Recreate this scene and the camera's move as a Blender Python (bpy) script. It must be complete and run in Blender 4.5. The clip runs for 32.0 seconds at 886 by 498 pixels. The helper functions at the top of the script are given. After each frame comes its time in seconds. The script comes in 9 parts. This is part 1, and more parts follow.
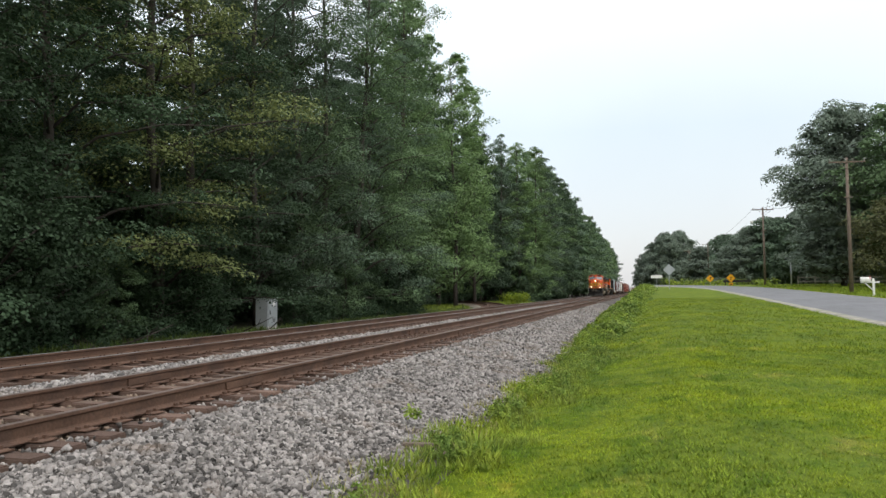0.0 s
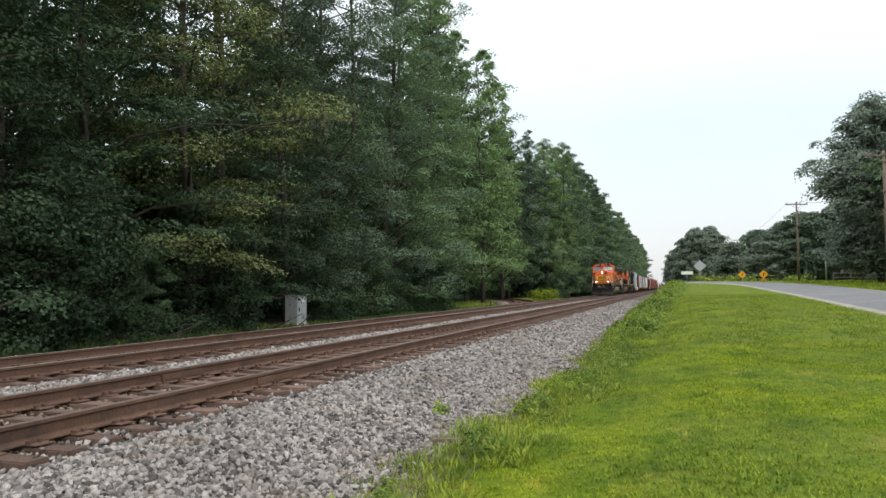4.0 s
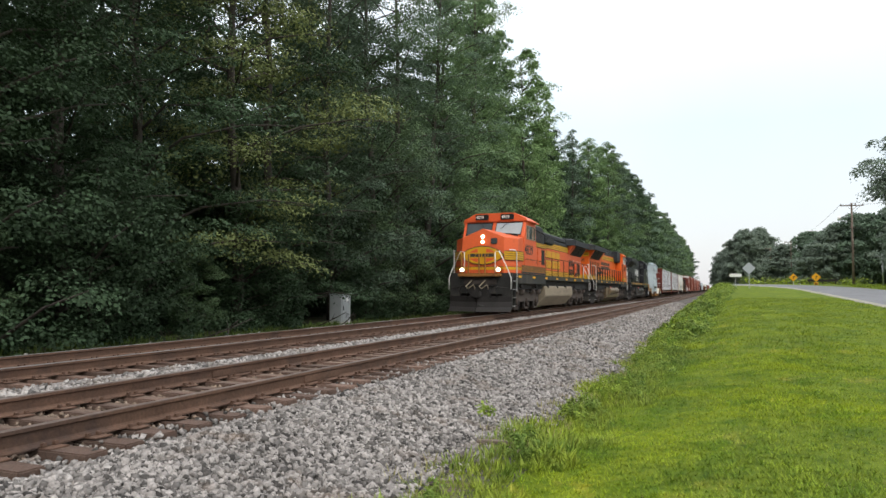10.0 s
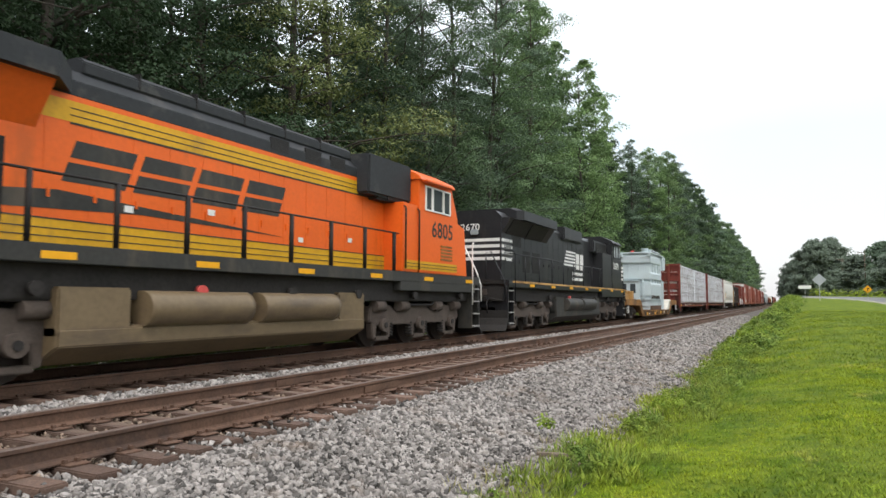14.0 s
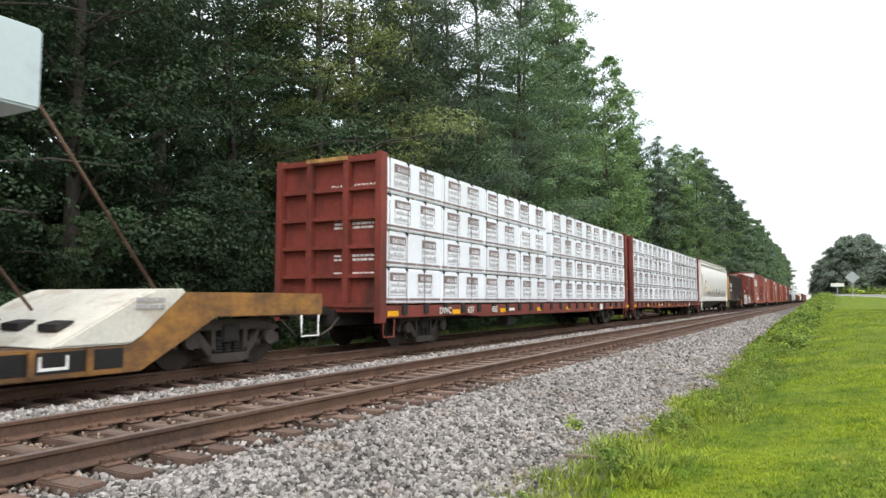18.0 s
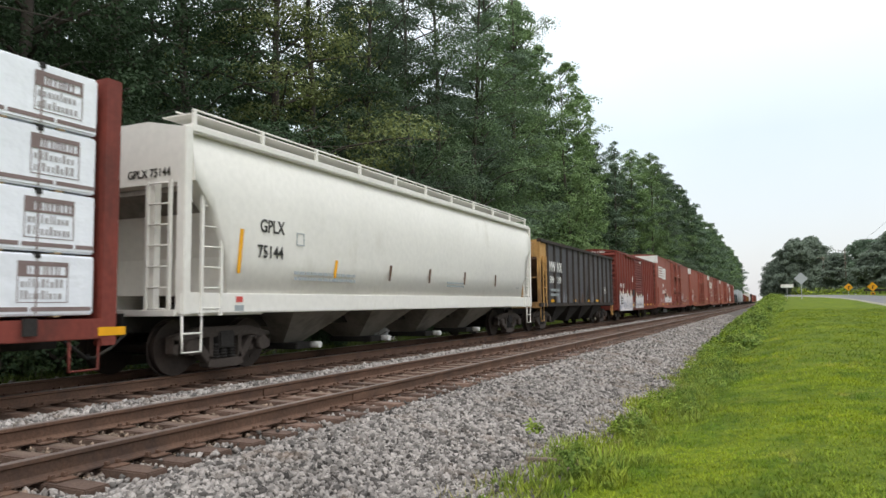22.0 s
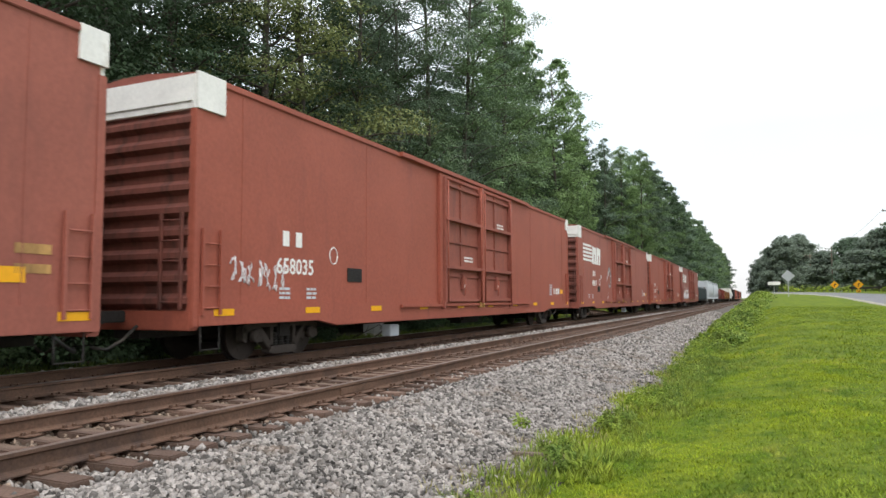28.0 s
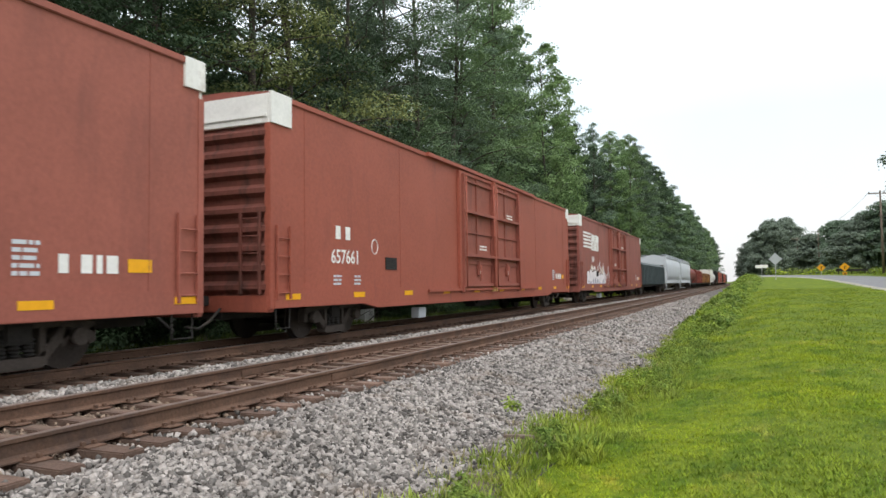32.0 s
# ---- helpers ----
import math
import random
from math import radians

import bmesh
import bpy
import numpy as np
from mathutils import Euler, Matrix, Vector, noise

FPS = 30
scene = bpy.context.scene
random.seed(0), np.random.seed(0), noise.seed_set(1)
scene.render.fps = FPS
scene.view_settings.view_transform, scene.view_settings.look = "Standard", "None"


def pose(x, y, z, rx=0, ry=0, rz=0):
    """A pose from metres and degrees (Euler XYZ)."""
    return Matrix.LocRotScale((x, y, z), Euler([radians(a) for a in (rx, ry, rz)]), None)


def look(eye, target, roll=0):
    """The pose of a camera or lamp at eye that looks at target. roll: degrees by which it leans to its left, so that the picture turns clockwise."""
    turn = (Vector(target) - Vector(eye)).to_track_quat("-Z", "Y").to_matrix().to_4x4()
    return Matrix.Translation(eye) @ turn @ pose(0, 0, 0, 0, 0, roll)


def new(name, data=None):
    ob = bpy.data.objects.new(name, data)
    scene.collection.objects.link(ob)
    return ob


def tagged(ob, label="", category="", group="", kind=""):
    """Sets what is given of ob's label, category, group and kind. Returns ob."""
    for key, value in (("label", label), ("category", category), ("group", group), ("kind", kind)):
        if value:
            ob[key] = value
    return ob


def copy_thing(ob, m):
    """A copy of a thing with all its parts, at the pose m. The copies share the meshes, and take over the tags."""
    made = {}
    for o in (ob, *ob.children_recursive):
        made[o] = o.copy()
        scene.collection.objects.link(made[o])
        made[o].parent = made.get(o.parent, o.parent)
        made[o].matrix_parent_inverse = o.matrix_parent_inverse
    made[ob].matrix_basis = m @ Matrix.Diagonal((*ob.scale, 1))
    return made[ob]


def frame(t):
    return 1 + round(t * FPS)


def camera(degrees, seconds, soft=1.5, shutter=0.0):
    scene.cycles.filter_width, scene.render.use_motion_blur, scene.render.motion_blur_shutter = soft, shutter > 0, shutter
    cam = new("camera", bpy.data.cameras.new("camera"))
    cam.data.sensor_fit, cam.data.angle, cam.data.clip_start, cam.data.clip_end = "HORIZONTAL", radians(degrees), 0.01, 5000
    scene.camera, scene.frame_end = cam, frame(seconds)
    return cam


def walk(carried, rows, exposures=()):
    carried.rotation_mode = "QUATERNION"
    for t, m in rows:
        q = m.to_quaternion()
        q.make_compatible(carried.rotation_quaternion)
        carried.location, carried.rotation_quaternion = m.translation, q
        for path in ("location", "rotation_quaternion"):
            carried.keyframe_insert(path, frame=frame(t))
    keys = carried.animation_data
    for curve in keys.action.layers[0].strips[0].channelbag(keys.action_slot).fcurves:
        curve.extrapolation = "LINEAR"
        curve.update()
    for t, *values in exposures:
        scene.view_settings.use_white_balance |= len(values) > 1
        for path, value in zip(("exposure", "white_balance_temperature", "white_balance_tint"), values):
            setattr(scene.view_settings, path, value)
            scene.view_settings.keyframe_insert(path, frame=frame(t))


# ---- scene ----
cam = camera(64.6, 32.0, shutter=0.1)
PATH = [
    (0, (-0.093, -0.381, 1.11), (-0.638, 1.539, 1.232), -0.3),
    (0.5, (-0.105, -0.373, 1.092), (-0.66, 1.545, 1.21), -0.5),
    (1, (-0.083, -0.39, 1.1), (-0.653, 1.524, 1.207), -0.7),
    (1.5, (-0.095, -0.391, 1.108), (-0.661, 1.524, 1.213), -0.6),
    (2, (-0.107, -0.372, 1.107), (-0.676, 1.542, 1.21), -0.4),
    (2.5, (-0.092, -0.387, 1.111), (-0.666, 1.526, 1.219), -0.3),
    (3, (-0.102, -0.391, 1.105), (-0.686, 1.519, 1.218), -0.3),
    (3.5, (-0.083, -0.407, 1.102), (-0.701, 1.491, 1.22), -0.6),
    (5.5, (-0.109, -0.391, 1.12), (-0.718, 1.511, 1.217), 0.1),
    (6, (-0.117, -0.393, 1.108), (-0.738, 1.505, 1.205), -0.3),
    (6.5, (-0.114, -0.399, 1.106), (-0.744, 1.498, 1.194), 0.3),
    (7, (-0.098, -0.41, 1.103), (-0.733, 1.484, 1.201), 0.4),
    (7.5, (-0.123, -0.407, 1.105), (-0.772, 1.483, 1.205), 0.3),
    (8, (-0.124, -0.408, 1.111), (-0.788, 1.476, 1.214), 0.5),
    (8.5, (-0.12, -0.414, 1.115), (-0.789, 1.468, 1.212), 0.3),
    (9, (-0.122, -0.422, 1.111), (-0.814, 1.452, 1.217), 0.6),
    (9.5, (-0.112, -0.422, 1.106), (-0.823, 1.444, 1.213), 0.5),
    (10, (-0.135, -0.422, 1.119), (-0.868, 1.435, 1.232), 0.2),
    (10.5, (-0.125, -0.439, 1.13), (-0.884, 1.407, 1.257), 0.5),
    (11, (-0.144, -0.438, 1.122), (-0.902, 1.408, 1.252), 0.4),
    (11.5, (-0.127, -0.443, 1.117), (-0.905, 1.395, 1.253), 0.5),
    (12, (-0.141, -0.437, 1.123), (-0.936, 1.392, 1.262), 0.1),
    (12.5, (-0.146, -0.447, 1.132), (-0.958, 1.376, 1.267), 0.2),
    (13, (-0.127, -0.451, 1.114), (-0.953, 1.366, 1.247), 0.5),
    (13.5, (-0.146, -0.446, 1.13), (-0.992, 1.361, 1.268), 0.4),
    (14, (-0.134, -0.472, 1.107), (-1.014, 1.318, 1.255), 0.2),
    (14.5, (-0.103, -0.474, 1.116), (-1.0, 1.309, 1.246), 0.3),
    (16.5, (-0.128, -0.529, 1.144), (-1.098, 1.214, 1.294), 0.1),
    (17, (-0.124, -0.511, 1.135), (-1.099, 1.229, 1.285), 0.1),
    (17.5, (-0.124, -0.515, 1.136), (-1.092, 1.229, 1.283), 0.1),
    (18, (-0.146, -0.506, 1.144), (-1.09, 1.252, 1.287), 0.1),
    (18.5, (-0.117, -0.488, 1.142), (-1.019, 1.29, 1.291), 0.1),
    (19, (-0.156, -0.494, 1.143), (-1.014, 1.306, 1.295), 0.2),
    (19.5, (-0.131, -0.499, 1.132), (-0.989, 1.301, 1.29), -0.1),
    (20, (-0.141, -0.504, 1.133), (-1.009, 1.292, 1.28), -0.3),
    (20.5, (-0.119, -0.498, 1.139), (-0.973, 1.306, 1.268), -0.6),
    (21, (-0.122, -0.491, 1.137), (-0.966, 1.316, 1.285), -0.5),
    (21.5, (-0.114, -0.495, 1.134), (-0.947, 1.316, 1.291), -0.4),
    (22, (-0.136, -0.504, 1.148), (-0.978, 1.304, 1.305), -0.6),
    (22.5, (-0.132, -0.494, 1.145), (-0.971, 1.317, 1.282), -0.5),
    (23, (-0.128, -0.468, 1.146), (-0.962, 1.344, 1.283), -0.5),
    (23.5, (-0.148, -0.474, 1.135), (-0.986, 1.337, 1.277), -0.5),
    (24, (-0.104, -0.522, 1.134), (-0.949, 1.285, 1.271), -0.5),
    (24.5, (-0.124, -0.51, 1.138), (-0.968, 1.298, 1.273), -0.5),
    (25, (-0.119, -0.504, 1.126), (-0.954, 1.308, 1.259), -0.5),
    (25.5, (-0.124, -0.507, 1.145), (-0.967, 1.3, 1.291), -0.7),
    (27.5, (-0.1, -0.515, 1.138), (-0.92, 1.303, 1.286), -0.4),
    (28, (-0.119, -0.498, 1.139), (-0.935, 1.322, 1.283), -0.3),
    (28.5, (-0.103, -0.476, 1.113), (-0.911, 1.348, 1.263), -0.6),
    (29, (-0.116, -0.487, 1.13), (-0.934, 1.332, 1.274), -0.7),
    (29.5, (-0.129, -0.482, 1.126), (-0.932, 1.345, 1.259), -0.7),
    (30, (-0.123, -0.486, 1.136), (-0.934, 1.336, 1.284), -0.8),
    (30.5, (-0.116, -0.495, 1.12), (-0.931, 1.327, 1.254), -0.5),
    (31, (-0.144, -0.489, 1.146), (-0.964, 1.332, 1.253), -0.5),
    (31.5, (-0.127, -0.486, 1.143), (-0.935, 1.34, 1.246), -0.2),
    (32, (-0.127, -0.494, 1.123), (-0.918, 1.341, 1.227), -0.8),
]
EXPOSURES = [(0, -0.08), (1, -0.04), (3, 0.01), (9, 0.04), (13, 0.04), (14, 0.16), (16.5, 0.36), (17, 0.41), (18, 0.41), (18.6, 0.31), (19, 0.21), (20, -0.02), (23, -0.04), (24, 0.04), (25, 0.18), (28, 0.2), (32, 0.16)]
walk(cam, [(t, look(eye, target, roll)) for t, eye, target, roll in PATH], EXPOSURES)

# ---- world, sun, exposure ----
world = bpy.data.worlds.new("overcast")
scene.world = world
world.use_nodes = True
wn, wl = world.node_tree.nodes, world.node_tree.links
SUN_EL, SUN_AZ = radians(52), radians(150)
sky = wn.new("ShaderNodeTexSky")
sky.sky_type = "NISHITA"
sky.sun_disc = False
sky.sun_elevation, sky.sun_rotation = SUN_EL, SUN_AZ
sky.air_density, sky.dust_density = 1.0, 3.0
wgeo = wn.new("ShaderNodeTexCoord")
wsep = wn.new("ShaderNodeSeparateXYZ")
wl.new(wgeo.outputs["Generated"], wsep.inputs[0])
wramp = wn.new("ShaderNodeValToRGB")
wl.new(wsep.outputs["Z"], wramp.inputs[0])
wramp.color_ramp.elements[0].position = 0.0
wramp.color_ramp.elements[0].color = (0.78, 0.77, 0.78, 1)
wramp.color_ramp.elements[1].position = 0.9
wramp.color_ramp.elements[1].color = (1.86, 1.91, 1.97, 1)
el = wramp.color_ramp.elements.new(0.22)
el.color = (0.78, 0.86, 0.88, 1)
el = wramp.color_ramp.elements.new(0.45)
el.color = (1.18, 1.22, 1.25, 1)
wnoise = wn.new("ShaderNodeTexNoise")
wnoise.inputs["Scale"].default_value = 2.2
wnoise.inputs["Detail"].default_value = 5
wl.new(wgeo.outputs["Generated"], wnoise.inputs["Vector"])
wmr = wn.new("ShaderNodeMapRange")
wmr.inputs["To Min"].default_value, wmr.inputs["To Max"].default_value = 0.86, 1.14
wl.new(wnoise.outputs["Fac"], wmr.inputs["Value"])
wmul = wn.new("ShaderNodeVectorMath")
wmul.operation = "SCALE"
wl.new(wramp.outputs["Color"], wmul.inputs[0])
wl.new(wmr.outputs[0], wmul.inputs["Scale"])
bg_cloud = wn["Background"]
bg_cloud.inputs["Strength"].default_value = 1.0
wl.new(wmul.outputs[0], bg_cloud.inputs["Color"])
bg_sky = wn.new("ShaderNodeBackground")
bg_sky.inputs["Strength"].default_value = 0.05
wl.new(sky.outputs[0], bg_sky.inputs["Color"])
wadd = wn.new("ShaderNodeAddShader")
wl.new(bg_cloud.outputs[0], wadd.inputs[0])
wl.new(bg_sky.outputs[0], wadd.inputs[1])
wl.new(wadd.outputs[0], wn["World Output"].inputs["Surface"])

sun_data = bpy.data.lights.new("sun", "SUN")
sun_data.energy, sun_data.angle, sun_data.color = 0.9, radians(30), (1.0, 0.96, 0.9)
sun = new("sun", sun_data)
sun.matrix_world = look((0, 0, 50), (0 - 50 * math.sin(SUN_AZ) / math.tan(SUN_EL), 0 - 50 * math.cos(SUN_AZ) / math.tan(SUN_EL), 0))


# ---- materials ----
def mat(name, col, rough=0.7, metal=0.0, var=0.25, scale=3.0, fine=40.0, bump=0.2, dirt=None, dirt_amt=0.0, dirt_scale=(1, 1, 1), rand=0.0, island=0.0, spec=0.3):
    """A painted, worn or natural surface: two scales of variation, fine relief, and stains of a second colour."""
    m = bpy.data.materials.new(name)
    m.use_nodes = True
    n, l = m.node_tree.nodes, m.node_tree.links
    b = n["Principled BSDF"]
    b.inputs["Roughness"].default_value, b.inputs["Metallic"].default_value = rough, metal
    b.inputs["Specular IOR Level"].default_value = spec
    tc = n.new("ShaderNodeTexCoord")
    big = n.new("ShaderNodeTexNoise")
    big.inputs["Scale"].default_value, big.inputs["Detail"].default_value = scale, 4
    l.new(tc.outputs["Object"], big.inputs["Vector"])
    small = n.new("ShaderNodeTexNoise")
    small.inputs["Scale"].default_value, small.inputs["Detail"].default_value = fine, 3
    l.new(tc.outputs["Object"], small.inputs["Vector"])
    add = n.new("ShaderNodeMath")
    add.operation = "ADD"
    l.new(big.outputs["Fac"], add.inputs[0])
    l.new(small.outputs["Fac"], add.inputs[1])
    mr = n.new("ShaderNodeMapRange")
    mr.inputs["From Min"].default_value, mr.inputs["From Max"].default_value = 0.6, 1.4
    mr.inputs["To Min"].default_value, mr.inputs["To Max"].default_value = 1 - var, 1 + var
    l.new(add.outputs[0], mr.inputs["Value"])
    value = mr.outputs[0]
    for amount, src in ((rand, "object"), (island, "island")):
        if amount:
            if src == "object":
                rnd = n.new("ShaderNodeObjectInfo").outputs["Random"]
            else:
                rnd = n.new("ShaderNodeNewGeometry").outputs["Random Per Island"]
            r2 = n.new("ShaderNodeMapRange")
            r2.inputs["To Min"].default_value, r2.inputs["To Max"].default_value = 1 - amount, 1 + amount
            l.new(rnd, r2.inputs["Value"])
            mu = n.new("ShaderNodeMath")
            mu.operation = "MULTIPLY"
            l.new(value, mu.inputs[0])
            l.new(r2.outputs[0], mu.inputs[1])
            value = mu.outputs[0]
    sc = n.new("ShaderNodeVectorMath")
    sc.operation = "SCALE"
    sc.inputs[0].default_value = col
    l.new(value, sc.inputs["Scale"])
    out = sc.outputs[0]
    if dirt:
        mp = n.new("ShaderNodeMapping")
        mp.inputs["Scale"].default_value = dirt_scale
        l.new(tc.outputs["Object"], mp.inputs["Vector"])
        dn = n.new("ShaderNodeTexNoise")
        dn.inputs["Scale"].default_value, dn.inputs["Detail"].default_value, dn.inputs["Roughness"].default_value = 1.6, 6, 0.65
        l.new(mp.outputs[0], dn.inputs["Vector"])
        dr = n.new("ShaderNodeMapRange")
        dr.inputs["From Min"].default_value, dr.inputs["From Max"].default_value = 0.62 - 0.3 * dirt_amt, 0.85 - 0.3 * dirt_amt
        dr.inputs["To Max"].default_value = 0.85
        l.new(dn.outputs["Fac"], dr.inputs["Value"])
        mx = n.new("ShaderNodeMix")
        mx.data_type = "RGBA"
        l.new(dr.outputs[0], mx.inputs["Factor"])
        l.new(out, mx.inputs["A"])
        mx.inputs["B"].default_value = (*dirt, 1)
        out = mx.outputs["Result"]
    l.new(out, b.inputs["Base Color"])
    if bump:
        bp = n.new("ShaderNodeBump")
        bp.inputs["Strength"].default_value, bp.inputs["Distance"].default_value = bump, 0.02
        l.new(small.outputs["Fac"], bp.inputs["Height"])
        l.new(bp.outputs[0], b.inputs["Normal"])
    return m


def leaf_mat(name, col, var=0.35, island=0.18):
    m = mat(name, col, rough=0.6, var=var, scale=0.5, fine=3.0, bump=0, island=island, rand=0.22, spec=0.14)
    n, l = m.node_tree.nodes, m.node_tree.links
    b = n["Principled BSDF"]
    tr = n.new("ShaderNodeBsdfTranslucent")
    l.new(b.inputs["Base Color"].links[0].from_socket, tr.inputs["Color"])
    mix = n.new("ShaderNodeMixShader")
    mix.inputs[0].default_value = 0.3
    l.new(b.outputs[0], mix.inputs[1])
    l.new(tr.outputs[0], mix.inputs[2])
    l.new(mix.outputs[0], n["Material Output"].inputs["Surface"])
    return m


def glow(name, col, strength):
    m = bpy.data.materials.new(name)
    m.use_nodes = True
    b = m.node_tree.nodes["Principled BSDF"]
    b.inputs["Base Color"].default_value = (*col, 1)
    b.inputs["Emission Color"].default_value = (*col, 1)
    b.inputs["Emission Strength"].default_value = strength
    return m


# ---- mesh helpers ----
def box(bm, x0, x1, y0, y1, z0, z1, bev=0.0):
    v = [bm.verts.new((x, y, z)) for x in (x0, x1) for y in (y0, y1) for z in (z0, z1)]
    f = [bm.faces.new([v[i] for i in q]) for q in ((0, 1, 3, 2), (4, 6, 7, 5), (0, 4, 5, 1), (2, 3, 7, 6), (0, 2, 6, 4), (1, 5, 7, 3))]
    if bev:
        bmesh.ops.bevel(bm, geom=list({e for q in f for e in q.edges}), offset=bev, segments=2, affect="EDGES", clamp_overlap=True)
    return bm


def prism(bm, pts, a0, a1, axis="y", bev=0.0):
    """A closed outline of (p, q) pulled along an axis: y: (x, z); x: (y, z); z: (x, y)."""
    def at(p, q, a):
        return (p, a, q) if axis == "y" else (a, p, q) if axis == "x" else (p, q, a)
    lo = [bm.verts.new(at(p, q, a0)) for p, q in pts]
    hi = [bm.verts.new(at(p, q, a1)) for p, q in pts]
    k = len(pts)
    fs = [bm.faces.new(lo[::-1]), bm.faces.new(hi)]
    fs += [bm.faces.new((lo[i], lo[(i + 1) % k], hi[(i + 1) % k], hi[i])) for i in range(k)]
    bmesh.ops.recalc_face_normals(bm, faces=fs)
    if bev:
        bmesh.ops.bevel(bm, geom=list({e for q in fs for e in q.edges}), offset=bev, segments=2, affect="EDGES", clamp_overlap=True)
    return bm


def tube(bm, pts, r, seg=8, r2=None):
    """A round bar through points; r2: the radius at its end."""
    pts = [Vector(p) for p in pts]
    rings = []
    for i, p in enumerate(pts):
        d = (pts[min(i + 1, len(pts) - 1)] - pts[max(i - 1, 0)]).normalized()
        side = d.cross(Vector((0, 0, 1)) if abs(d.z) < 0.9 else Vector((1, 0, 0))).normalized()
        up = side.cross(d)
        rr = r if r2 is None else r + (r2 - r) * i / max(1, len(pts) - 1)
        rings.append([bm.verts.new(p + rr * (math.cos(2 * math.pi * k / seg) * side + math.sin(2 * math.pi * k / seg) * up)) for k in range(seg)])
    for a, b in zip(rings, rings[1:]):
        for k in range(seg):
            bm.faces.new((a[k], a[(k + 1) % seg], b[(k + 1) % seg], b[k])).smooth = True
    bm.faces.new(rings[0][::-1])
    bm.faces.new(rings[-1])
    return bm


def disc(bm, c, axis, r, h, seg=20, rim=0.0):
    """A round plate or drum of height h along an axis, centred at c."""
    d = Vector({"x": (1, 0, 0), "y": (0, 1, 0), "z": (0, 0, 1)}[axis]) * h / 2
    c = Vector(c)
    return tube(bm, [c - d, c + d], r, seg)


def part(name, bm, material, parent, label="", kind=""):
    me = bpy.data.meshes.new(name)
    if isinstance(bm, bmesh.types.BMesh):
        bmesh.ops.recalc_face_normals(bm, faces=bm.faces)
        bm.to_mesh(me)
        bm.free()
    else:
        me.from_pydata(*bm)
    me.materials.append(material)
    ob = new(name, me)
    ob.parent = parent
    return tagged(ob, label, kind=kind)


def repeat(ob, m):
    """A further piece on the same mesh and under the same parent."""
    o = bpy.data.objects.new(ob.name.split(".")[0], ob.data)
    scene.collection.objects.link(o)
    o.parent = ob.parent
    o.matrix_basis = m
    for key in ("label", "kind"):
        if key in ob:
            o[key] = ob[key]
    return o


def thing(name, label, category, group="", kind="", m=None):
    ob = new(name)
    ob.empty_display_size = 0.3
    if m is not None:
        ob.matrix_basis = m
    return tagged(ob, label, category, group, kind)


def BM():
    return bmesh.new()


def smooth01(a, b, v):
    s = min(max((v - a) / (b - a), 0.0), 1.0)
    return s * s * (3 - 2 * s)


M_RUST = mat("rusty_steel", (0.13, 0.075, 0.05), 0.75, 0.2, 0.35, 2, 30, 0.3, dirt=(0.05, 0.035, 0.03), dirt_amt=0.4)
M_RAILTOP = mat("worn_rail_head", (0.32, 0.30, 0.29), 0.35, 0.9, 0.2, 1, 20, 0.1, dirt=(0.16, 0.1, 0.07), dirt_amt=0.35, dirt_scale=(1, .3, 1))
M_RAILDULL = mat("dull_rail_head", (0.17, 0.13, 0.11), 0.5, 0.6, 0.25, 1, 20, 0.1)
M_TIE = mat("creosoted_wood", (0.125, 0.08, 0.06), 0.85, 0, 0.45, 4, 45, 0.5, dirt=(0.17, 0.125, 0.095), dirt_amt=0.3, dirt_scale=(.6, 3, 3), rand=0.4)
# stone grey darkened so gaps between loose stones hold shade; brown is staining
M_BALLAST = mat("ballast_bed", (0.075, 0.066, 0.058), 0.9, 0, 0.5, 1.2, 22, 1.0, dirt=(0.16, 0.11, 0.08), dirt_amt=0.35)
M_STONE = mat("ballast_stone", (0.218, 0.2, 0.184), 0.9, 0, 0.3, 0.5, 60, 0.5, island=0.8, dirt=(0.22, 0.165, 0.125), dirt_amt=0.3, spec=0.15)
M_STONE2 = mat("pale_ballast_stone", (0.27, 0.25, 0.232), 0.9, 0, 0.25, 0.6, 45, 0.5, island=0.7, dirt=(0.22, 0.17, 0.13), dirt_amt=0.3)
M_STONE3 = mat("brown_stained_stone", (0.21, 0.155, 0.115), 0.9, 0, 0.3, 0.8, 45, 0.5, island=0.6)


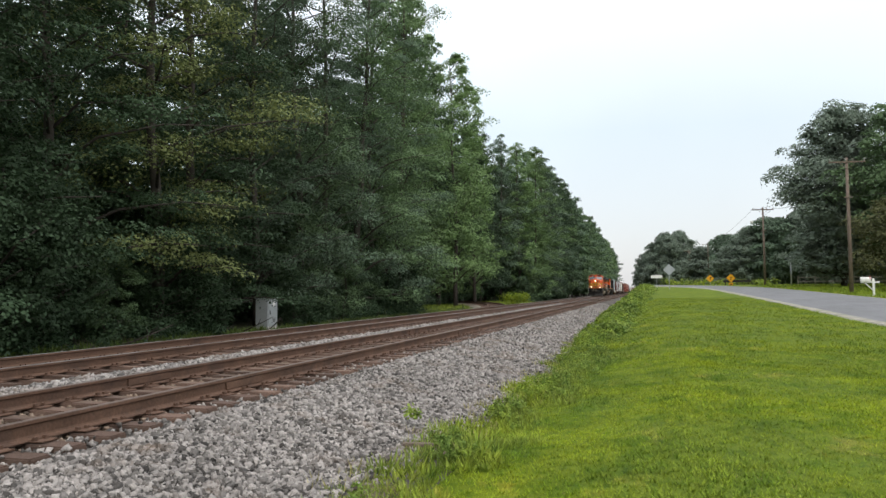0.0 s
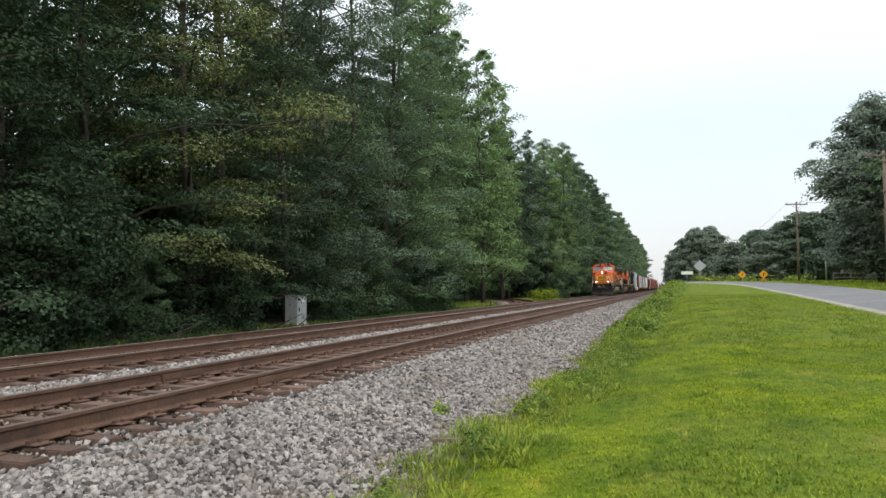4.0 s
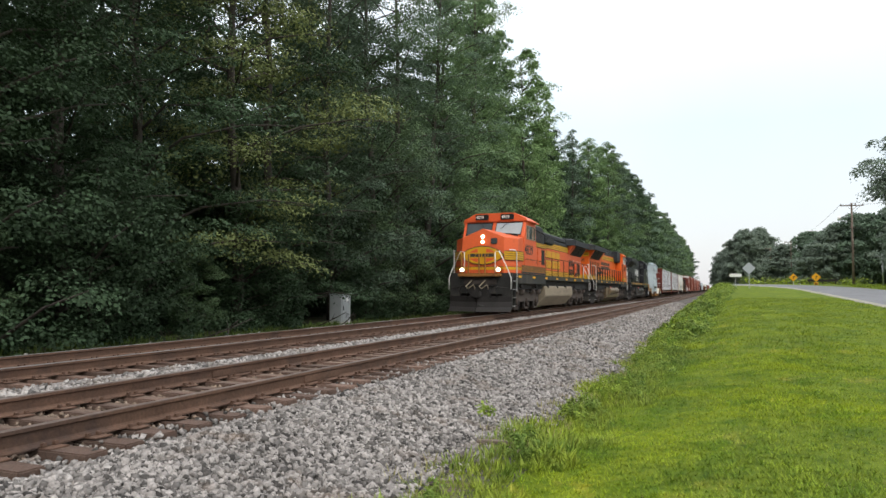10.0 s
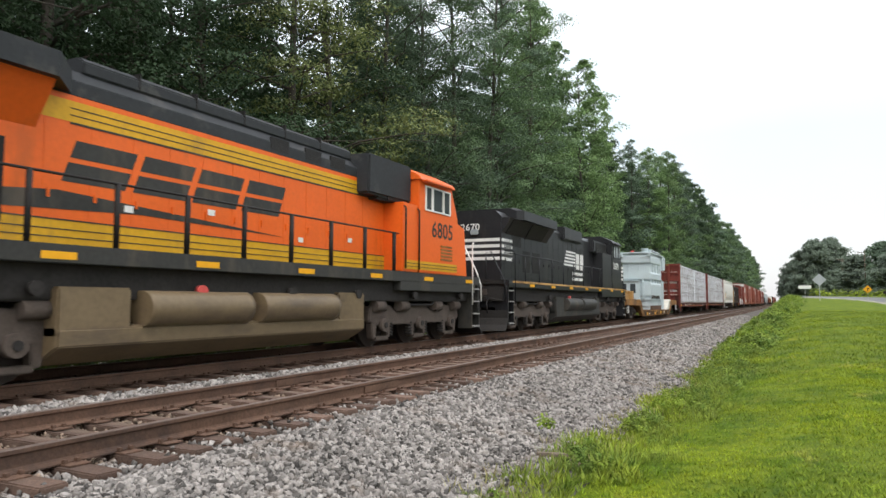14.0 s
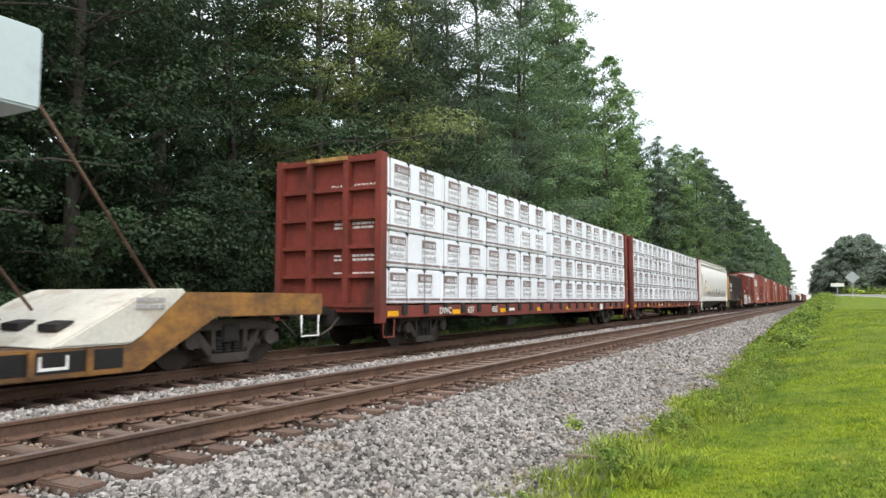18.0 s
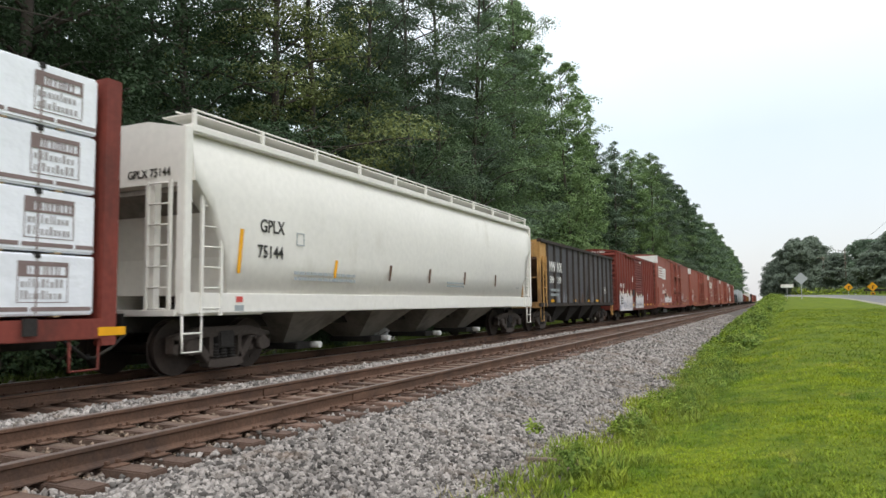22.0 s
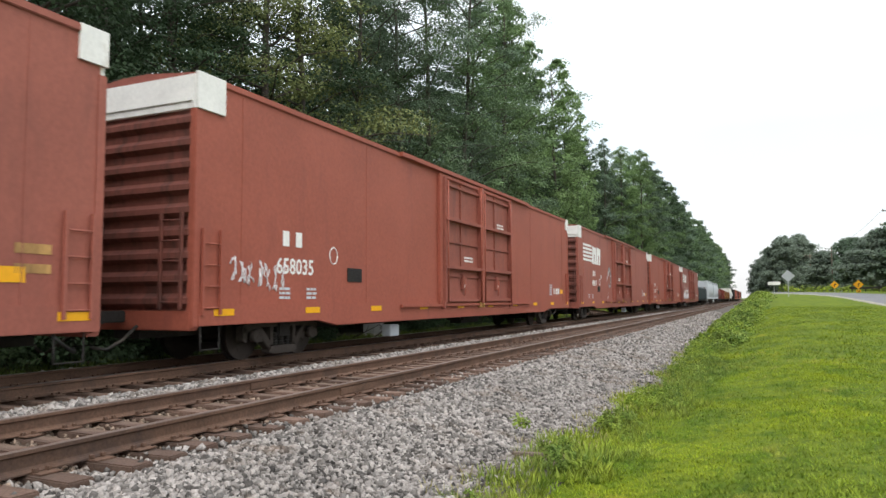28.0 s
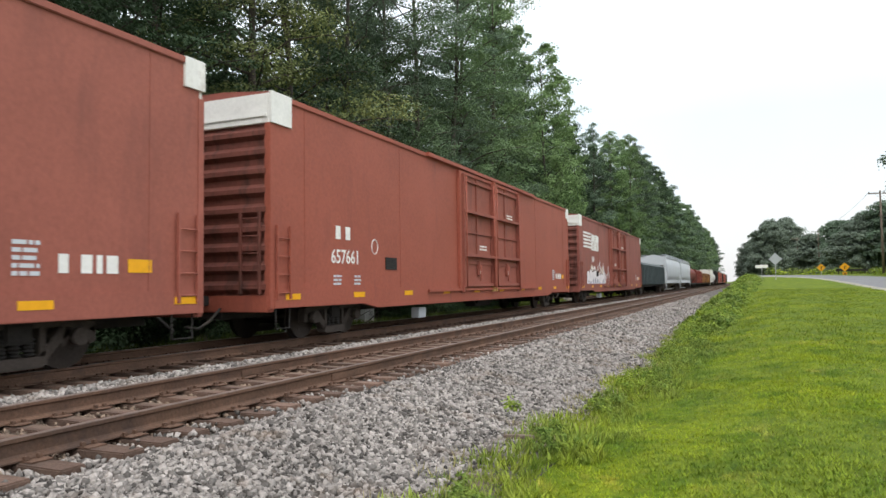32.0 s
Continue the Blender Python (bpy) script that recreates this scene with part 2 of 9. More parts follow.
def turf(m):
    """Mottled turf colour in patches of two sizes, laid into a material in place of its plain colour."""
    n, l = m.node_tree.nodes, m.node_tree.links
    tc = n.new("ShaderNodeTexCoord")
    old = n["Principled BSDF"].inputs["Base Color"].links[0].from_socket
    ends = [k.to_socket for k in old.links]
    col = None
    for scale, rough, lo, hi, tint in ((0.55, 0.6, 0.45, 0.6, (1.26, 1.2, 0.7)), (1.5, 0.65, 0.48, 0.62, (0.62, 0.74, 0.75)), (0.9, 0.7, 0.6, 0.72, (1.9, 1.35, 2.6)), (9.0, 0.6, 0.5, 0.68, (0.55, 0.7, 0.7))):
        nz = n.new("ShaderNodeTexNoise")
        nz.inputs["Scale"].default_value, nz.inputs["Detail"].default_value, nz.inputs["Roughness"].default_value = scale, 5, rough
        mp = n.new("ShaderNodeMapping")
        mp.inputs["Scale"].default_value, mp.inputs["Location"].default_value = (1, 0.75, 0), (scale * 7, 3 * rough, 0)
        l.new(tc.outputs["Object"], mp.inputs["Vector"])
        l.new(mp.outputs[0], nz.inputs["Vector"])
        mr = n.new("ShaderNodeMapRange")
        mr.inputs["From Min"].default_value, mr.inputs["From Max"].default_value = lo, hi
        l.new(nz.outputs["Fac"], mr.inputs["Value"])
        mx = n.new("ShaderNodeMix")
        mx.data_type, mx.blend_type = "RGBA", "MULTIPLY"
        l.new(mr.outputs[0], mx.inputs["Factor"])
        l.new(col or old, mx.inputs["A"])
        mx.inputs["B"].default_value = (*tint, 1)
        col = mx.outputs["Result"]
    for e in ends:
        l.new(col, e)
    return m


M_LAWN = turf(mat("lawn", (0.108, 0.145, 0.014), 0.9, 0, 0.3, 2.5, 28, 0.8, spec=0.1))
M_BLADE = turf(leaf_mat("grass_blade", (0.178, 0.232, 0.024), 0.3, 0.35))
M_WEED = turf(leaf_mat("weed_leaf", (0.235, 0.315, 0.062), 0.4, 0.3))
# deep is darkened to hold the shade low in the wood
# mid, blueish and fresh are paled and blued to hold distance haze
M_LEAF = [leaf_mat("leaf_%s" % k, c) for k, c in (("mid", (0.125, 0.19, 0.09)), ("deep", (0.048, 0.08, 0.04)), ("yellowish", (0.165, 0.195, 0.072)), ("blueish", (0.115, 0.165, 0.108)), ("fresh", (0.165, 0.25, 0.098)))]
M_BARK = mat("bark", (0.06, 0.05, 0.042), 0.9, 0, 0.4, 3, 25, 0.8)
M_FLOOR = mat("forest_soil", (0.07, 0.065, 0.04), 0.95, 0, 0.5, 1, 12, 0.8)
M_ROAD = mat("asphalt", (0.155, 0.155, 0.16), 0.85, 0, 0.2, 0.5, 60, 0.4, dirt=(0.10, 0.10, 0.10), dirt_amt=0.3, dirt_scale=(1, .2, 1))
M_VERGE = mat("gravelly_road_edge", (0.30, 0.28, 0.23), 0.95, 0, 0.35, 1.5, 25, 0.4, dirt=(0.17, 0.19, 0.07), dirt_amt=0.4)
M_PALE = mat("pale_concrete", (0.5, 0.47, 0.42), 0.9, 0, 0.2, 1, 20, 0.3)

# ---- ground, track bed, road ----
RAIL_Y0, RAIL_Y1 = -45.0, 700.0
NEAR_TRACK, FAR_TRACK = -6.075, -10.07
GAUGE = 1.51


def ground_z(x, y):
    lawn = -0.47 + 0.0225 * min(max(y, -20.0), 105.0)
    bank = smooth01(-2.6, 1.2, x)
    low = -0.62 if x > -14.2 else -0.62 + 0.2 * smooth01(-14.2, -15.4, x)
    return low + (lawn - low) * bank + 0.03 * noise.noise((x * 0.4, y * 0.4, 0.0)) * (1 if x > -2 else 0.5)


def strip(name, xs, ys, f, material, label, category, kind="structure"):
    verts = [(x, y, f(x, y)) for y in ys for x in xs]
    k = len(xs)
    faces = [(j * k + i, j * k + i + 1, (j + 1) * k + i + 1, (j + 1) * k + i) for j in range(len(ys) - 1) for i in range(k - 1)]
    me = bpy.data.meshes.new(name)
    me.from_pydata(verts, [], faces)
    for p in me.polygons:
        p.use_smooth = True
    me.materials.append(material)
    return tagged(new(name, me), label, category, kind=kind)


gx = [-1800, -900, -400, -200, -100, -60, -40, -30, -24, -20, -17, -15.4, -14.8, -14.2, -13, -10, -7, -4, -3, -2.6]
gx += [-2.6 + 0.2 * i for i in range(1, 24)] + [2.6, 3.2, 4, 5, 6, 7, 8, 9, 10, 11, 12, 13, 14, 16, 18, 20, 25, 32, 45, 70, 120, 250, 600, 1800]
gy = [-600, -300, -120, -60, -30, -15, -8, -4] + [0.4 * i for i in range(0, 60)] + [24 + i for i in range(0, 30)] + [54 + 3 * i for i in range(0, 24)] + [130, 160, 200, 260, 350, 500, 800, 1300, 2200, 4000]
ground = strip("ground", gx, gy, ground_z, M_LAWN, "mown green lawn with patches of dry grass, sloping up to the road", "lawn")


fx = [-1800, -900, -400, -200, -100, -60, -40, -30, -24, -20, -17, -15.4, -14.8, -14.2, -13]
fy = [-120, -60, -30, -15, -8, -4] + [0.4 * i for i in range(0, 60)] + [24 + i for i in range(0, 30)] + [54 + 3 * i for i in range(0, 24)] + [130, 160, 200, 260, 350, 500, 800]
strip("forest_floor", fx, fy, lambda x, y: ground_z(x, y) + 0.02, M_FLOOR, "dark leaf litter and soil under the woods", "forest floor")


def bed_z(x):
    if x < -12.4:
        return -0.2 - 0.4 * smooth01(-12.4, -13.4, x)
    low = 0.05 * smooth01(-7.7, -7.45, x) * (1 - smooth01(-4.75, -4.5, x)) + 0.05 * smooth01(-11.6, -11.4, x) * (1 - smooth01(-8.75, -8.5, x))
    return -0.215 - low - 0.33 * smooth01(-4.45, -2.0, x)


bx = [-13.5, -13.1, -12.7, -12.3, -11.6, -11.4, -8.75, -8.5, -8.0, -7.7, -7.45, -4.75, -4.5, -4.4, -4.0, -3.6, -3.2, -2.8, -2.4, -2.0, -1.7]
by = [RAIL_Y0] + [-10 + 1.0 * i for i in range(60)] + [55, 70, 90, 120, 160, 220, 300, 420, 600, 950]
ballast = strip("ballast_bed", bx, by, lambda x, y: bed_z(x) - (0.12 if x in (-13.5, -1.7) else 0) + 0.035 * noise.noise((x * 1.3, y * 1.3, 3.0)), M_BALLAST, "bed of crushed grey stone under two tracks", "track bed")

RAIL_PROF = [(-0.036, 0), (-0.036, -0.03), (-0.012, -0.045), (-0.009, -0.135), (-0.02, -0.15), (-0.07, -0.165), (-0.07, -0.176), (0.07, -0.176), (0.07, -0.165), (0.02, -0.15), (0.009, -0.135), (0.012, -0.045), (0.036, -0.03), (0.036, 0)]
RNG = random.Random(7)


def track(name, xc, shiny, label, tie0, ties_near, ties_far, spacing=0.475):
    """Two rails on wooden ties with plates and spikes."""
    t = thing(name, label, "railway track", kind="structure")
    for s in (-1, 1):
        r = part("rail", prism(BM(), [(xc + s * GAUGE / 2 + p, q) for p, q in RAIL_PROF], RAIL_Y0, 900, "y"), M_RUST, t, "rusty steel rail")
        x = xc + s * GAUGE / 2
        part("rail_head", prism(BM(), [(x - 0.034, 0.0005), (x + 0.034, 0.0005), (x + 0.026, 0.006), (x - 0.026, 0.006)], RAIL_Y0, 900, "y"), M_RAILTOP if shiny else M_RAILDULL, r, "worn running surface")
    bm = box(BM(), -1.3, 1.3, -0.115, 0.115, -0.34, -0.186, 0.012)
    for v in bm.verts:
        v.co += Vector((0.02 * noise.noise(v.co * 3), 0.012 * noise.noise(v.co * 5), 0.006 * noise.noise(v.co * 4)))
    tie = part("tie", bm, M_TIE, t)
    tie.matrix_basis = pose(xc, tie0, 0)
    y, k = tie0 + spacing, 1
    spots = [tie0]
    while k < ties_near:
        yy = y + RNG.uniform(-0.035, 0.035)
        repeat(tie, pose(xc + RNG.uniform(-0.05, 0.05), yy, RNG.uniform(-0.012, 0.004), 0, 0, RNG.uniform(-1.5, 1.5)))
        spots.append(yy)
        y += spacing
        k += 1
    verts, faces = [], []
    while k < ties_near + ties_far:
        o = len(verts)
        verts += [(xc + a * 1.3, y + b_ * 0.115, z) for a in (-1, 1) for b_ in (-1, 1) for z in (-0.34, -0.19)]
        faces += [tuple(o + i for i in q) for q in ((0, 1, 3, 2), (4, 6, 7, 5), (0, 4, 5, 1), (2, 3, 7, 6), (1, 5, 7, 3))]
        y += spacing
        k += 1
    part("tie_row", (verts, [], faces), M_TIE, t, "row of wooden ties far along the track", "stuff")
    # tie plates with spikes under both rails
    bm = BM()
    plate = part("tie_plate", box(bm, -0.19, 0.19, -0.095, 0.095, -0.184, -0.172, 0.004), M_RUST, t)
    bm = BM()
    for sx in (-1, 1):
        for sy in (-0.055, 0.055):
            box(bm, sx * 0.085 - 0.02, sx * 0.085 + 0.02, sy - 0.018, sy + 0.018, -0.172, -0.14, 0.004)
    spike = part("spikes", bm, M_RUST, t)
    plate.matrix_basis = spike.matrix_basis = pose(xc + GAUGE / 2, spots[0], 0)
    for i, yy in enumerate(spots[:70]):
        for s in (-1, 1):
            if i == 0 and s == 1:
                continue
            repeat(plate, pose(xc + s * GAUGE / 2, yy, 0))
            repeat(spike, pose(xc + s * GAUGE / 2, yy + RNG.uniform(-0.02, 0.02), RNG.uniform(-0.004, 0.01)))
    return t


# ties at 4.72 m and on, and a few behind the picture's edge
near_track = track("track_near", NEAR_TRACK, False, "rusty main track on weathered wooden ties", 4.72 - 0.475 * 32, 190, 900)
far_track = track("track_far", FAR_TRACK, True, "used track on dark ties beneath the train", 4.5 - 0.475 * 32, 130, 900)
# rail anchors and joint bars
for y in (8.1, 20.0, 33.0):
    for s in (-1, 1):
        x = NEAR_TRACK + s * GAUGE / 2
        jb = part("joint_bar", box(BM(), x + 0.012, x + 0.03, y - 0.45, y + 0.45, -0.14, -0.045, 0.006), M_RUST, near_track)

# spur that curves away into the trees
spur = thing("spur_track", "rusty spur track curving away through grass into trees", "railway track", kind="structure")
SP = [(-10.07, 36), (-10.35, 45), (-11.1, 53), (-12.4, 60), (-14.6, 68), (-17.6, 76), (-22.0, 85), (-28.0, 95)]


def spur_at(f):
    i = min(int(f), len(SP) - 2)
    t, p = f - i, [Vector((*SP[min(max(i + k, 0), len(SP) - 1)], 0)) for k in (-1, 0, 1, 2)]
    return 0.5 * ((2 * p[1]) + (p[2] - p[0]) * t + (2 * p[0] - 5 * p[1] + 4 * p[2] - p[3]) * t * t + (3 * p[1] - p[0] - 3 * p[2] + p[3]) * t ** 3)


for s in (-1, 1):
    pts = []
    for k in range(0, 57):
        p, q = spur_at(k / 8), spur_at(min(k / 8 + 0.02, 7))
        d = (q - p).normalized() if (q - p).length > 0 else Vector((-0.6, 0.8, 0))
        pts.append(p + Vector((-d.y, d.x, 0)) * s * GAUGE / 2 + Vector((0, 0, -0.02)))
    bm = BM()
    rows = [[bm.verts.new(p + Vector((a, 0, z))) for a, z in ((-0.04, -0.15), (-0.04, 0), (0.04, 0), (0.04, -0.15))] for p in pts]
    for a, b_ in zip(rows, rows[1:]):
        for i in range(4):
            bm.faces.new((a[i], a[(i + 1) % 4], b_[(i + 1) % 4], b_[i]))
    part("rail", bm, M_RUST, spur)
for k in range(60):
    p, q = spur_at(0.9 + k * 0.1), spur_at(0.95 + k * 0.1)
    a = math.degrees(math.atan2(q.y - p.y, q.x - p.x)) - 90
    if k == 0:
        st = part("tie", box(BM(), -1.3, 1.3, -0.11, 0.11, -0.34, -0.19, 0.01), M_TIE, spur)
        st.matrix_basis = pose(p.x, p.y, -0.01, 0, 0, a)
    else:
        repeat(st, pose(p.x, p.y, -0.01, 0, 0, a))
M_DIRT = mat("gravelly_dirt", (0.25, 0.22, 0.17), 0.9, 0, 0.35, 1, 12, 0.6)
bm = BM()
rows = []
for k in range(57):
    p, q = spur_at(k / 8), spur_at(min(k / 8 + 0.02, 7))
    d = (q - p).normalized() if (q - p).length > 0 else Vector((-0.6, 0.8, 0))
    nrm = Vector((-d.y, d.x, 0))
    rows.append([bm.verts.new(p + nrm * w + Vector((0, 0, z))) for w, z in ((-2.6, -0.7), (-1.5, -0.235), (1.5, -0.235), (2.6, -0.7))])
for a, b_ in zip(rows, rows[1:]):
    for i in range(3):
        bm.faces.new((a[i], a[i + 1], b_[i + 1], b_[i]))
part("spur_bed", bm, M_DIRT, spur, "dirt and gravel bed")

# road that runs beside the line and bends towards a crossing
RD = [(10.0, -60), (10.0, -20), (9.9, 10), (9.95, 25), (10.0, 40), (10.0, 55), (9.9, 68), (9.4, 78), (8.2, 86), (6.2, 92), (3.6, 96), (1.0, 98.5)]
bm, rows, edges = BM(), [], []
for i, p in enumerate(RD):
    a, b_ = Vector(RD[max(i - 1, 0)]), Vector(RD[min(i + 1, len(RD) - 1)])
    d = (b_ - a).normalized()
    nrm = Vector((d.y, -d.x))
    row = []
    for w in (-3.1, -1.5, 0, 1.5, 3.1):
        q = Vector(p) + nrm * w
        row.append((q.x, q.y, ground_z(q.x, q.y) + 0.05 + 0.05 * (1 - (w / 3.1) ** 2)))
    rows.append(row)
# subdivide the road along its length so that it follows the ground
dense = []
for a, b_ in zip(rows, rows[1:]):
    for k in range(6):
        f = k / 6
        r = []
        for p, q in zip(a, b_):
            x, y = p[0] + (q[0] - p[0]) * f, p[1] + (q[1] - p[1]) * f
            r.append([x, y, 0])
        for j, w in enumerate((-3.1, -1.5, 0, 1.5, 3.1)):
            r[j][2] = max(ground_z(r[j][0], r[j][1]), ground_z(r[j][0] + 0.5, r[j][1]), ground_z(r[j][0] - 0.5, r[j][1])) + 0.05 + 0.05 * (1 - (w / 3.1) ** 2)
        dense.append(r)
vs = [[bm.verts.new(p) for p in r] for r in dense]
for a, b_ in zip(vs, vs[1:]):
    for i in range(4):
        bm.faces.new((a[i], a[i + 1], b_[i + 1], b_[i])).smooth = True
road = part("road", bm, M_ROAD, None)
tagged(road, "grey asphalt country road with worn surface", "road", kind="structure")
for side_, nm in ((0, -1), (4, 1)):
    bm = BM()
    vs = []
    for r in dense:
        x, y, z = r[side_]
        vs.append([bm.verts.new((x + nm * w, y, z + dz)) for w, dz in ((-0.12, 0.006), (0.18, -0.01), (0.3, -0.09))])
    for a, b_ in zip(vs, vs[1:]):
        for i in range(2):
            bm.faces.new((a[i], a[i + 1], b_[i + 1], b_[i]))
    tagged(part("road_edge", bm, M_VERGE, None), "pale gravelly edge of the road", "road edge", kind="structure")


# ---- loose stone, grass and weeds ----
def scatter_mesh(name, base_v, base_f, places, material, label, category, kind="stuff"):
    """One mesh of many small bodies: base shape turned, stretched and moved; places: (x, y, z, sx, sy, sz, turn3x3)."""
    nb, nf = len(base_v), len(base_f)
    base = np.array(base_v)
    n = len(places[0])
    pos, sc, rot = places
    v = base[None] * sc[:, None, :]
    v = np.einsum("nij,nvj->nvi", rot, v) + pos[:, None, :]
    f = (np.array(base_f)[None] + (np.arange(n) * nb)[:, None, None]).reshape(-1, len(base_f[0]))
    me = bpy.data.meshes.new(name)
    k = f.shape[1]
    me.vertices.add(n * nb)
    me.vertices.foreach_set("co", v.reshape(-1).astype(np.float32))
    me.loops.add(len(f) * k)
    me.loops.foreach_set("vertex_index", f.reshape(-1).astype(np.int32))
    me.polygons.add(len(f))
    me.polygons.foreach_set("loop_start", np.arange(0, len(f) * k, k, dtype=np.int32))
    me.update(calc_edges=True)
    me.materials.append(material)
    return tagged(new(name, me), label, category, kind=kind)


def turns(n, rng, tilt=math.pi):
    a, b_, c = rng.uniform(0, 2 * math.pi, n), rng.uniform(-tilt, tilt, n), rng.uniform(-tilt, tilt, n)
    ca, sa, cb, sb, cc, sc = np.cos(a), np.sin(a), np.cos(b_), np.sin(b_), np.cos(c), np.sin(c)
    z = np.zeros(n)
    o = np.ones(n)
    rz = np.stack([ca, -sa, z, sa, ca, z, z, z, o], 1).reshape(n, 3, 3)
    ry = np.stack([cb, z, sb, z, o, z, -sb, z, cb], 1).reshape(n, 3, 3)
    rx = np.stack([o, z, z, z, cc, -sc, z, sc, cc], 1).reshape(n, 3, 3)
    return rz @ ry @ rx


def facing(nrm, r_):
    """Turns that bring z to the given directions, spun at random."""
    z = nrm / (np.linalg.norm(nrm, axis=1)[:, None] + 1e-9)
    x = np.cross(z, r_.normal(0, 1, nrm.shape))
    x /= np.linalg.norm(x, axis=1)[:, None] + 1e-9
    return np.stack([x, np.cross(z, x), z], 2)


NR = np.random.RandomState(11)
OCT_V = [np.array(p) * (1 + 0.3 * NR.uniform(-1, 1)) for p in ((1, 0, 0), (-1, 0, 0), (0, 1, 0), (0, -1, 0), (0, 0, 1), (0, 0, -1))]
OCT_F = [(0, 2, 4), (2, 1, 4), (1, 3, 4), (3, 0, 4), (2, 0, 5), (1, 2, 5), (3, 1, 5), (0, 3, 5)]


def stones(name, n, x0, x1, y0, y1, size, base, label, power=1.0, keep=None, material=None, lift=0.0):
    x = NR.uniform(x0, x1, n)
    y = y0 + (y1 - y0) * NR.uniform(0, 1, n) ** power
    if keep is not None:
        ok = keep(x, y)
        x, y = x[ok], y[ok]
    n = len(x)
    z = np.array([bed_z(a) for a in x])
    s = size * np.minimum(np.exp(NR.normal(0, 0.32, n)), 1.75)
    pos = np.stack([x, y, z + lift + s * NR.uniform(-0.3, 0.6, n)], 1)
    sc = np.stack([s * NR.uniform(0.75, 1.35, n), s * NR.uniform(0.7, 1.2, n), s * NR.uniform(0.5, 0.95, n)], 1)
    return scatter_mesh(name, *base, (pos, sc, turns(n, NR)), material or M_STONE, label, "gravel")


def off_ties(x, y):
    """Between the ties: fewer stones on top of the wood."""
    ph = ((y - 4.72) / 0.475) % 1.0
    return (np.abs(ph - 0.5) < 0.26) | (x > -4.72)


# an angular chip of crushed rock: a cube with shifted corners
CHIP_V = [np.array((x, y, z)) * 0.72 + 0.26 * NR.uniform(-1, 1, 3) for x in (-1, 1) for y in (-1, 1) for z in (-1, 1)]
CHIP_F = [(0, 1, 3), (0, 3, 2), (4, 6, 7), (4, 7, 5), (0, 4, 5), (0, 5, 1), (2, 3, 7), (2, 7, 6), (0, 2, 6), (0, 6, 4), (1, 5, 7), (1, 7, 3)]
CHIP, OCT = (CHIP_V, CHIP_F), (OCT_V, OCT_F)


def edge_x(y):
    """Where grass gives way to stone."""
    y = np.asarray(y, float)
    return -2.36 - 0.22 * np.clip(6.5 - y, 0, 2) / 2 + 0.03 * np.clip(y - 4, 0, 8) - 0.006 * np.clip(y - 14, 0, 30) + 0.1 * np.sin(y * 1.3 + 2) + 0.09 * np.sin(y * 3.1 + 1) + 0.05 * np.sin(y * 7.3)


on_shoulder = lambda x, y: x < edge_x(y) + NR.uniform(-0.12, 0.22, len(x))  # noqa: E731

SHOULDER = "loose crushed grey ballast stone on the shoulder"
stones("ballast_stones", 54000, -4.78, -1.9, 2.2, 12.0, 0.0225, CHIP, SHOULDER, 1.25, on_shoulder)
stones("ballast_stones", 36000, -4.75, -1.9, 12.0, 34.0, 0.029, CHIP, SHOULDER, 1.4, on_shoulder)
stones("ballast_stones", 12000, -4.7, -2.0, 34.0, 75.0, 0.05, OCT, SHOULDER, 1.4)
stones("ballast_stones", 10000, -4.78, -1.95, -8.0, 2.2, 0.034, OCT, SHOULDER, 1.0, on_shoulder)
BETWEEN = "pale ballast stone between the two tracks"
stones("ballast_stones", 5000, -8.75, -7.35, -10.0, 3.0, 0.03, CHIP, BETWEEN, 1.0, None, M_STONE2)
stones("ballast_stones", 17000, -8.75, -7.35, 3.0, 30.0, 0.028, CHIP, BETWEEN, 1.5, None, M_STONE2)
stones("ballast_stones", 5000, -8.75, -7.35, 30.0, 75.0, 0.045, OCT, BETWEEN, 1.4, None, M_STONE2)
for lift in (0.0, 0.03):
    stones("ballast_stones", 7000, -7.45, -5.2, 2.0, 26.0, 0.022, CHIP, "brown-stained ballast between the ties", 1.3, off_ties, M_STONE3, lift)
stones("ballast_stones", 3600, -5.25, -4.76, 2.0, 26.0, 0.022, CHIP, "grey ballast between the tie ends", 1.2, off_ties, M_STONE, 0.02)
stones("ballast_stones", 160, -5.2, -4.7, 2.0, 26.0, 0.02, CHIP, "stray stones over the tie ends", 1.2, None, M_STONE, 0.065)
stones("ballast_stones", 5000, -13.2, -11.4, 6.0, 40.0, 0.03, CHIP, "pale ballast stone along the far track", 1.4, None, M_STONE2)

TUFT_V, TUFT_F = [], []
for k in range(4):
    a = k * 1.7
    w, lean = 0.09, 0.35 + 0.12 * k
    cx, cy = 0.2 * math.cos(a), 0.2 * math.sin(a)
    TUFT_V += [(cx - w * math.sin(a), cy + w * math.cos(a), -0.1), (cx + w * math.sin(a), cy - w * math.cos(a), -0.1), (cx + lean * math.cos(a), cy + lean * math.sin(a), 0.75 + 0.13 * (k % 3))]
    TUFT_F.append((3 * k, 3 * k + 1, 3 * k + 2))


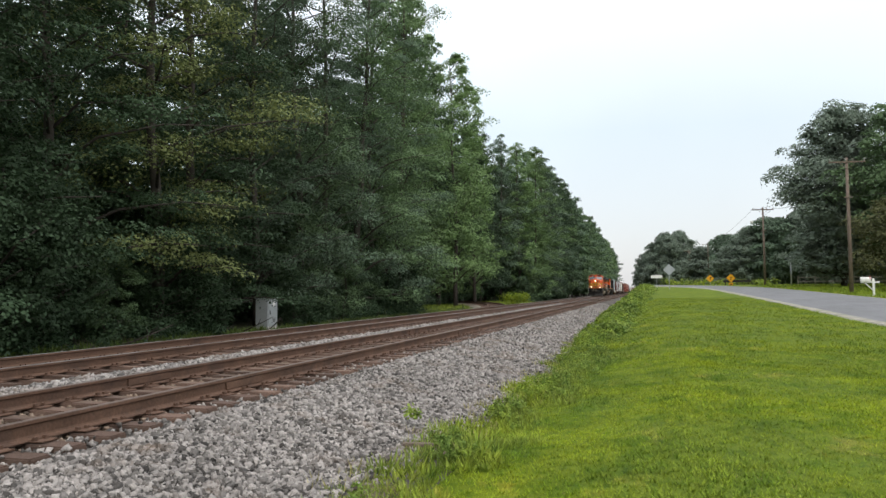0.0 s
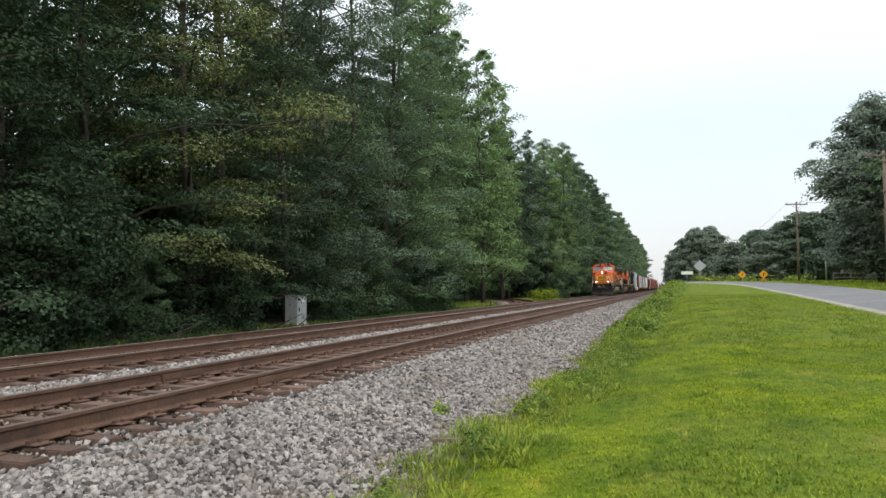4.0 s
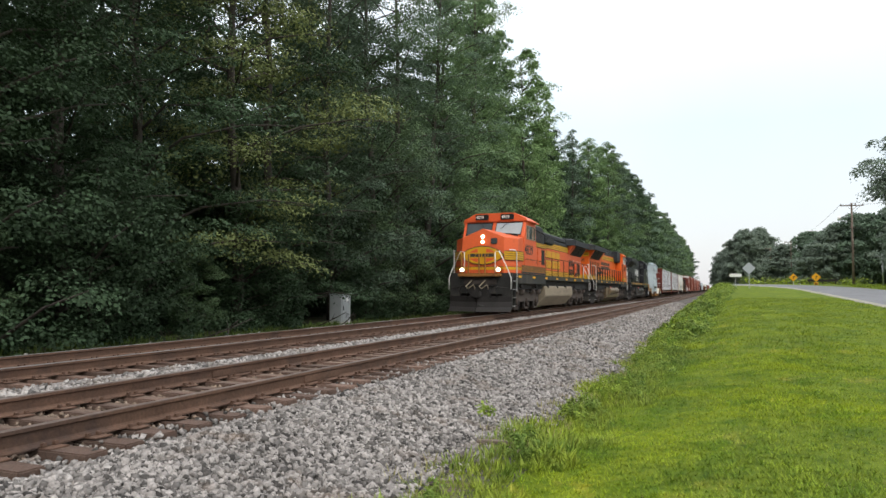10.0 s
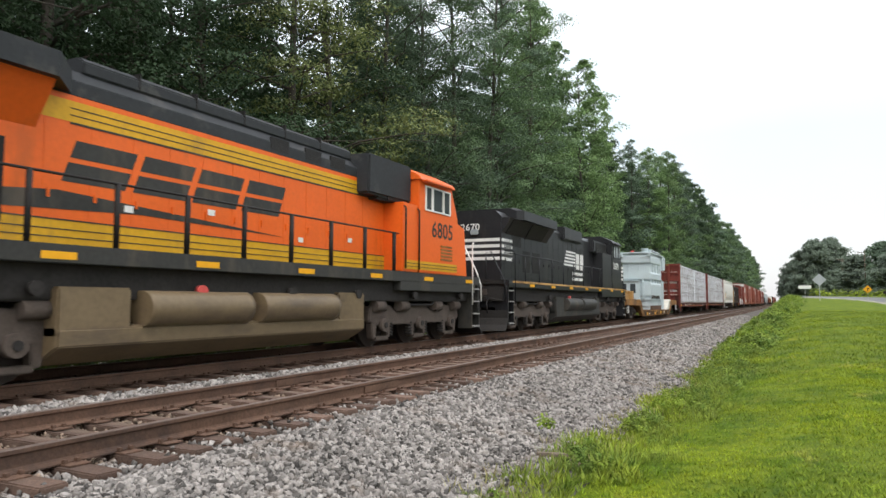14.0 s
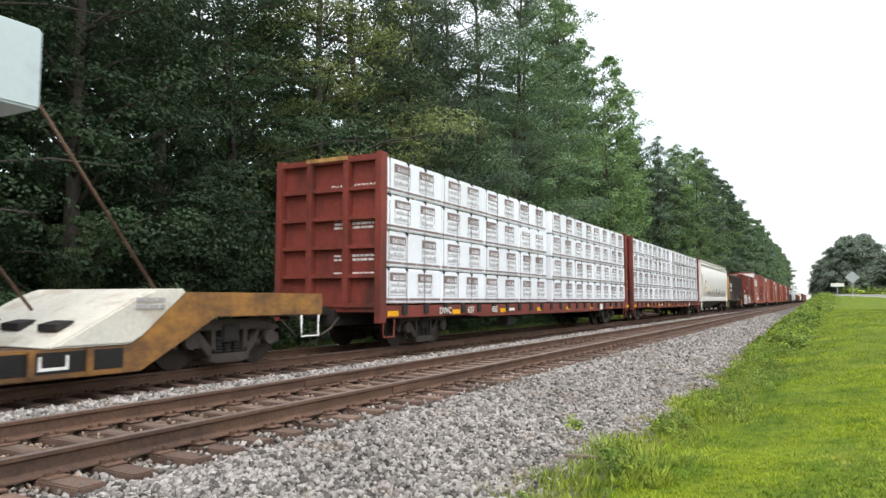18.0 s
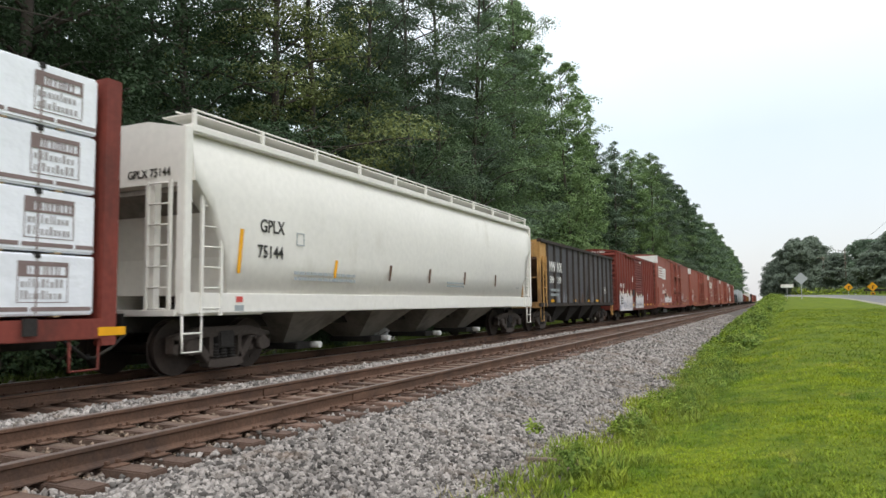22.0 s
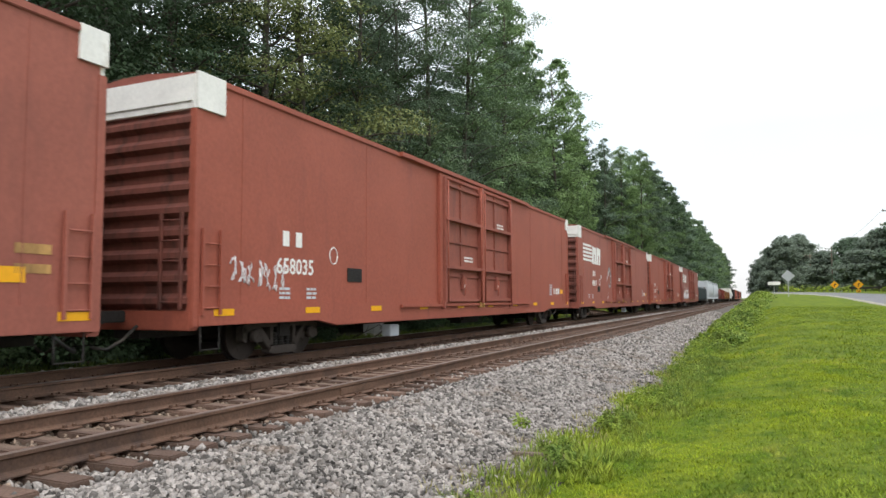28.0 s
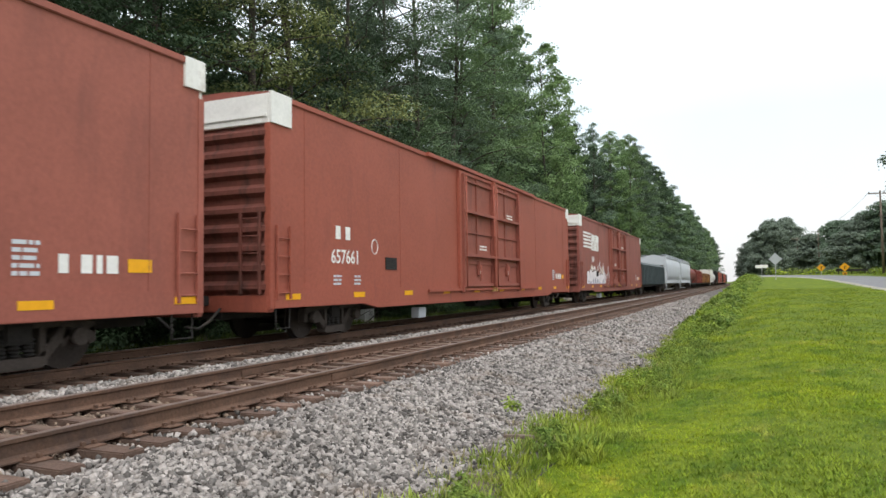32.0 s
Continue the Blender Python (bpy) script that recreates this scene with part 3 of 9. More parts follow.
def tufts(name, n, x0, x1, y0, y1, h0, h1, material, label, power=1.0, keep=None, zf=None, category="grass", wide=1.0, hf=None):
    y = y0 + (y1 - y0) * NR.uniform(0, 1, n) ** power
    x = NR.uniform(x0, x1, n)
    if keep is not None:
        ok = keep(x, y)
        x, y = x[ok], y[ok]
    n = len(x)
    zf = zf or ground_z
    z = np.array([zf(a, b_) for a, b_ in zip(x, y)])
    h = NR.uniform(h0, h1, n)
    if hf is not None:
        h = h * hf(x, y)
    sc = np.stack([h * wide, h * wide, h], 1)
    return scatter_mesh(name, TUFT_V, TUFT_F, (np.stack([x, y, z], 1), sc, turns(n, NR, 0.25)), material, label, category)


lawn_keep = lambda x, y: (x > edge_x(y)) & (x < 4.5 + 0.42 * y)  # noqa: E731
top_z = lambda x, y: max(ground_z(x, y), bed_z(x) if x < -1.7 else -9)  # noqa: E731
mown = lambda x, y: 0.9 + 0.25 * np.sin(1.7 * x + 0.6 * y + 1) * np.sin(0.9 * y - 0.8 * x)  # noqa: E731
lumpy = lambda x, y: 0.75 + 0.45 * np.sin(1.7 * x + 0.6 * y + 1) * np.sin(0.9 * y - 0.8 * x) + 0.3 * np.sin(4.1 * x + 2) * np.sin(3.3 * y + x)  # noqa: E731
tufts("lawn_grass", 16000, -2.6, 6.5, -7.0, 2.4, 0.02, 0.045, M_BLADE, "short mown lawn grass", 1.0, lambda x, y: x > edge_x(y), top_z, wide=2.4, hf=mown)
tufts("lawn_grass", 76000, -2.6, 9.0, 2.4, 15.0, 0.02, 0.045, M_BLADE, "short mown lawn grass", 1.25, lawn_keep, top_z, wide=2.0, hf=mown)
tufts("lawn_grass", 40000, -2.5, 15.0, 15.0, 48.0, 0.03, 0.06, M_BLADE, "short mown lawn grass", 1.3, lawn_keep, top_z, wide=2.4, hf=mown)
fringe = lambda lo, hi: (lambda x, y: (x > edge_x(y) + lo) & (x < edge_x(y) + hi + 0.02 * y + 0.25 * np.sin(1.9 * y) + 0.15 * np.sin(5 * y + 3 * x)))  # noqa: E731
M_BLADE2 = turf(leaf_mat("fringe_grass", (0.23, 0.285, 0.055), 0.4, 0.4))
M_DRYGRASS = leaf_mat("pale_dry_grass", (0.34, 0.31, 0.13), 0.3, 0.4)
tufts("fringe_grass", 34000, -2.9, 0.8, 2.6, 34.0, 0.04, 0.14, M_BLADE2, "taller uncut grass along the ballast", 1.15, fringe(-0.1, 0.75), top_z, hf=lumpy, wide=1.3)
tufts("dry_grass", 3600, -2.9, 0.0, 2.8, 34.0, 0.05, 0.15, M_DRYGRASS, "pale dry grass along the ballast", 1.1, fringe(-0.25, 0.25), top_z, wide=0.8)
tufts("dry_grass", 3600, -1.4, 10.0, 2.8, 30.0, 0.02, 0.05, M_DRYGRASS, "scattered dry blades in the lawn", 1.1, lambda x, y: (np.sin(x * 0.8 + 1) * np.sin(y * 0.5) + 0.3 * np.sin(3 * x + 2 * y) > 0.4) & (x < 1.5 + 0.42 * y), top_z)


def bank_right(y):
    """Uneven edge of the weed bank towards the lawn."""
    y = np.asarray(y, float)
    return -1.9 + 0.12 * np.clip(y - 3, 0, 7) + 0.035 * np.clip(y - 10, 0, 60) + 0.15 * np.sin(y * 0.55) + 0.14 * np.sin(y * 1.9 + 1)


def bank_height(x, y):
    f = np.clip((x - edge_x(y)) / np.maximum(bank_right(y) - edge_x(y), 0.3), 0, 1)
    return (0.08 + 0.022 * np.clip(y, 0, 35) + 0.014 * np.clip(y - 35, 0, 30)) * (1.05 - 0.85 * np.abs(2 * f - 0.9) ** 2)


tufts("weed_bank", 16000, -2.6, 3.2, 12.0, 110.0, 0.2, 0.5, M_BLADE2, "rank green weeds on the bank beside the line", 1.45, lambda x, y: (x > edge_x(y)) & (x < bank_right(y)), top_z, "weeds", 0.9, lambda x, y: np.clip(bank_height(x, y), 0.15, 2))
# grass green darkened so its colour holds the shade beside the wood
M_VERGEGRASS = leaf_mat("shaded_verge_grass", (0.11, 0.155, 0.04), 0.4, 0.4)
tufts("verge_grass", 8000, -15.6, -13.2, 2.0, 60.0, 0.07, 0.26, M_VERGEGRASS, "grass between the far track and the woods", 1.3, None, ground_z)
SPY, SPX = [p[1] for p in SP], [p[0] for p in SP]
tufts("clearing_grass", 7000, -27.0, -12.6, 48.0, 100.0, 0.12, 0.34, M_BLADE2, "pale grass round the spur track", 1.0, lambda x, y: np.abs(x - np.interp(y, SPY, SPX)) > 2.3, ground_z)
tufts("roadside_grass", 9000, 13.3, 45.0, 35.0, 100.0, 0.12, 0.25, M_BLADE, "roadside lawn beyond the road", 1.0, None, ground_z, wide=1.6)

LEAF_V = [(0, 0, 0), (0.32, 0.5, 0.06), (0, 1, 0), (-0.32, 0.5, 0.06)]
LEAF_F = [(0, 1, 2, 3)]


def clumps(name, centres, radii, per, size, material, label, category, kind="stuff", flat=0.8):
    """Leaves gathered in clumps round given centres."""
    n = len(centres) * per
    c = np.repeat(np.array(centres), per, 0)
    r = np.repeat(np.array(radii), per)
    d = NR.normal(0, 1, (n, 3))
    d /= np.linalg.norm(d, axis=1)[:, None]
    d *= (NR.uniform(0, 1, n) ** 0.45 * r)[:, None] * np.array([1, 1, flat])
    s = size * NR.uniform(0.6, 1.4, n)
    nrm = d / (np.linalg.norm(d, axis=1)[:, None] + 1e-9) + np.array([0, 0, 0.9]) + 0.5 * NR.normal(0, 1, (n, 3))
    return scatter_mesh(name, LEAF_V, LEAF_F, (c + d, np.stack([s, s, s], 1), facing(nrm, NR)), material, label, category, kind)


# broad-leaved weeds on the bank and at the woods' foot
cs, rs = [], []
for _ in range(3600):
    y = 4.0 + 96 * NR.uniform() ** 2.0
    x = NR.uniform(edge_x(y) + 0.12, bank_right(y) + 0.1)
    h = float(bank_height(x, y))
    if h < 0.06 or (y < 18 and NR.uniform() < 0.5) or (y < 16 and math.sin(2.3 * x + 1.1 * y) * math.sin(1.7 * y - x) < -0.1):
        continue
    r0 = NR.uniform(0.05, 0.13) * (0.6 + 0.04 * y)
    cs.append((x, y, top_z(x, y) + max(0.02, h - r0) * NR.uniform(0.2, 1.0)))
    rs.append(r0)
near_, far_ = [k for k, c in enumerate(cs) if c[1] < 22], [k for k, c in enumerate(cs) if c[1] >= 22]
clumps("bank_weeds", [cs[k] for k in near_], [rs[k] for k in near_], 50, 0.034, M_WEED, "broad-leaved green weeds on the bank", "weeds", flat=0.55)
clumps("bank_weeds", [cs[k] for k in far_], [rs[k] for k in far_], 70, 0.085, M_WEED, "broad-leaved green weeds on the bank", "weeds")
cs = [(-2.72, 7.46, -0.28), (-2.66, 7.5, -0.3), (-2.3, 9.8, -0.4), (-3.0, 12.5, -0.3)]
clumps("ballast_weed", cs[:2], [0.1, 0.08], 60, 0.05, M_WEED, "small green weed growing in the ballast", "weed")
cs, rs = [], []
for _ in range(420):
    y = -4 + 110 * NR.uniform() ** 1.4
    x = -15.0 - 1.9 * NR.uniform()
    h = NR.uniform(0.25, 1.0)
    if 49 < y < 97 or 23.2 < y < 29.5:
        continue
    cs.append((x, y, -0.4 + h * 0.6))
    rs.append(h)
# undergrowth takes the leaf colour that has the wood's shade in it
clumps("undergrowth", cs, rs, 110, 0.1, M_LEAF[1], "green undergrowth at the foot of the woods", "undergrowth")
cs = [(-13.6 - 2.2 * NR.uniform(), 78 + 7 * NR.uniform(), 0.1 + 0.5 * NR.uniform()) for _ in range(12)]
clumps("spur_bush", cs, [0.8] * 12, 130, 0.2, M_BLADE, "pale green bush beside the spur track", "bush", "")


# ---- trees ----
# how boughs grow: rise along the bough, droop of its tip, flatness and size of its sprays, side spread
FORM = {"broad": (0.4, 0.35, 0.62, 0.22, 0.34), "column": (0.7, 0.25, 0.75, 0.23, 0.3), "feather": (0.15, 0.35, 0.36, 0.21, 0.42), "round": (0.5, 0.25, 0.75, 0.185, 0.38)}


def tree_data(seed, H, R, boughs, per, size, base=0.12, form="broad"):
    """Leaf placement and bough lines for one tree: boughs in a spiral, each with sprays of leaves."""
    r_ = np.random.RandomState(seed)
    rise, droop, flat, clump, spread = FORM[form]
    cs, rs, outs, limbs = [], [], [], []
    # several leaders of uneven height make an uneven top
    turn = r_.uniform(0, 6.28)
    leaders = [(1.0, 0.12, turn)] + [(r_.uniform(0.78, 0.96), r_.uniform(0.25, 0.45), turn + 2.1 * k + r_.uniform(-0.4, 0.4)) for k in (1, 2)]
    for i in range(boughs):
        full = base + (1 - base) * (i + r_.uniform(0, 1)) / boughs
        tall, aside, way = leaders[i % 3] if full < leaders[i % 3][0] else leaders[0]
        h = min(1.0, full / tall)
        foot = np.array((math.cos(way), math.sin(way), 0)) * R * aside * min(1.0, 1.4 * full)
        if form == "round":
            env = max(0.2, 1 - (abs(h - 0.52) / 0.53) ** 2.4) ** 0.6
        elif form == "broad":
            env = min(1.0, 0.72 + h) * max(0.16, 1 - (max(h - 0.45, 0) / 0.58) ** 1.9) ** 0.75
        else:
            env = min(1.0, 0.8 + 0.8 * h) * max(0.2, 1 - (max(h - 0.4, 0) / 0.64) ** 2.1) ** 0.85
        a = i * 2.39996 + r_.uniform(-0.6, 0.6)
        L = R * env * (0.92 if full > 0.35 else 1.0) * (1 + 0.2 * math.sin(2 * a + seed) + 0.22 * math.sin(13 * h + seed + a)) * r_.uniform(0.62, 1.12)
        d, w = np.array((math.cos(a), math.sin(a), 0)), np.array((-math.sin(a), math.cos(a), 0))
        k = max(3, int(3 + 5 * L / R))
        bend = r_.uniform(0.6, 1.4)
        line = lambda t: foot + d * L * t + np.array((0, 0, full * H + L * (rise * bend * (t - 0.8) - droop * max(t - 0.45, 0) ** 2)))  # noqa: E731
        for j in range(k):
            t = 0.32 + 0.68 * (j + r_.uniform(0, 1)) / k
            c = line(t) + w * L * spread * r_.normal() * (0.35 + 0.5 * t) + np.array((0, 0, r_.normal() * 0.05 * R))
            cs.append(c)
            outs.append(d)
            rs.append(R * clump * r_.uniform(0.55, 1.35) * (0.55 + 0.45 * env))
        limbs.append((full, [tuple(line(t)) for t in (0.35, 0.7, 1.0)]))
    n = len(cs) * per
    c, out, rr = np.repeat(np.array(cs), per, 0), np.repeat(np.array(outs), per, 0), np.repeat(np.array(rs), per)
    d = r_.normal(0, 1, (n, 3))
    d /= np.linalg.norm(d, axis=1)[:, None]
    d[:, 2] = np.where(r_.uniform(0, 1, n) < 0.7, np.abs(d[:, 2]), d[:, 2])
    off = d * (r_.uniform(0, 1, n) ** 0.28 * rr)[:, None] * np.array([1.15, 1.15, flat])
    off[:, 2] -= 0.22 * (off * out).sum(1)
    nrm = 0.7 * d + 0.3 * out + np.array([0, 0, 0.6]) + 0.38 * r_.normal(0, 1, (n, 3))
    s = size * r_.uniform(0.6, 1.4, n)
    return c + off, np.stack([s, s, s], 1), facing(nrm, r_), limbs


def tree(name, label, seed, H, R, boughs, per, size, leaf, at, base=0.12, form="broad", trunk_r=0.22):
    t = thing(name, label, "tree", "trees of the wood")
    t.matrix_basis = at
    pos, sc, rot, limbs = tree_data(seed, H, R, boughs, per, size, base, form)
    crown = scatter_mesh("crown", LEAF_V, LEAF_F, (pos, sc, rot), leaf, "", "", "")
    for key in ("label", "category", "kind"):
        if key in crown:
            del crown[key]
    crown.parent = t
    rng = random.Random(seed)
    bm = BM()
    pts, x, y = [], 0.0, 0.0
    for k in range(9):
        pts.append((x, y, -0.6 + (H * 0.93 + 0.6) * k / 8))
        x, y = x + rng.uniform(-0.18, 0.18), y + rng.uniform(-0.18, 0.18)
    tube(bm, pts, trunk_r, 9, 0.03)
    part("trunk", bm, M_BARK, t)
    bm = BM()
    for h, line in limbs:
        z0 = max(H * 0.05, line[0][2] - 0.04 * H)
        f = min(0.999, (z0 + 0.6) / (H * 0.93 + 0.6))
        k = min(int(f * 8), 7)
        p = Vector(pts[k]).lerp(Vector(pts[k + 1]), f * 8 - k)
        tube(bm, [p, *line], trunk_r * (0.36 - 0.24 * h), 5, 0.01)
    part("branchwork", bm, M_BARK, t, "", "stuff")
    return t


TR = random.Random(21)
CLEAR = lambda x, y: (50 < y < 75 and x > -18.0 - (y - 49) * 0.2) or (75 <= y < 97 and x > -20.5) or (24.0 < y < 29.0 and x > -16.6)  # noqa: E731
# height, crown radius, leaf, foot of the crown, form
# leaf 1 carries painted wood shade in its colour
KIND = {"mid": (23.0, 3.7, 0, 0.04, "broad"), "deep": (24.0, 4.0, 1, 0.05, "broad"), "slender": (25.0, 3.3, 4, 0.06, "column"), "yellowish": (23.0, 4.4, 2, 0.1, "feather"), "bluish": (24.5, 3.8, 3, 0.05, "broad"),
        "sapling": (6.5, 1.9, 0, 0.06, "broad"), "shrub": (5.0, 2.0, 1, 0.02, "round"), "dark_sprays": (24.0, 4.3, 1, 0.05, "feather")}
LABELS = {"mid": "tall leafy tree with mid-green crown at the wood's edge", "deep": "tall dense tree with deep green crown in the wood", "slender": "slender fresh-green tree with upright boughs at the wood's edge", "yellowish": "broad tree with yellowish green sprays in the wood", "bluish": "tall tree with bluish green crown in the wood",
          "sapling": "low leafy sapling at the wood's edge", "shrub": "dense shrub under the trees, leaves darkened for shade", "dark_sprays": "tall dark tree with drooping flat sprays in the wood"}
DETAIL = {"near": (52, 165, 0.108), "mid": (46, 74, 0.21), "far": (32, 34, 0.44), "low": (36, 80, 0.095), "dim": (24, 40, 0.2)}
masters = {}


def plant(kind, detail, x, y, H=None, foot=None):
    """A tree of a kind: built once for each detail, then copied."""
    Hk, R, lf, base, form = KIND[kind]
    boughs, per, size = DETAIL[detail]
    s = (H or Hk) / Hk
    m = Matrix.LocRotScale((x, y, ground_z(x, y)), Euler((radians(TR.uniform(-2, 2)), radians(TR.uniform(-2, 2)), TR.uniform(0, 6.28))), None)
    key = (kind, detail, foot)
    low = kind in ("sapling", "shrub")
    if key not in masters:
        t = masters[key] = tree("shrub" if low else "tree", LABELS[kind], 100 + 7 * len(masters), Hk, R, boughs, per, size, M_LEAF[lf], m, foot or base, form, 0.06 if low else 0.22)
    else:
        t = copy_thing(masters[key], m)
    t.scale = (s * TR.uniform(0.92, 1.08), s * TR.uniform(0.92, 1.08), s)
    return t


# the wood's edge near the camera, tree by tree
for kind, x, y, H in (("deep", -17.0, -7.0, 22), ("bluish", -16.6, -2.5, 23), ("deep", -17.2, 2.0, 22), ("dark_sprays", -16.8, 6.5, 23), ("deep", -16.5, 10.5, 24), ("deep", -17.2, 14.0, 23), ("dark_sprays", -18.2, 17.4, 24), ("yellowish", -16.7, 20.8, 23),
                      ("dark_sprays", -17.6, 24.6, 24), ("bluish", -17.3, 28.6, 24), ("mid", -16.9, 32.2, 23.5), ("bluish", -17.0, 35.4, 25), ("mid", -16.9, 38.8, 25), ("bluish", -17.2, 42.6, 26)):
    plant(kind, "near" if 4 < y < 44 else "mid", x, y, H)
plant("slender", "near", -16.9, 47.2, 28.0, 0.11)
plant("mid", "mid", -17.6, 50.5, 25.5, 0.11)
# behind the spur's clearing, with lifted crowns over bare trunks
for kind, x, y, H in (("deep", -19.4, 53.5, 25), ("slender", -19.0, 58.0, 24.5), ("deep", -20.6, 62.0, 24), ("slender", -18.0, 67.2, 26.4), ("mid", -20.8, 70.5, 26), ("slender", -18.2, 76.5, 25.4), ("deep", -22.4, 79.0, 23), ("dark_sprays", -22.6, 84.0, 23),
                      ("dark_sprays", -21.6, 89.5, 24), ("deep", -21.8, 95.0, 24), ("bluish", -19.8, 99.5, 24.5)):
    plant(kind, "mid", x, y, H, 0.11)
# further along: spacing opens with distance
y = 103.0
while y < 430:
    plant(TR.choice(("mid", "bluish", "bluish", "mid", "slender", "deep")), "mid" if y < 150 else "far", -17.2 + TR.uniform(-0.9, 0.8), y, TR.uniform(23.0, 26.5))
    y += TR.uniform(3.4, 4.9) if y < 150 else TR.uniform(5.0, 7.5)
for row, (x0, step, y1) in enumerate(((-21.8, 4.6, 260), (-27.5, 6.0, 200), (-34.0, 6.5, 130), (-41.0, 5.5, 110))):
    y = -8.0 + row
    while y < y1:
        x = x0 + TR.uniform(-1.4, 1.4)
        bearing = math.degrees(math.atan2(-x, y)) if y > 0 else 90
        # a gap in the wood lets the sky through
        if not CLEAR(x, y) and not (row < 2 and 42.0 < bearing < 45.0) and not (row == 0 and 52 < y < 97):
            plant(TR.choice(("mid", "deep", "deep", "dark_sprays", "bluish")), "mid" if 9 < y < 80 and row == 0 else "far", x, y, TR.uniform(19.0, 24.0))
        y += step * TR.uniform(0.75, 1.3)
# understory
y = 1.0
while y < 150:
    x = -16.0 + TR.uniform(-0.7, 0.4)
    if not CLEAR(x, y):
        plant(TR.choice(("sapling", "shrub", "shrub")), "low" if y < 50 else "dim", x, y, TR.uniform(2.4, 5.5))
    y += TR.uniform(2.0, 3.8)
for x0, step in ((-19.8, 2.6), (-24.0, 3.2)):
    y = 0.0
    while y < 110:
        x = x0 + TR.uniform(-1.0, 1.0) - (3.5 if 50 < y < 97 else 0)
        plant("shrub", "dim", x, y, TR.uniform(4.5, 7.5))
        y += step * TR.uniform(0.7, 1.3)

# ---- train: materials and shared parts ----
SPEED = 12.85
M_ORANGE = mat("orange_loco_paint", (0.68, 0.118, 0.035), 0.45, 0, 0.12, 0.8, 14, 0.06, dirt=(0.30, 0.075, 0.03), dirt_amt=0.1, dirt_scale=(1, 1, .25))
M_ORANGE2 = mat("bright_orange_loco_paint", (0.74, 0.125, 0.014), 0.42, 0, 0.1, 0.8, 14, 0.05, dirt=(0.35, 0.09, 0.02), dirt_amt=0.05, dirt_scale=(1, 1, .25))
M_YELLOW = mat("yellow_stripe_paint", (0.62, 0.33, 0.012), 0.45, 0, 0.15, 1, 14, 0.05, dirt=(0.25, 0.14, 0.03), dirt_amt=0.15, dirt_scale=(1, 1, .3))
M_GREEN = mat("dark_green_black_paint", (0.034, 0.033, 0.03), 0.6, 0, 0.3, 1, 14, 0.06, dirt=(0.10, 0.08, 0.06), dirt_amt=0.38, dirt_scale=(1, 1, .3))
M_ROOF = mat("dark_grey_roof_paint", (0.026, 0.028, 0.031), 0.7, 0, 0.25, 1, 12, 0.06, dirt=(0.11, 0.1, 0.09), dirt_amt=0.2)
M_GRILLE = mat("black_grille", (0.02, 0.018, 0.017), 0.6, 0.3, 0.4, 2, 60, 0.5)
M_TANK = mat("khaki_dusty_paint", (0.27, 0.22, 0.155), 0.65, 0, 0.15, 1, 12, 0.1, dirt=(0.16, 0.12, 0.085), dirt_amt=0.3, dirt_scale=(1, .5, 1.5))
M_TANK2 = mat("brown_dusty_tank_paint", (0.15, 0.108, 0.062), 0.45, 0, 0.2, 1, 12, 0.1, dirt=(0.075, 0.055, 0.04), dirt_amt=0.4, dirt_scale=(1, .5, 1.5))
# grimy brown, darkened further to hold the shade beneath the cars
M_TRUCK = mat("grimy_truck_steel", (0.058, 0.046, 0.039), 0.8, 0.1, 0.35, 3, 20, 0.4, dirt=(0.055, 0.042, 0.035), dirt_amt=0.35)
M_UNDER = mat("black_underframe_grime", (0.028, 0.025, 0.023), 0.85, 0.1, 0.35, 2, 18, 0.4)
M_WHEEL = mat("dark_wheel_steel", (0.045, 0.035, 0.03), 0.6, 0.5, 0.3, 4, 20, 0.2)
M_WHITE = mat("white_paint", (0.74, 0.73, 0.70), 0.5, 0, 0.1, 2, 16, 0.05, dirt=(0.4, 0.34, 0.28), dirt_amt=0.15)
M_RAILW = mat("white_handrail_paint", (0.72, 0.70, 0.66), 0.5, 0, 0.12, 3, 20, 0.05)
M_NSBLK = mat("black_loco_paint", (0.021, 0.021, 0.023), 0.4, 0, 0.3, 1, 14, 0.05, dirt=(0.06, 0.055, 0.05), dirt_amt=0.2, dirt_scale=(1, 1, .3))
M_GLASS = mat("dark_cab_glass", (0.06, 0.07, 0.075), 0.08, 0, 0.1, 2, 10, 0, spec=0.8)
# pale grey for fittings; on the windshield it is painted sky reflection
M_PALEGREY = mat("grey_window_shade", (0.33, 0.36, 0.37), 0.25, 0, 0.1, 2, 10, 0)
M_LAMP = glow("headlight_glow", (1.0, 0.86, 0.62), 9.0)
M_RED = mat("red_reflector", (0.55, 0.08, 0.07), 0.4, 0, 0.1, 3, 10, 0)
M_REFL = mat("amber_reflector", (0.75, 0.36, 0.01), 0.4, 0, 0.1, 3, 10, 0)
M_BOX = [mat("boxcar_brown_%s" % k, c, 0.6, 0, 0.17, 0.6, 14, 0.12, dirt=d, dirt_amt=a, dirt_scale=(1, 1, .22)) for k, c, d, a in (
    ("faded", (0.285, 0.09, 0.064), (0.19, 0.066, 0.05), 0.28), ("red", (0.295, 0.081, 0.052), (0.21, 0.062, 0.045), 0.22), ("worn", (0.25, 0.082, 0.062), (0.15, 0.06, 0.05), 0.35))]
M_PMRX = mat("dark_red_boxcar_paint", (0.15, 0.029, 0.019), 0.65, 0, 0.14, 0.7, 10, 0.06, dirt=(0.10, 0.03, 0.02), dirt_amt=0.3, dirt_scale=(1, 1, .25))
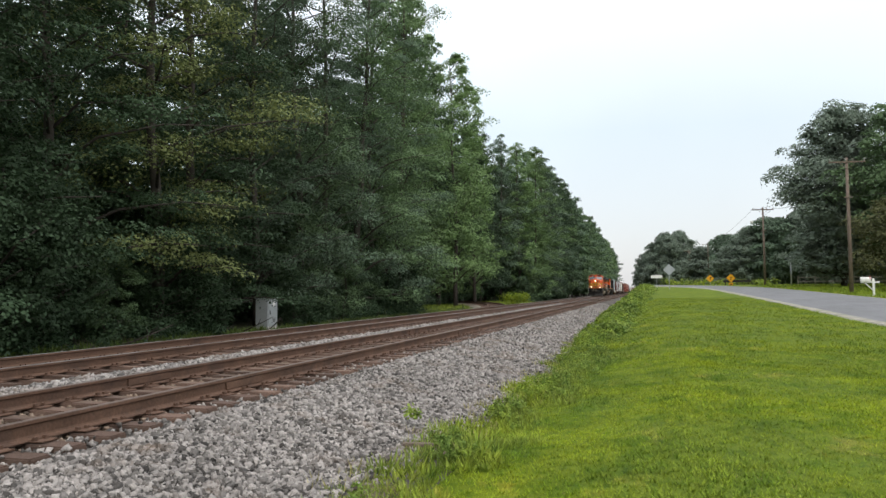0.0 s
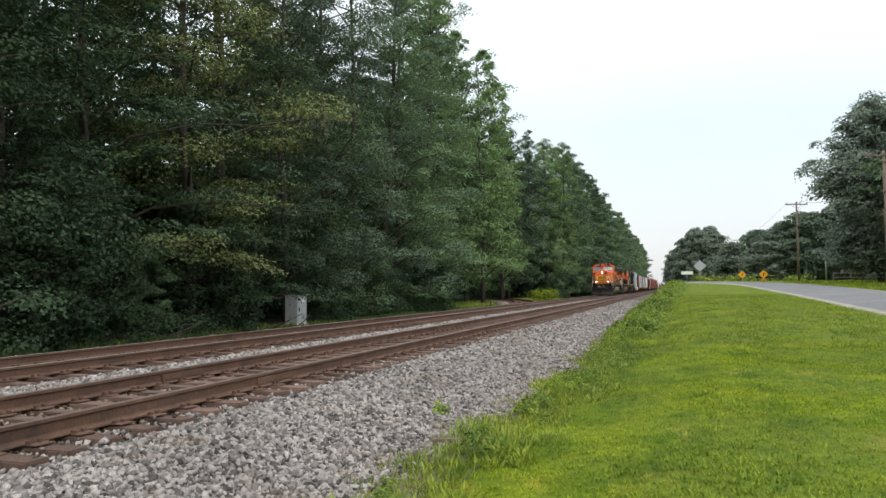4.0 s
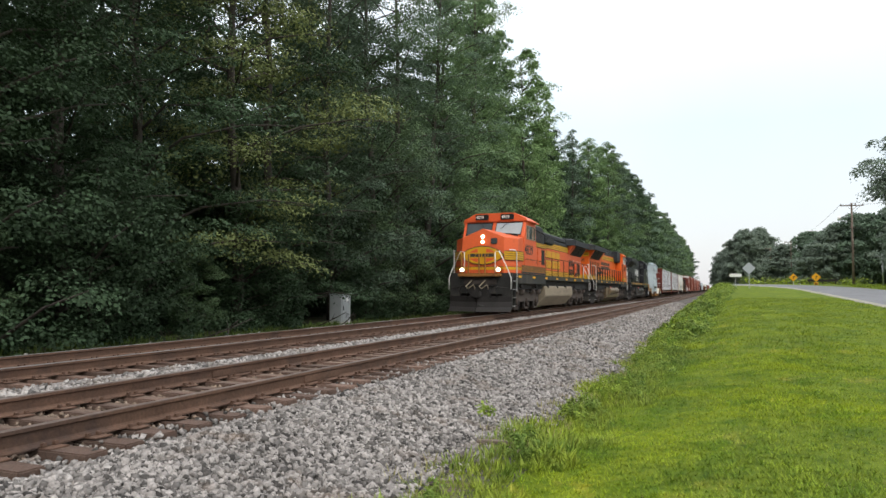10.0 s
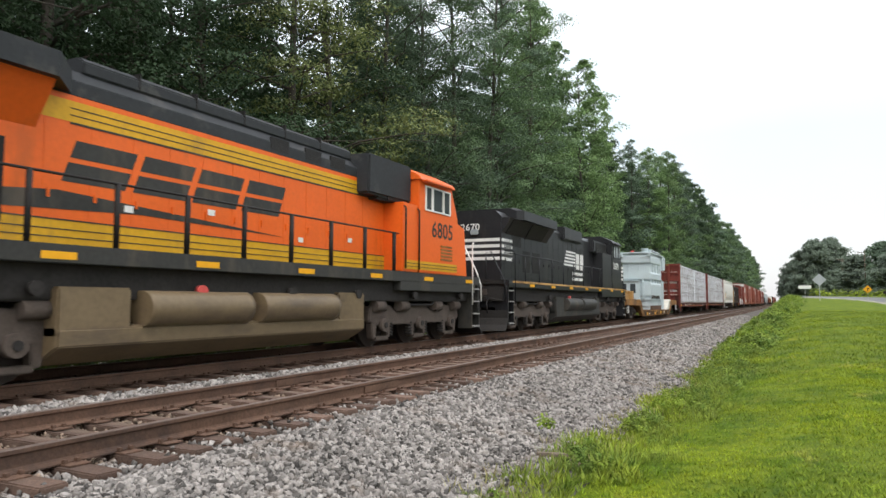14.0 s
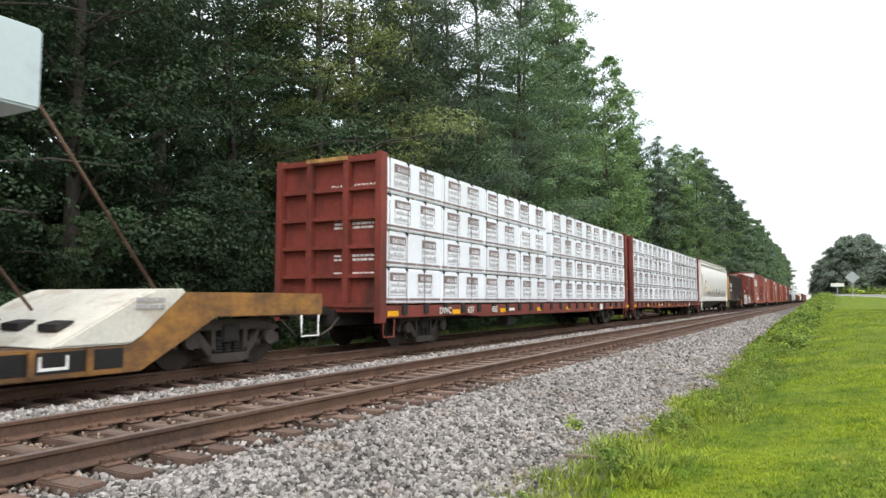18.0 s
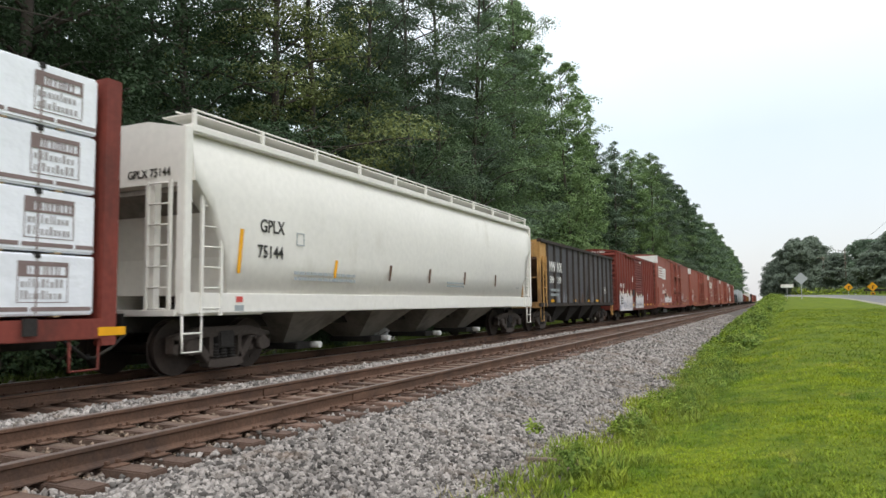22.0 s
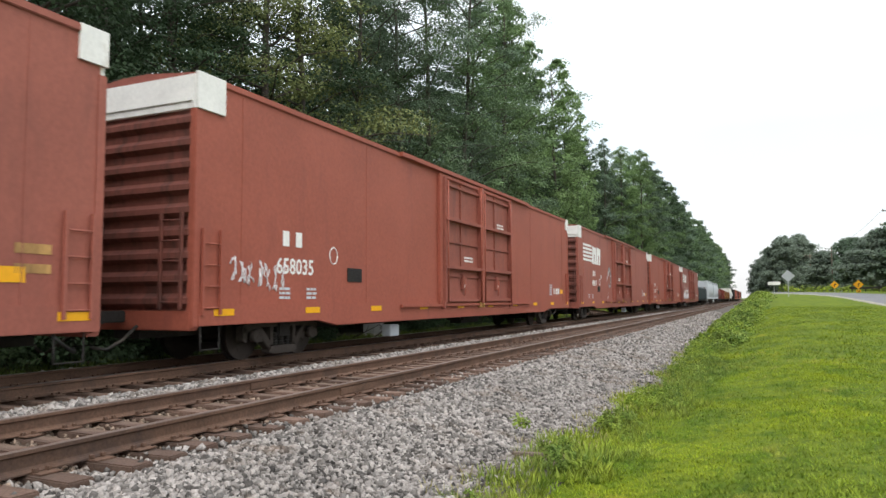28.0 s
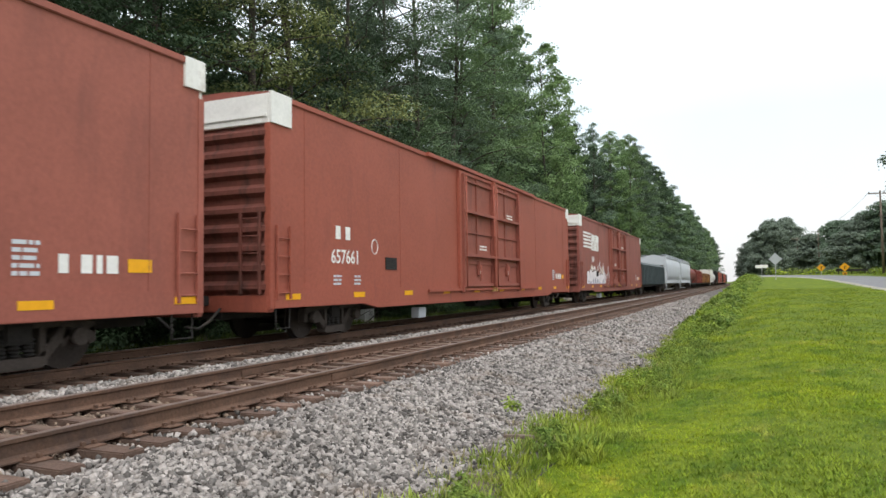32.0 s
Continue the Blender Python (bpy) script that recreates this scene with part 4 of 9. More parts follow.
M_CBRED = mat("bulkhead_brown_paint", (0.19, 0.042, 0.03), 0.65, 0, 0.25, 0.8, 12, 0.1, dirt=(0.06, 0.026, 0.02), dirt_amt=0.55, dirt_scale=(1, 1, .3))
M_FLAT = mat("yellow_brown_flatcar_paint", (0.36, 0.17, 0.04), 0.65, 0, 0.25, 1, 12, 0.1, dirt=(0.075, 0.042, 0.026), dirt_amt=0.95, dirt_scale=(1, .5, 1))
M_TRANS = mat("light_grey_enamel", (0.50, 0.57, 0.59), 0.4, 0, 0.06, 0.8, 12, 0.03, dirt=(0.36, 0.4, 0.42), dirt_amt=0.1)
M_HOP = mat("cream_white_hopper_paint", (0.74, 0.72, 0.67), 0.5, 0, 0.07, 0.5, 8, 0.04, dirt=(0.55, 0.52, 0.45), dirt_amt=0.15, dirt_scale=(1, .6, .3))
# grime on the bays; on the slope sheets the colour also holds shade
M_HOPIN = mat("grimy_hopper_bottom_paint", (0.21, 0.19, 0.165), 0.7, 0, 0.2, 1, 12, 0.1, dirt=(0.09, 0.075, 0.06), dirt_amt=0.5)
M_COAL = mat("weathered_grey_hopper_paint", (0.075, 0.075, 0.082), 0.6, 0, 0.3, 0.6, 12, 0.1, dirt=(0.075, 0.05, 0.038), dirt_amt=0.42, dirt_scale=(1, 1.6, .16))
M_COALRIB = mat("rust_stained_rib_paint", (0.03, 0.024, 0.021), 0.75, 0, 0.3, 1, 14, 0.15, dirt=(0.06, 0.036, 0.022), dirt_amt=0.4, dirt_scale=(1, 1, .2))
M_CREAM = mat("worn_yellow_end_paint", (0.50, 0.29, 0.10), 0.65, 0, 0.2, 1, 12, 0.1, dirt=(0.14, 0.075, 0.035), dirt_amt=0.6, dirt_scale=(1, 1, .3))
M_WRAP = mat("white_lumber_wrap", (0.80, 0.82, 0.86), 0.38, 0, 0.06, 1.2, 6, 0.8, rand=0.05)
M_PRINT = mat("grey_brown_print", (0.21, 0.155, 0.145), 0.6, 0, 0.2, 4, 40, 0)
M_PRINT2 = mat("faint_grey_print", (0.36, 0.34, 0.34), 0.6, 0, 0.2, 4, 40, 0)
M_LUMBER = mat("sawn_lumber", (0.42, 0.29, 0.17), 0.8, 0, 0.2, 2, 30, 0.3)
M_GRAF = [mat("graffiti_%s" % k, c, 0.6, 0, 0.15, 3, 20, 0.05) for k, c in (("white", (0.66, 0.62, 0.62)), ("lilac", (0.40, 0.39, 0.44)), ("cream", (0.60, 0.53, 0.42)), ("dark", (0.05, 0.035, 0.04)), ("blue", (0.22, 0.33, 0.45)))]
M_DKGREEN = mat("dark_green_tarpaulin", (0.045, 0.06, 0.062), 0.6, 0, 0.25, 1, 12, 0.15)
M_LTGREY = mat("light_grey_car_paint", (0.52, 0.55, 0.58), 0.5, 0, 0.08, 0.6, 9, 0.04, dirt=(0.36, 0.36, 0.36), dirt_amt=0.2, dirt_scale=(1, 1, .3))

CARS, WHEELS = [], {}


def car(name, label, category, u0, group="cars of the freight train"):
    ob = thing(name, label, category, group)
    ob.matrix_basis = pose(FAR_TRACK, u0, 0)
    CARS.append((ob, u0))
    return ob


def slab(name, parent, m, x0, x1, y0, y1, z0, z1, bev=0.0, label=""):
    return part(name, box(BM(), x0, x1, y0, y1, z0, z1, bev), m, parent, label)


def panels(name, parent, m, boxes, label=""):
    bm = BM()
    for b in boxes:
        box(bm, *b)
    return part(name, bm, m, parent, label)


def lettering(words, size, m, parent, at, label="", wide=1.0, name="lettering", align="LEFT"):
    """Painted characters as thin raised mesh; at: the pose of the baseline's start."""
    cu = bpy.data.curves.new(name, "FONT")
    cu.body, cu.size, cu.extrude, cu.align_x, cu.resolution_u = words, size, 0.002, align, 2
    cu.offset = 0.012 * size
    tmp = bpy.data.objects.new("tmp", cu)
    scene.collection.objects.link(tmp)
    bpy.context.view_layer.update()
    me = bpy.data.meshes.new_from_object(tmp.evaluated_get(bpy.context.evaluated_depsgraph_get()))
    bpy.data.objects.remove(tmp)
    me.materials.clear()
    me.materials.append(m)
    if wide != 1.0:
        me.transform(Matrix.Diagonal((wide, 1, 1, 1)))
    ob = new(name, me)
    ob.parent = parent
    ob.matrix_basis = at
    return tagged(ob, label)


def side(x, y, z):
    """The pose of a sign on the track-side face of a car that faces +x."""
    return pose(x, y, z, 90, 0, 90)


def wheelset(parent, at, r, gauge=GAUGE):
    """Two wheels on an axle, keyed to roll in motions()."""
    key = "w%.2f" % r
    if key not in WHEELS:
        bm = BM()
        tube(bm, [(-0.9, 0, 0), (0.9, 0, 0)], 0.085, 12)
        for s in (-1, 1):
            c = s * gauge / 2
            tube(bm, [(c - s * 0.07, 0, 0), (c - s * 0.045, 0, 0)], r + 0.03, 28)
            tube(bm, [(c - s * 0.045, 0, 0), (c + s * 0.05, 0, 0), (c + s * 0.07, 0, 0)], r, 28)
            tube(bm, [(c + s * 0.07, 0, 0), (c + s * 0.1, 0, 0)], r * 0.3, 14)
            for k in range(5):
                a = k * 2 * math.pi / 5
                tube(bm, [(c + s * 0.068, 0.6 * r * math.cos(a), 0.6 * r * math.sin(a)), (c + s * 0.076, 0.6 * r * math.cos(a), 0.6 * r * math.sin(a))], 0.1 * r, 8)
        me = bpy.data.meshes.new("wheelset")
        bmesh.ops.recalc_face_normals(bm, faces=bm.faces)
        bm.to_mesh(me)
        bm.free()
        me.materials.append(M_WHEEL)
        WHEELS[key] = (me, r, [])
    me, _, made = WHEELS[key]
    ob = new("wheelset", me)
    ob.parent = parent
    ob.matrix_parent_inverse = Matrix.Translation(at)
    made.append(ob)
    return ob


def side_frame_mesh():
    bm = BM()
    w = 0.09
    prism(bm, [(-1.22, 0.50), (-1.22, 0.66), (-0.62, 0.80), (0.62, 0.80), (1.22, 0.66), (1.22, 0.50), (0.72, 0.62), (-0.72, 0.62)], -w, w, "x", 0.015)
    for s in (-1, 1):
        prism(bm, [(s * 0.66, 0.62), (s * 0.86, 0.58), (s * 0.42, 0.16), (s * 0.26, 0.22)], -w, w, "x", 0.015)
        prism(bm, [(s * 1.22, 0.64), (s * 1.22, 0.38), (s * 1.10, 0.34), (s * 1.08, 0.60)], -w, w, "x", 0.012)
        prism(bm, [(s * 0.70, 0.60), (s * 0.62, 0.34), (s * 0.72, 0.34), (s * 0.80, 0.58)], -w, w, "x", 0.012)
        box(bm, -w, w, s * 0.36 - 0.045, s * 0.36 + 0.045, 0.2, 0.64)
    prism(bm, [(-0.46, 0.12), (-0.42, 0.24), (0.42, 0.24), (0.46, 0.12), (0.3, 0.08), (-0.3, 0.08)], -w * 1.2, w * 1.2, "x", 0.015)
    return bm


SIDE_FRAME = None


def freight_truck(parent, yc, m=None):
    """A two-axle freight truck: bolster, two cast side frames, springs, bearing caps and wheelsets."""
    global SIDE_FRAME
    m = m or M_TRUCK
    bm = BM()
    box(bm, -1.15, 1.15, yc - 0.2, yc + 0.2, 0.42, 0.72, 0.03)
    disc(bm, (0, yc, 0.76), "z", 0.3, 0.1)
    for s in (-1, 1):
        box(bm, -0.85, 0.85, yc + s * 0.46 - 0.04, yc + s * 0.46 + 0.04, 0.3, 0.46)
    truck = part("truck", bm, M_UNDER, parent, "grimy two-axle truck")
    if SIDE_FRAME is None:
        first = part("side_frame", side_frame_mesh(), M_TRUCK, truck)
        SIDE_FRAME = first.data
    else:
        first = new("side_frame", SIDE_FRAME)
        first.parent = truck
    first.matrix_basis = pose(1.02, yc, 0)
    repeat(first, pose(-1.02, yc, 0))
    for k in (-0.2, 0, 0.2):
        bm = BM()
        for i in range(5):
            disc(bm, (1.03, yc + k, 0.27 + 0.05 * i), "z", 0.085, 0.028, 10)
        disc(bm, (1.03, yc + k, 0.38), "z", 0.06, 0.26, 8)
        part("spring", bm, M_UNDER, truck)
    for s in (-1, 1):
        wheelset(truck, (0, yc + s * 0.9, 0.46), 0.46)
        cap = part("bearing_cap", disc(BM(), (1.14, yc + s * 0.9, 0.47), "x", 0.13, 0.14, 14), M_TRUCK, truck)
        repeat(cap, pose(-2.28, 0, 0))
    return truck


def coupler(parent, y, s):
    """A knuckle coupler that points along s, with its air hose."""
    bm = BM()
    box(bm, -0.09, 0.09, min(y, y + s * 0.55), max(y, y + s * 0.55), 0.78, 0.98, 0.02)
    box(bm, -0.2, 0.2, min(y + s * 0.5, y + s * 0.78), max(y + s * 0.5, y + s * 0.78), 0.72, 1.02, 0.05)
    part("coupler", bm, M_UNDER, parent)
    part("air_hose", tube(BM(), [(0.35, y, 0.72), (0.36, y + s * 0.3, 0.5), (0.3, y + s * 0.55, 0.36), (0.1, y + s * 0.7, 0.4)], 0.028, 7), M_GREEN, parent)


def ladder(parent, m, x, y, z0, z1, w=0.4, along="y", name="ladder", step=0.34):
    bm = BM()
    a, b = ((x, y - w / 2), (x, y + w / 2)) if along == "y" else ((x - w / 2, y), (x + w / 2, y))
    for px, py in (a, b):
        box(bm, px - 0.025, px + 0.025, py - 0.025, py + 0.025, z0, z1)
    k = 0
    while z0 + 0.12 + k * step < z1:
        z = z0 + 0.12 + k * step
        tube(bm, [(*a, z), (*b, z)], 0.015, 6)
        k += 1
    return part(name, bm, m, parent)


def bars(name, parent, m, x, rows, label="", t=0.004):
    """Flat painted bars on a side that faces +x: (y0, y1, z0, z1) each."""
    if name in ("reflector", "placard", "mark_bar", "white_panel"):
        return [slab(name, parent, m, x, x + t, y0, y1, z0, z1, 0, label) for y0, y1, z0, z1 in rows][0]
    ob = panels(name, parent, m, [(x, x + t, y0, y1, z0, z1) for y0, y1, z0, z1 in rows], label)
    return tagged(ob, kind="stuff") if len(rows) > 3 else ob


def small_print(parent, m, x, y, z, w, h, lines, seed=1, name="stencil"):
    """Unreadable small stencilling as rows of short bars."""
    rng = random.Random(seed)
    rows = []
    for i in range(lines):
        zz = z + h - (i + 0.5) * h / lines
        yy = y
        while yy < y + w - 0.03:
            ww = min(rng.uniform(0.05, 0.2), y + w - yy)
            rows.append((yy, yy + ww, zz - 0.28 * h / lines, zz + 0.28 * h / lines))
            yy += ww + 0.03
    return bars(name, parent, m, x, rows)


def scrawl(parent, x, y, z, w, h, seed, n=5, r=0.02, mi=0):
    """Loose thin spray-paint loops."""
    rng = random.Random(seed)
    bm = BM()
    for i in range(n):
        p = [(x + 0.006, y + w * (i + rng.uniform(-0.1, 0.9)) / n, z + h * rng.uniform(0.05, 0.95)) for _ in range(5)]
        pts = []
        for a, b in zip(p, p[1:]):
            for k in range(4):
                f = k / 4
                pts.append((x + 0.006, a[1] + (b[1] - a[1]) * f + 0.06 * math.sin(3 * f), a[2] + (b[2] - a[2]) * f + 0.08 * math.sin(6 * f)))
        tube(bm, pts, r, 5)
    for v in bm.verts:
        v.co.x = x + 0.003 + (v.co.x - x) * 0.15
    part("graffiti", bm, M_GRAF[mi], parent)


def blob(cy, cz, ry, rz, sq, lean, k=18):
    """Outline of a rounded block that leans."""
    out = []
    for i in range(k):
        a = 2 * math.pi * i / k
        p, q = math.copysign(abs(math.cos(a)) ** sq, math.cos(a)), math.copysign(abs(math.sin(a)) ** sq, math.sin(a))
        out.append((cy + ry * p + lean * rz * q, cz + rz * q))
    return out


def spray(parent, x, y, z, w, h, seed, n):
    """Spray paint: pale rounded blocks with dark rims and grey lower halves, cream bubbles behind, cut off at the sill."""
    rng = random.Random(seed)
    low = z + 0.02
    flat = lambda pts: [(p, max(q, low)) for p, q in pts]  # noqa: E731
    for i in range(n):
        c0 = y + w * rng.uniform(0.03, 0.97)
        r0 = h * rng.uniform(0.09, 0.24)
        part("graffiti_bubble", prism(BM(), blob(c0, z + h * rng.uniform(0.68, 0.92), r0 * 0.8, r0, 0.95, 0.1, 14), x - 0.004, x - 0.003 + 0.0001 * i, "x"), M_GRAF[2], parent)
    for i in range(n):
        c0 = y + w * (i + 0.5) / n + rng.uniform(-0.05, 0.05)
        ry, rz = w / n * rng.uniform(0.5, 0.66), h * rng.uniform(0.36, 0.46)
        cz, lean, sq = z + rz * 0.95, rng.uniform(-0.12, 0.2), rng.uniform(0.26, 0.5)
        o = x + 0.0007 * (i % 4)
        part("graffiti_rim", prism(BM(), flat(blob(c0, cz, ry + 0.04, rz + 0.035, sq, lean)), o, o + 0.0005, "x"), M_GRAF[3], parent)
        part("graffiti", prism(BM(), flat(blob(c0, cz, ry, rz, sq, lean)), o + 0.003, o + 0.0035, "x"), M_GRAF[0], parent)
        part("graffiti_fill", prism(BM(), flat(blob(c0 + rng.uniform(-0.2, 0.2) * ry, cz - rz * rng.uniform(0.1, 0.5), ry * rng.uniform(0.4, 0.75), rz * rng.uniform(0.2, 0.5), 0.8, lean)), o + 0.006, o + 0.0065, "x"), M_GRAF[1], parent)
        c1 = c0 + rng.uniform(-0.4, 0.4) * ry
        part("graffiti_slot", prism(BM(), flat(blob(c1, cz + rz * rng.uniform(-0.5, 0.2), 0.018 + 0.02 * rng.random(), rz * rng.uniform(0.25, 0.6), 0.9, lean + 0.15, 10)), o + 0.009, o + 0.0095, "x"), M_GRAF[3], parent)


# ---- locomotives ----
M_LTRUCK = mat("dusty_brown_truck_casting", (0.085, 0.066, 0.054), 0.85, 0, 0.3, 3, 20, 0.4, dirt=(0.06, 0.045, 0.037), dirt_amt=0.35)
M_TREADS = mat("worn_step_steel", (0.30, 0.29, 0.28), 0.5, 0.4, 0.2, 3, 20, 0.2)


M_GRIMY = mat("grimy_orange_brown_paint", (0.30, 0.13, 0.03), 0.65, 0, 0.25, 2, 16, 0.1, dirt=(0.10, 0.055, 0.03), dirt_amt=0.5)


def loco_truck(parent, yc, r=0.53):
    """A three-axle locomotive truck with deep cast side frames, springs, brake cylinders and wheelsets."""
    bm = BM()
    box(bm, -0.9, 0.9, yc - 2.2, yc + 2.2, 0.55, 1.05, 0.04)
    box(bm, -0.62, 0.62, yc - 2.3, yc + 2.3, 0.22, 0.55, 0.04)
    truck = part("truck", bm, M_UNDER, parent, "dusty three-axle truck")
    bm = BM()
    prism(bm, [(-2.45, 0.62), (-2.4, 0.98), (-1.5, 1.0), (-1.2, 0.84), (-0.7, 0.84), (-0.4, 1.0), (0.4, 1.0), (0.7, 0.84), (1.2, 0.84), (1.5, 1.0), (2.4, 0.98), (2.45, 0.62), (2.1, 0.52), (-2.1, 0.52)], -0.1, 0.1, "x", 0.025)
    for k in (-1.85, 0, 1.85):
        for s in (-1, 1):
            prism(bm, [(k + s * 0.22, 0.62), (k + s * 0.48, 0.62), (k + s * 0.40, 0.22), (k + s * 0.26, 0.22)], -0.09, 0.09, "x", 0.02)
        box(bm, -0.12, 0.1, k - 0.3, k + 0.3, 0.16, 0.26, 0.02)
    frame_a = part("side_frame", bm, M_LTRUCK, truck)
    frame_a.matrix_basis = pose(1.08, yc, 0)
    repeat(frame_a, pose(-1.08, yc, 0))
    for k in (-1.85, 0, 1.85):
        wheelset(truck, (0, yc + k, r), r)
        cap = part("bearing_cap", disc(BM(), (1.2, yc + k, 0.53), "x", 0.16, 0.16, 16), M_LTRUCK, truck)
        bm = BM()
        disc(bm, (1.29, yc + k, 0.53), "x", 0.07, 0.03, 8)
        part("cap_bolts", bm, M_UNDER, truck)
    for k in (-1.42, -0.42, 0.42, 1.42):
        bm = BM()
        for i in range(5):
            disc(bm, (1.1, yc + k, 0.28 + 0.07 * i), "z", 0.1, 0.04, 10)
        part("spring", bm, M_UNDER, truck)
    for k in (-2.1, -0.95, 0.95, 2.1):
        bm = BM()
        tube(bm, [(1.22, yc + k - 0.22, 0.98), (1.22, yc + k + 0.2, 0.98)], 0.13, 14)
        tube(bm, [(1.22, yc + k + 0.2, 0.98), (1.22, yc + k + 0.34, 0.9)], 0.04, 8)
        part("brake_cylinder", bm, M_LTRUCK, truck)
    part("brake_pipe", tube(BM(), [(1.25, yc - 2.3, 1.12), (1.25, yc - 0.8, 1.1), (1.25, yc - 0.6, 1.0), (1.25, yc + 0.6, 1.0), (1.25, yc + 0.8, 1.12), (1.25, yc + 2.3, 1.1)], 0.03, 7), M_UNDER, truck)
    return truck


def loft(bm, low, high):
    """A closed solid between two outlines of equal count."""
    a, b = [bm.verts.new(p) for p in low], [bm.verts.new(p) for p in high]
    k = len(low)
    bm.faces.new(a)
    bm.faces.new(b)
    for i in range(k):
        bm.faces.new((a[i], a[(i + 1) % k], b[(i + 1) % k], b[i]))
    bmesh.ops.recalc_face_normals(bm, faces=bm.faces)
    return bm


def stripes(parent, Y, m, x, y0, y1, zs, name="stripe"):
    for s in (1, -1):
        lo, hi = sorted((Y(y0), Y(y1)))
        for z0, z1 in zs:
            slab(name, parent, m, *sorted((s * x, s * (x + 0.009))), lo, hi, z0, z1)


def loco(name, label, u0, L, back, style):
    """A road locomotive. y runs from the cab's end to the hood's end; back: whether the hood leads."""
    c = car(name, label, "locomotive", u0, "locomotives of the freight train")
    Y = (lambda y: L - y) if back else (lambda y: y)
    sg = -1 if back else 1
    body, roofm, dark = style["body"], style["roof"], style["dark"]

    def b(nm, m, x0, x1, y0, y1, z0, z1, bev=0.0, lab=""):
        return slab(nm, c, m, x0, x1, *sorted((Y(y0), Y(y1))), z0, z1, bev, lab)

    def pr(nm, m, pts, y0, y1, bev=0.0, lab=""):
        return part(nm, prism(BM(), pts, *sorted((Y(y0), Y(y1))), "y", bev), m, c, lab)

    cab0, cab1, wide1, wing0, hood1 = style["cab0"], style["cab1"], style["wide1"], style["wing0"], style["hood1"]
    hw, top = style["hw"], style["top"]
    # frame, tank, trucks
    b("underframe", M_UNDER, -1.3, 1.3, 0.9, L - 0.7, 1.1, 1.6, 0.02)
    b("side_sill", dark, 1.36, 1.5, 1.0, L - 0.8, 1.58, 1.83, 0.012)
    b("side_sill", dark, -1.5, -1.36, 1.0, L - 0.8, 1.58, 1.83, 0.012)
    b("walkway", M_UNDER, -1.36, 1.36, 0.95, L - 0.75, 1.7, 1.84)
    t0, t1 = style["tank"]
    tank_ = pr("fuel_tank", style["tankm"], [(-1.4, 1.28), (1.4, 1.28), (1.45, 1.2), (1.45, 0.75), (1.0, 0.22), (-1.0, 0.22), (-1.45, 0.75), (-1.45, 1.2)], t0, t1, 0.03, "dusty fuel tank")
    if style.get("air"):
        tank_.data.transform(Matrix(((1, 0, 0, 0), (0, 1, 0, 0), (0, 0, 0.5, 0.11), (0, 0, 0, 1))))
        for k0, k1 in ((t0, t0 + 1.0), (t1 - 1.15, t1)):
            b("tank_end_box", style["tankm"], -1.44, 1.44, k0, k1, 0.6, 1.28, 0.03)
        b("tank_backing", M_UNDER, -0.95, 0.95, t0 + 0.9, t1 - 1.0, 0.7, 1.3)
        for k0, k1 in ((t0 + 1.2, t0 + 3.5), (t0 + 3.8, t0 + 6.0)):
            part("air_tank", tube(BM(), [(1.38, Y(k0), 0.98), (1.38, Y(k0 + 0.1), 0.98), (1.38, Y(k1 - 0.1), 0.98), (1.38, Y(k1), 0.98)], 0.27, 18), style["tankm"], c)
    loco_truck(c, Y(style["trucks"][0]))
    loco_truck(c, Y(style["trucks"][1]))
    coupler(c, Y(0.7), -sg)
    coupler(c, Y(L - 0.5), sg)
    # pilots, plow, steps
    fwd = style.get("fwd", 0.0)
    for y, s in ((0.85 + fwd, -1), (L - 0.75, 1)):
        b("pilot_plate", dark, -1.45, 1.45, y - s * 0.06, y - s * 0.16, 0.9, 1.8, 0.01)
        b("draft_gear_box", M_UNDER, -0.42, 0.42, y - s * 0.3, y + s * 0.22, 0.72, 1.25, 0.04)
        b("buffer_beam", M_TRUCK, -0.75, 0.75, y - s * 0.05, y + s * 0.1, 1.3, 1.52, 0.03)
        for sx in (1, -1):
            # each blade: hollow-faced, deepest at the middle
            bm, loops = BM(), []
            for z0, f0 in ((0.12, 0.30), (0.32, 0.12), (0.55, 0.05), (0.8, 0.1)):
                loops.append([bm.verts.new(p) for p in ((sx * 0.02, Y(y + s * (0.42 + f0)), z0), (sx * 1.45, Y(y + s * (f0 - 0.1)), z0), (sx * 1.45, Y(y + s * (f0 - 0.15)), z0), (sx * 0.02, Y(y + s * (0.36 + f0)), z0))])
            for p, q in zip(loops, loops[1:]):
                for i in range(4):
                    bm.faces.new((p[i], p[(i + 1) % 4], q[(i + 1) % 4], q[i]))
            bm.faces.new(loops[0])
            bm.faces.new(loops[-1])
            part("plow_blade", bm, M_UNDER, c)
        for sx in (1, -1):
            for i in range(4):
                b("step_tread", M_TREADS, *sorted((sx * 1.02, sx * 1.5)), y - s * 0.12, y - s * 0.55, 0.34 + 0.37 * i, 0.38 + 0.37 * i)
            bm = BM()
            for yy in (y - s * 0.08, y - s * 0.6):
                box(bm, *sorted((sx * 1.0, sx * 1.46)), *sorted((Y(yy - 0.02), Y(yy + 0.02))), 0.3, 1.75)
            part("step_well", bm, dark, c)
            rail = [(sx * 1.5, Y(y - s * 0.66), 1.0), (sx * 1.5, Y(y - s * 0.66), 2.75), (sx * 1.46, Y(y - s * 0.5), 2.85), (sx * 1.3, Y(y - s * 0.2), 2.85)]
            part("corner_handrail", tube(BM(), rail, 0.024, 8), style["railm"], c, "painted steel handrail")
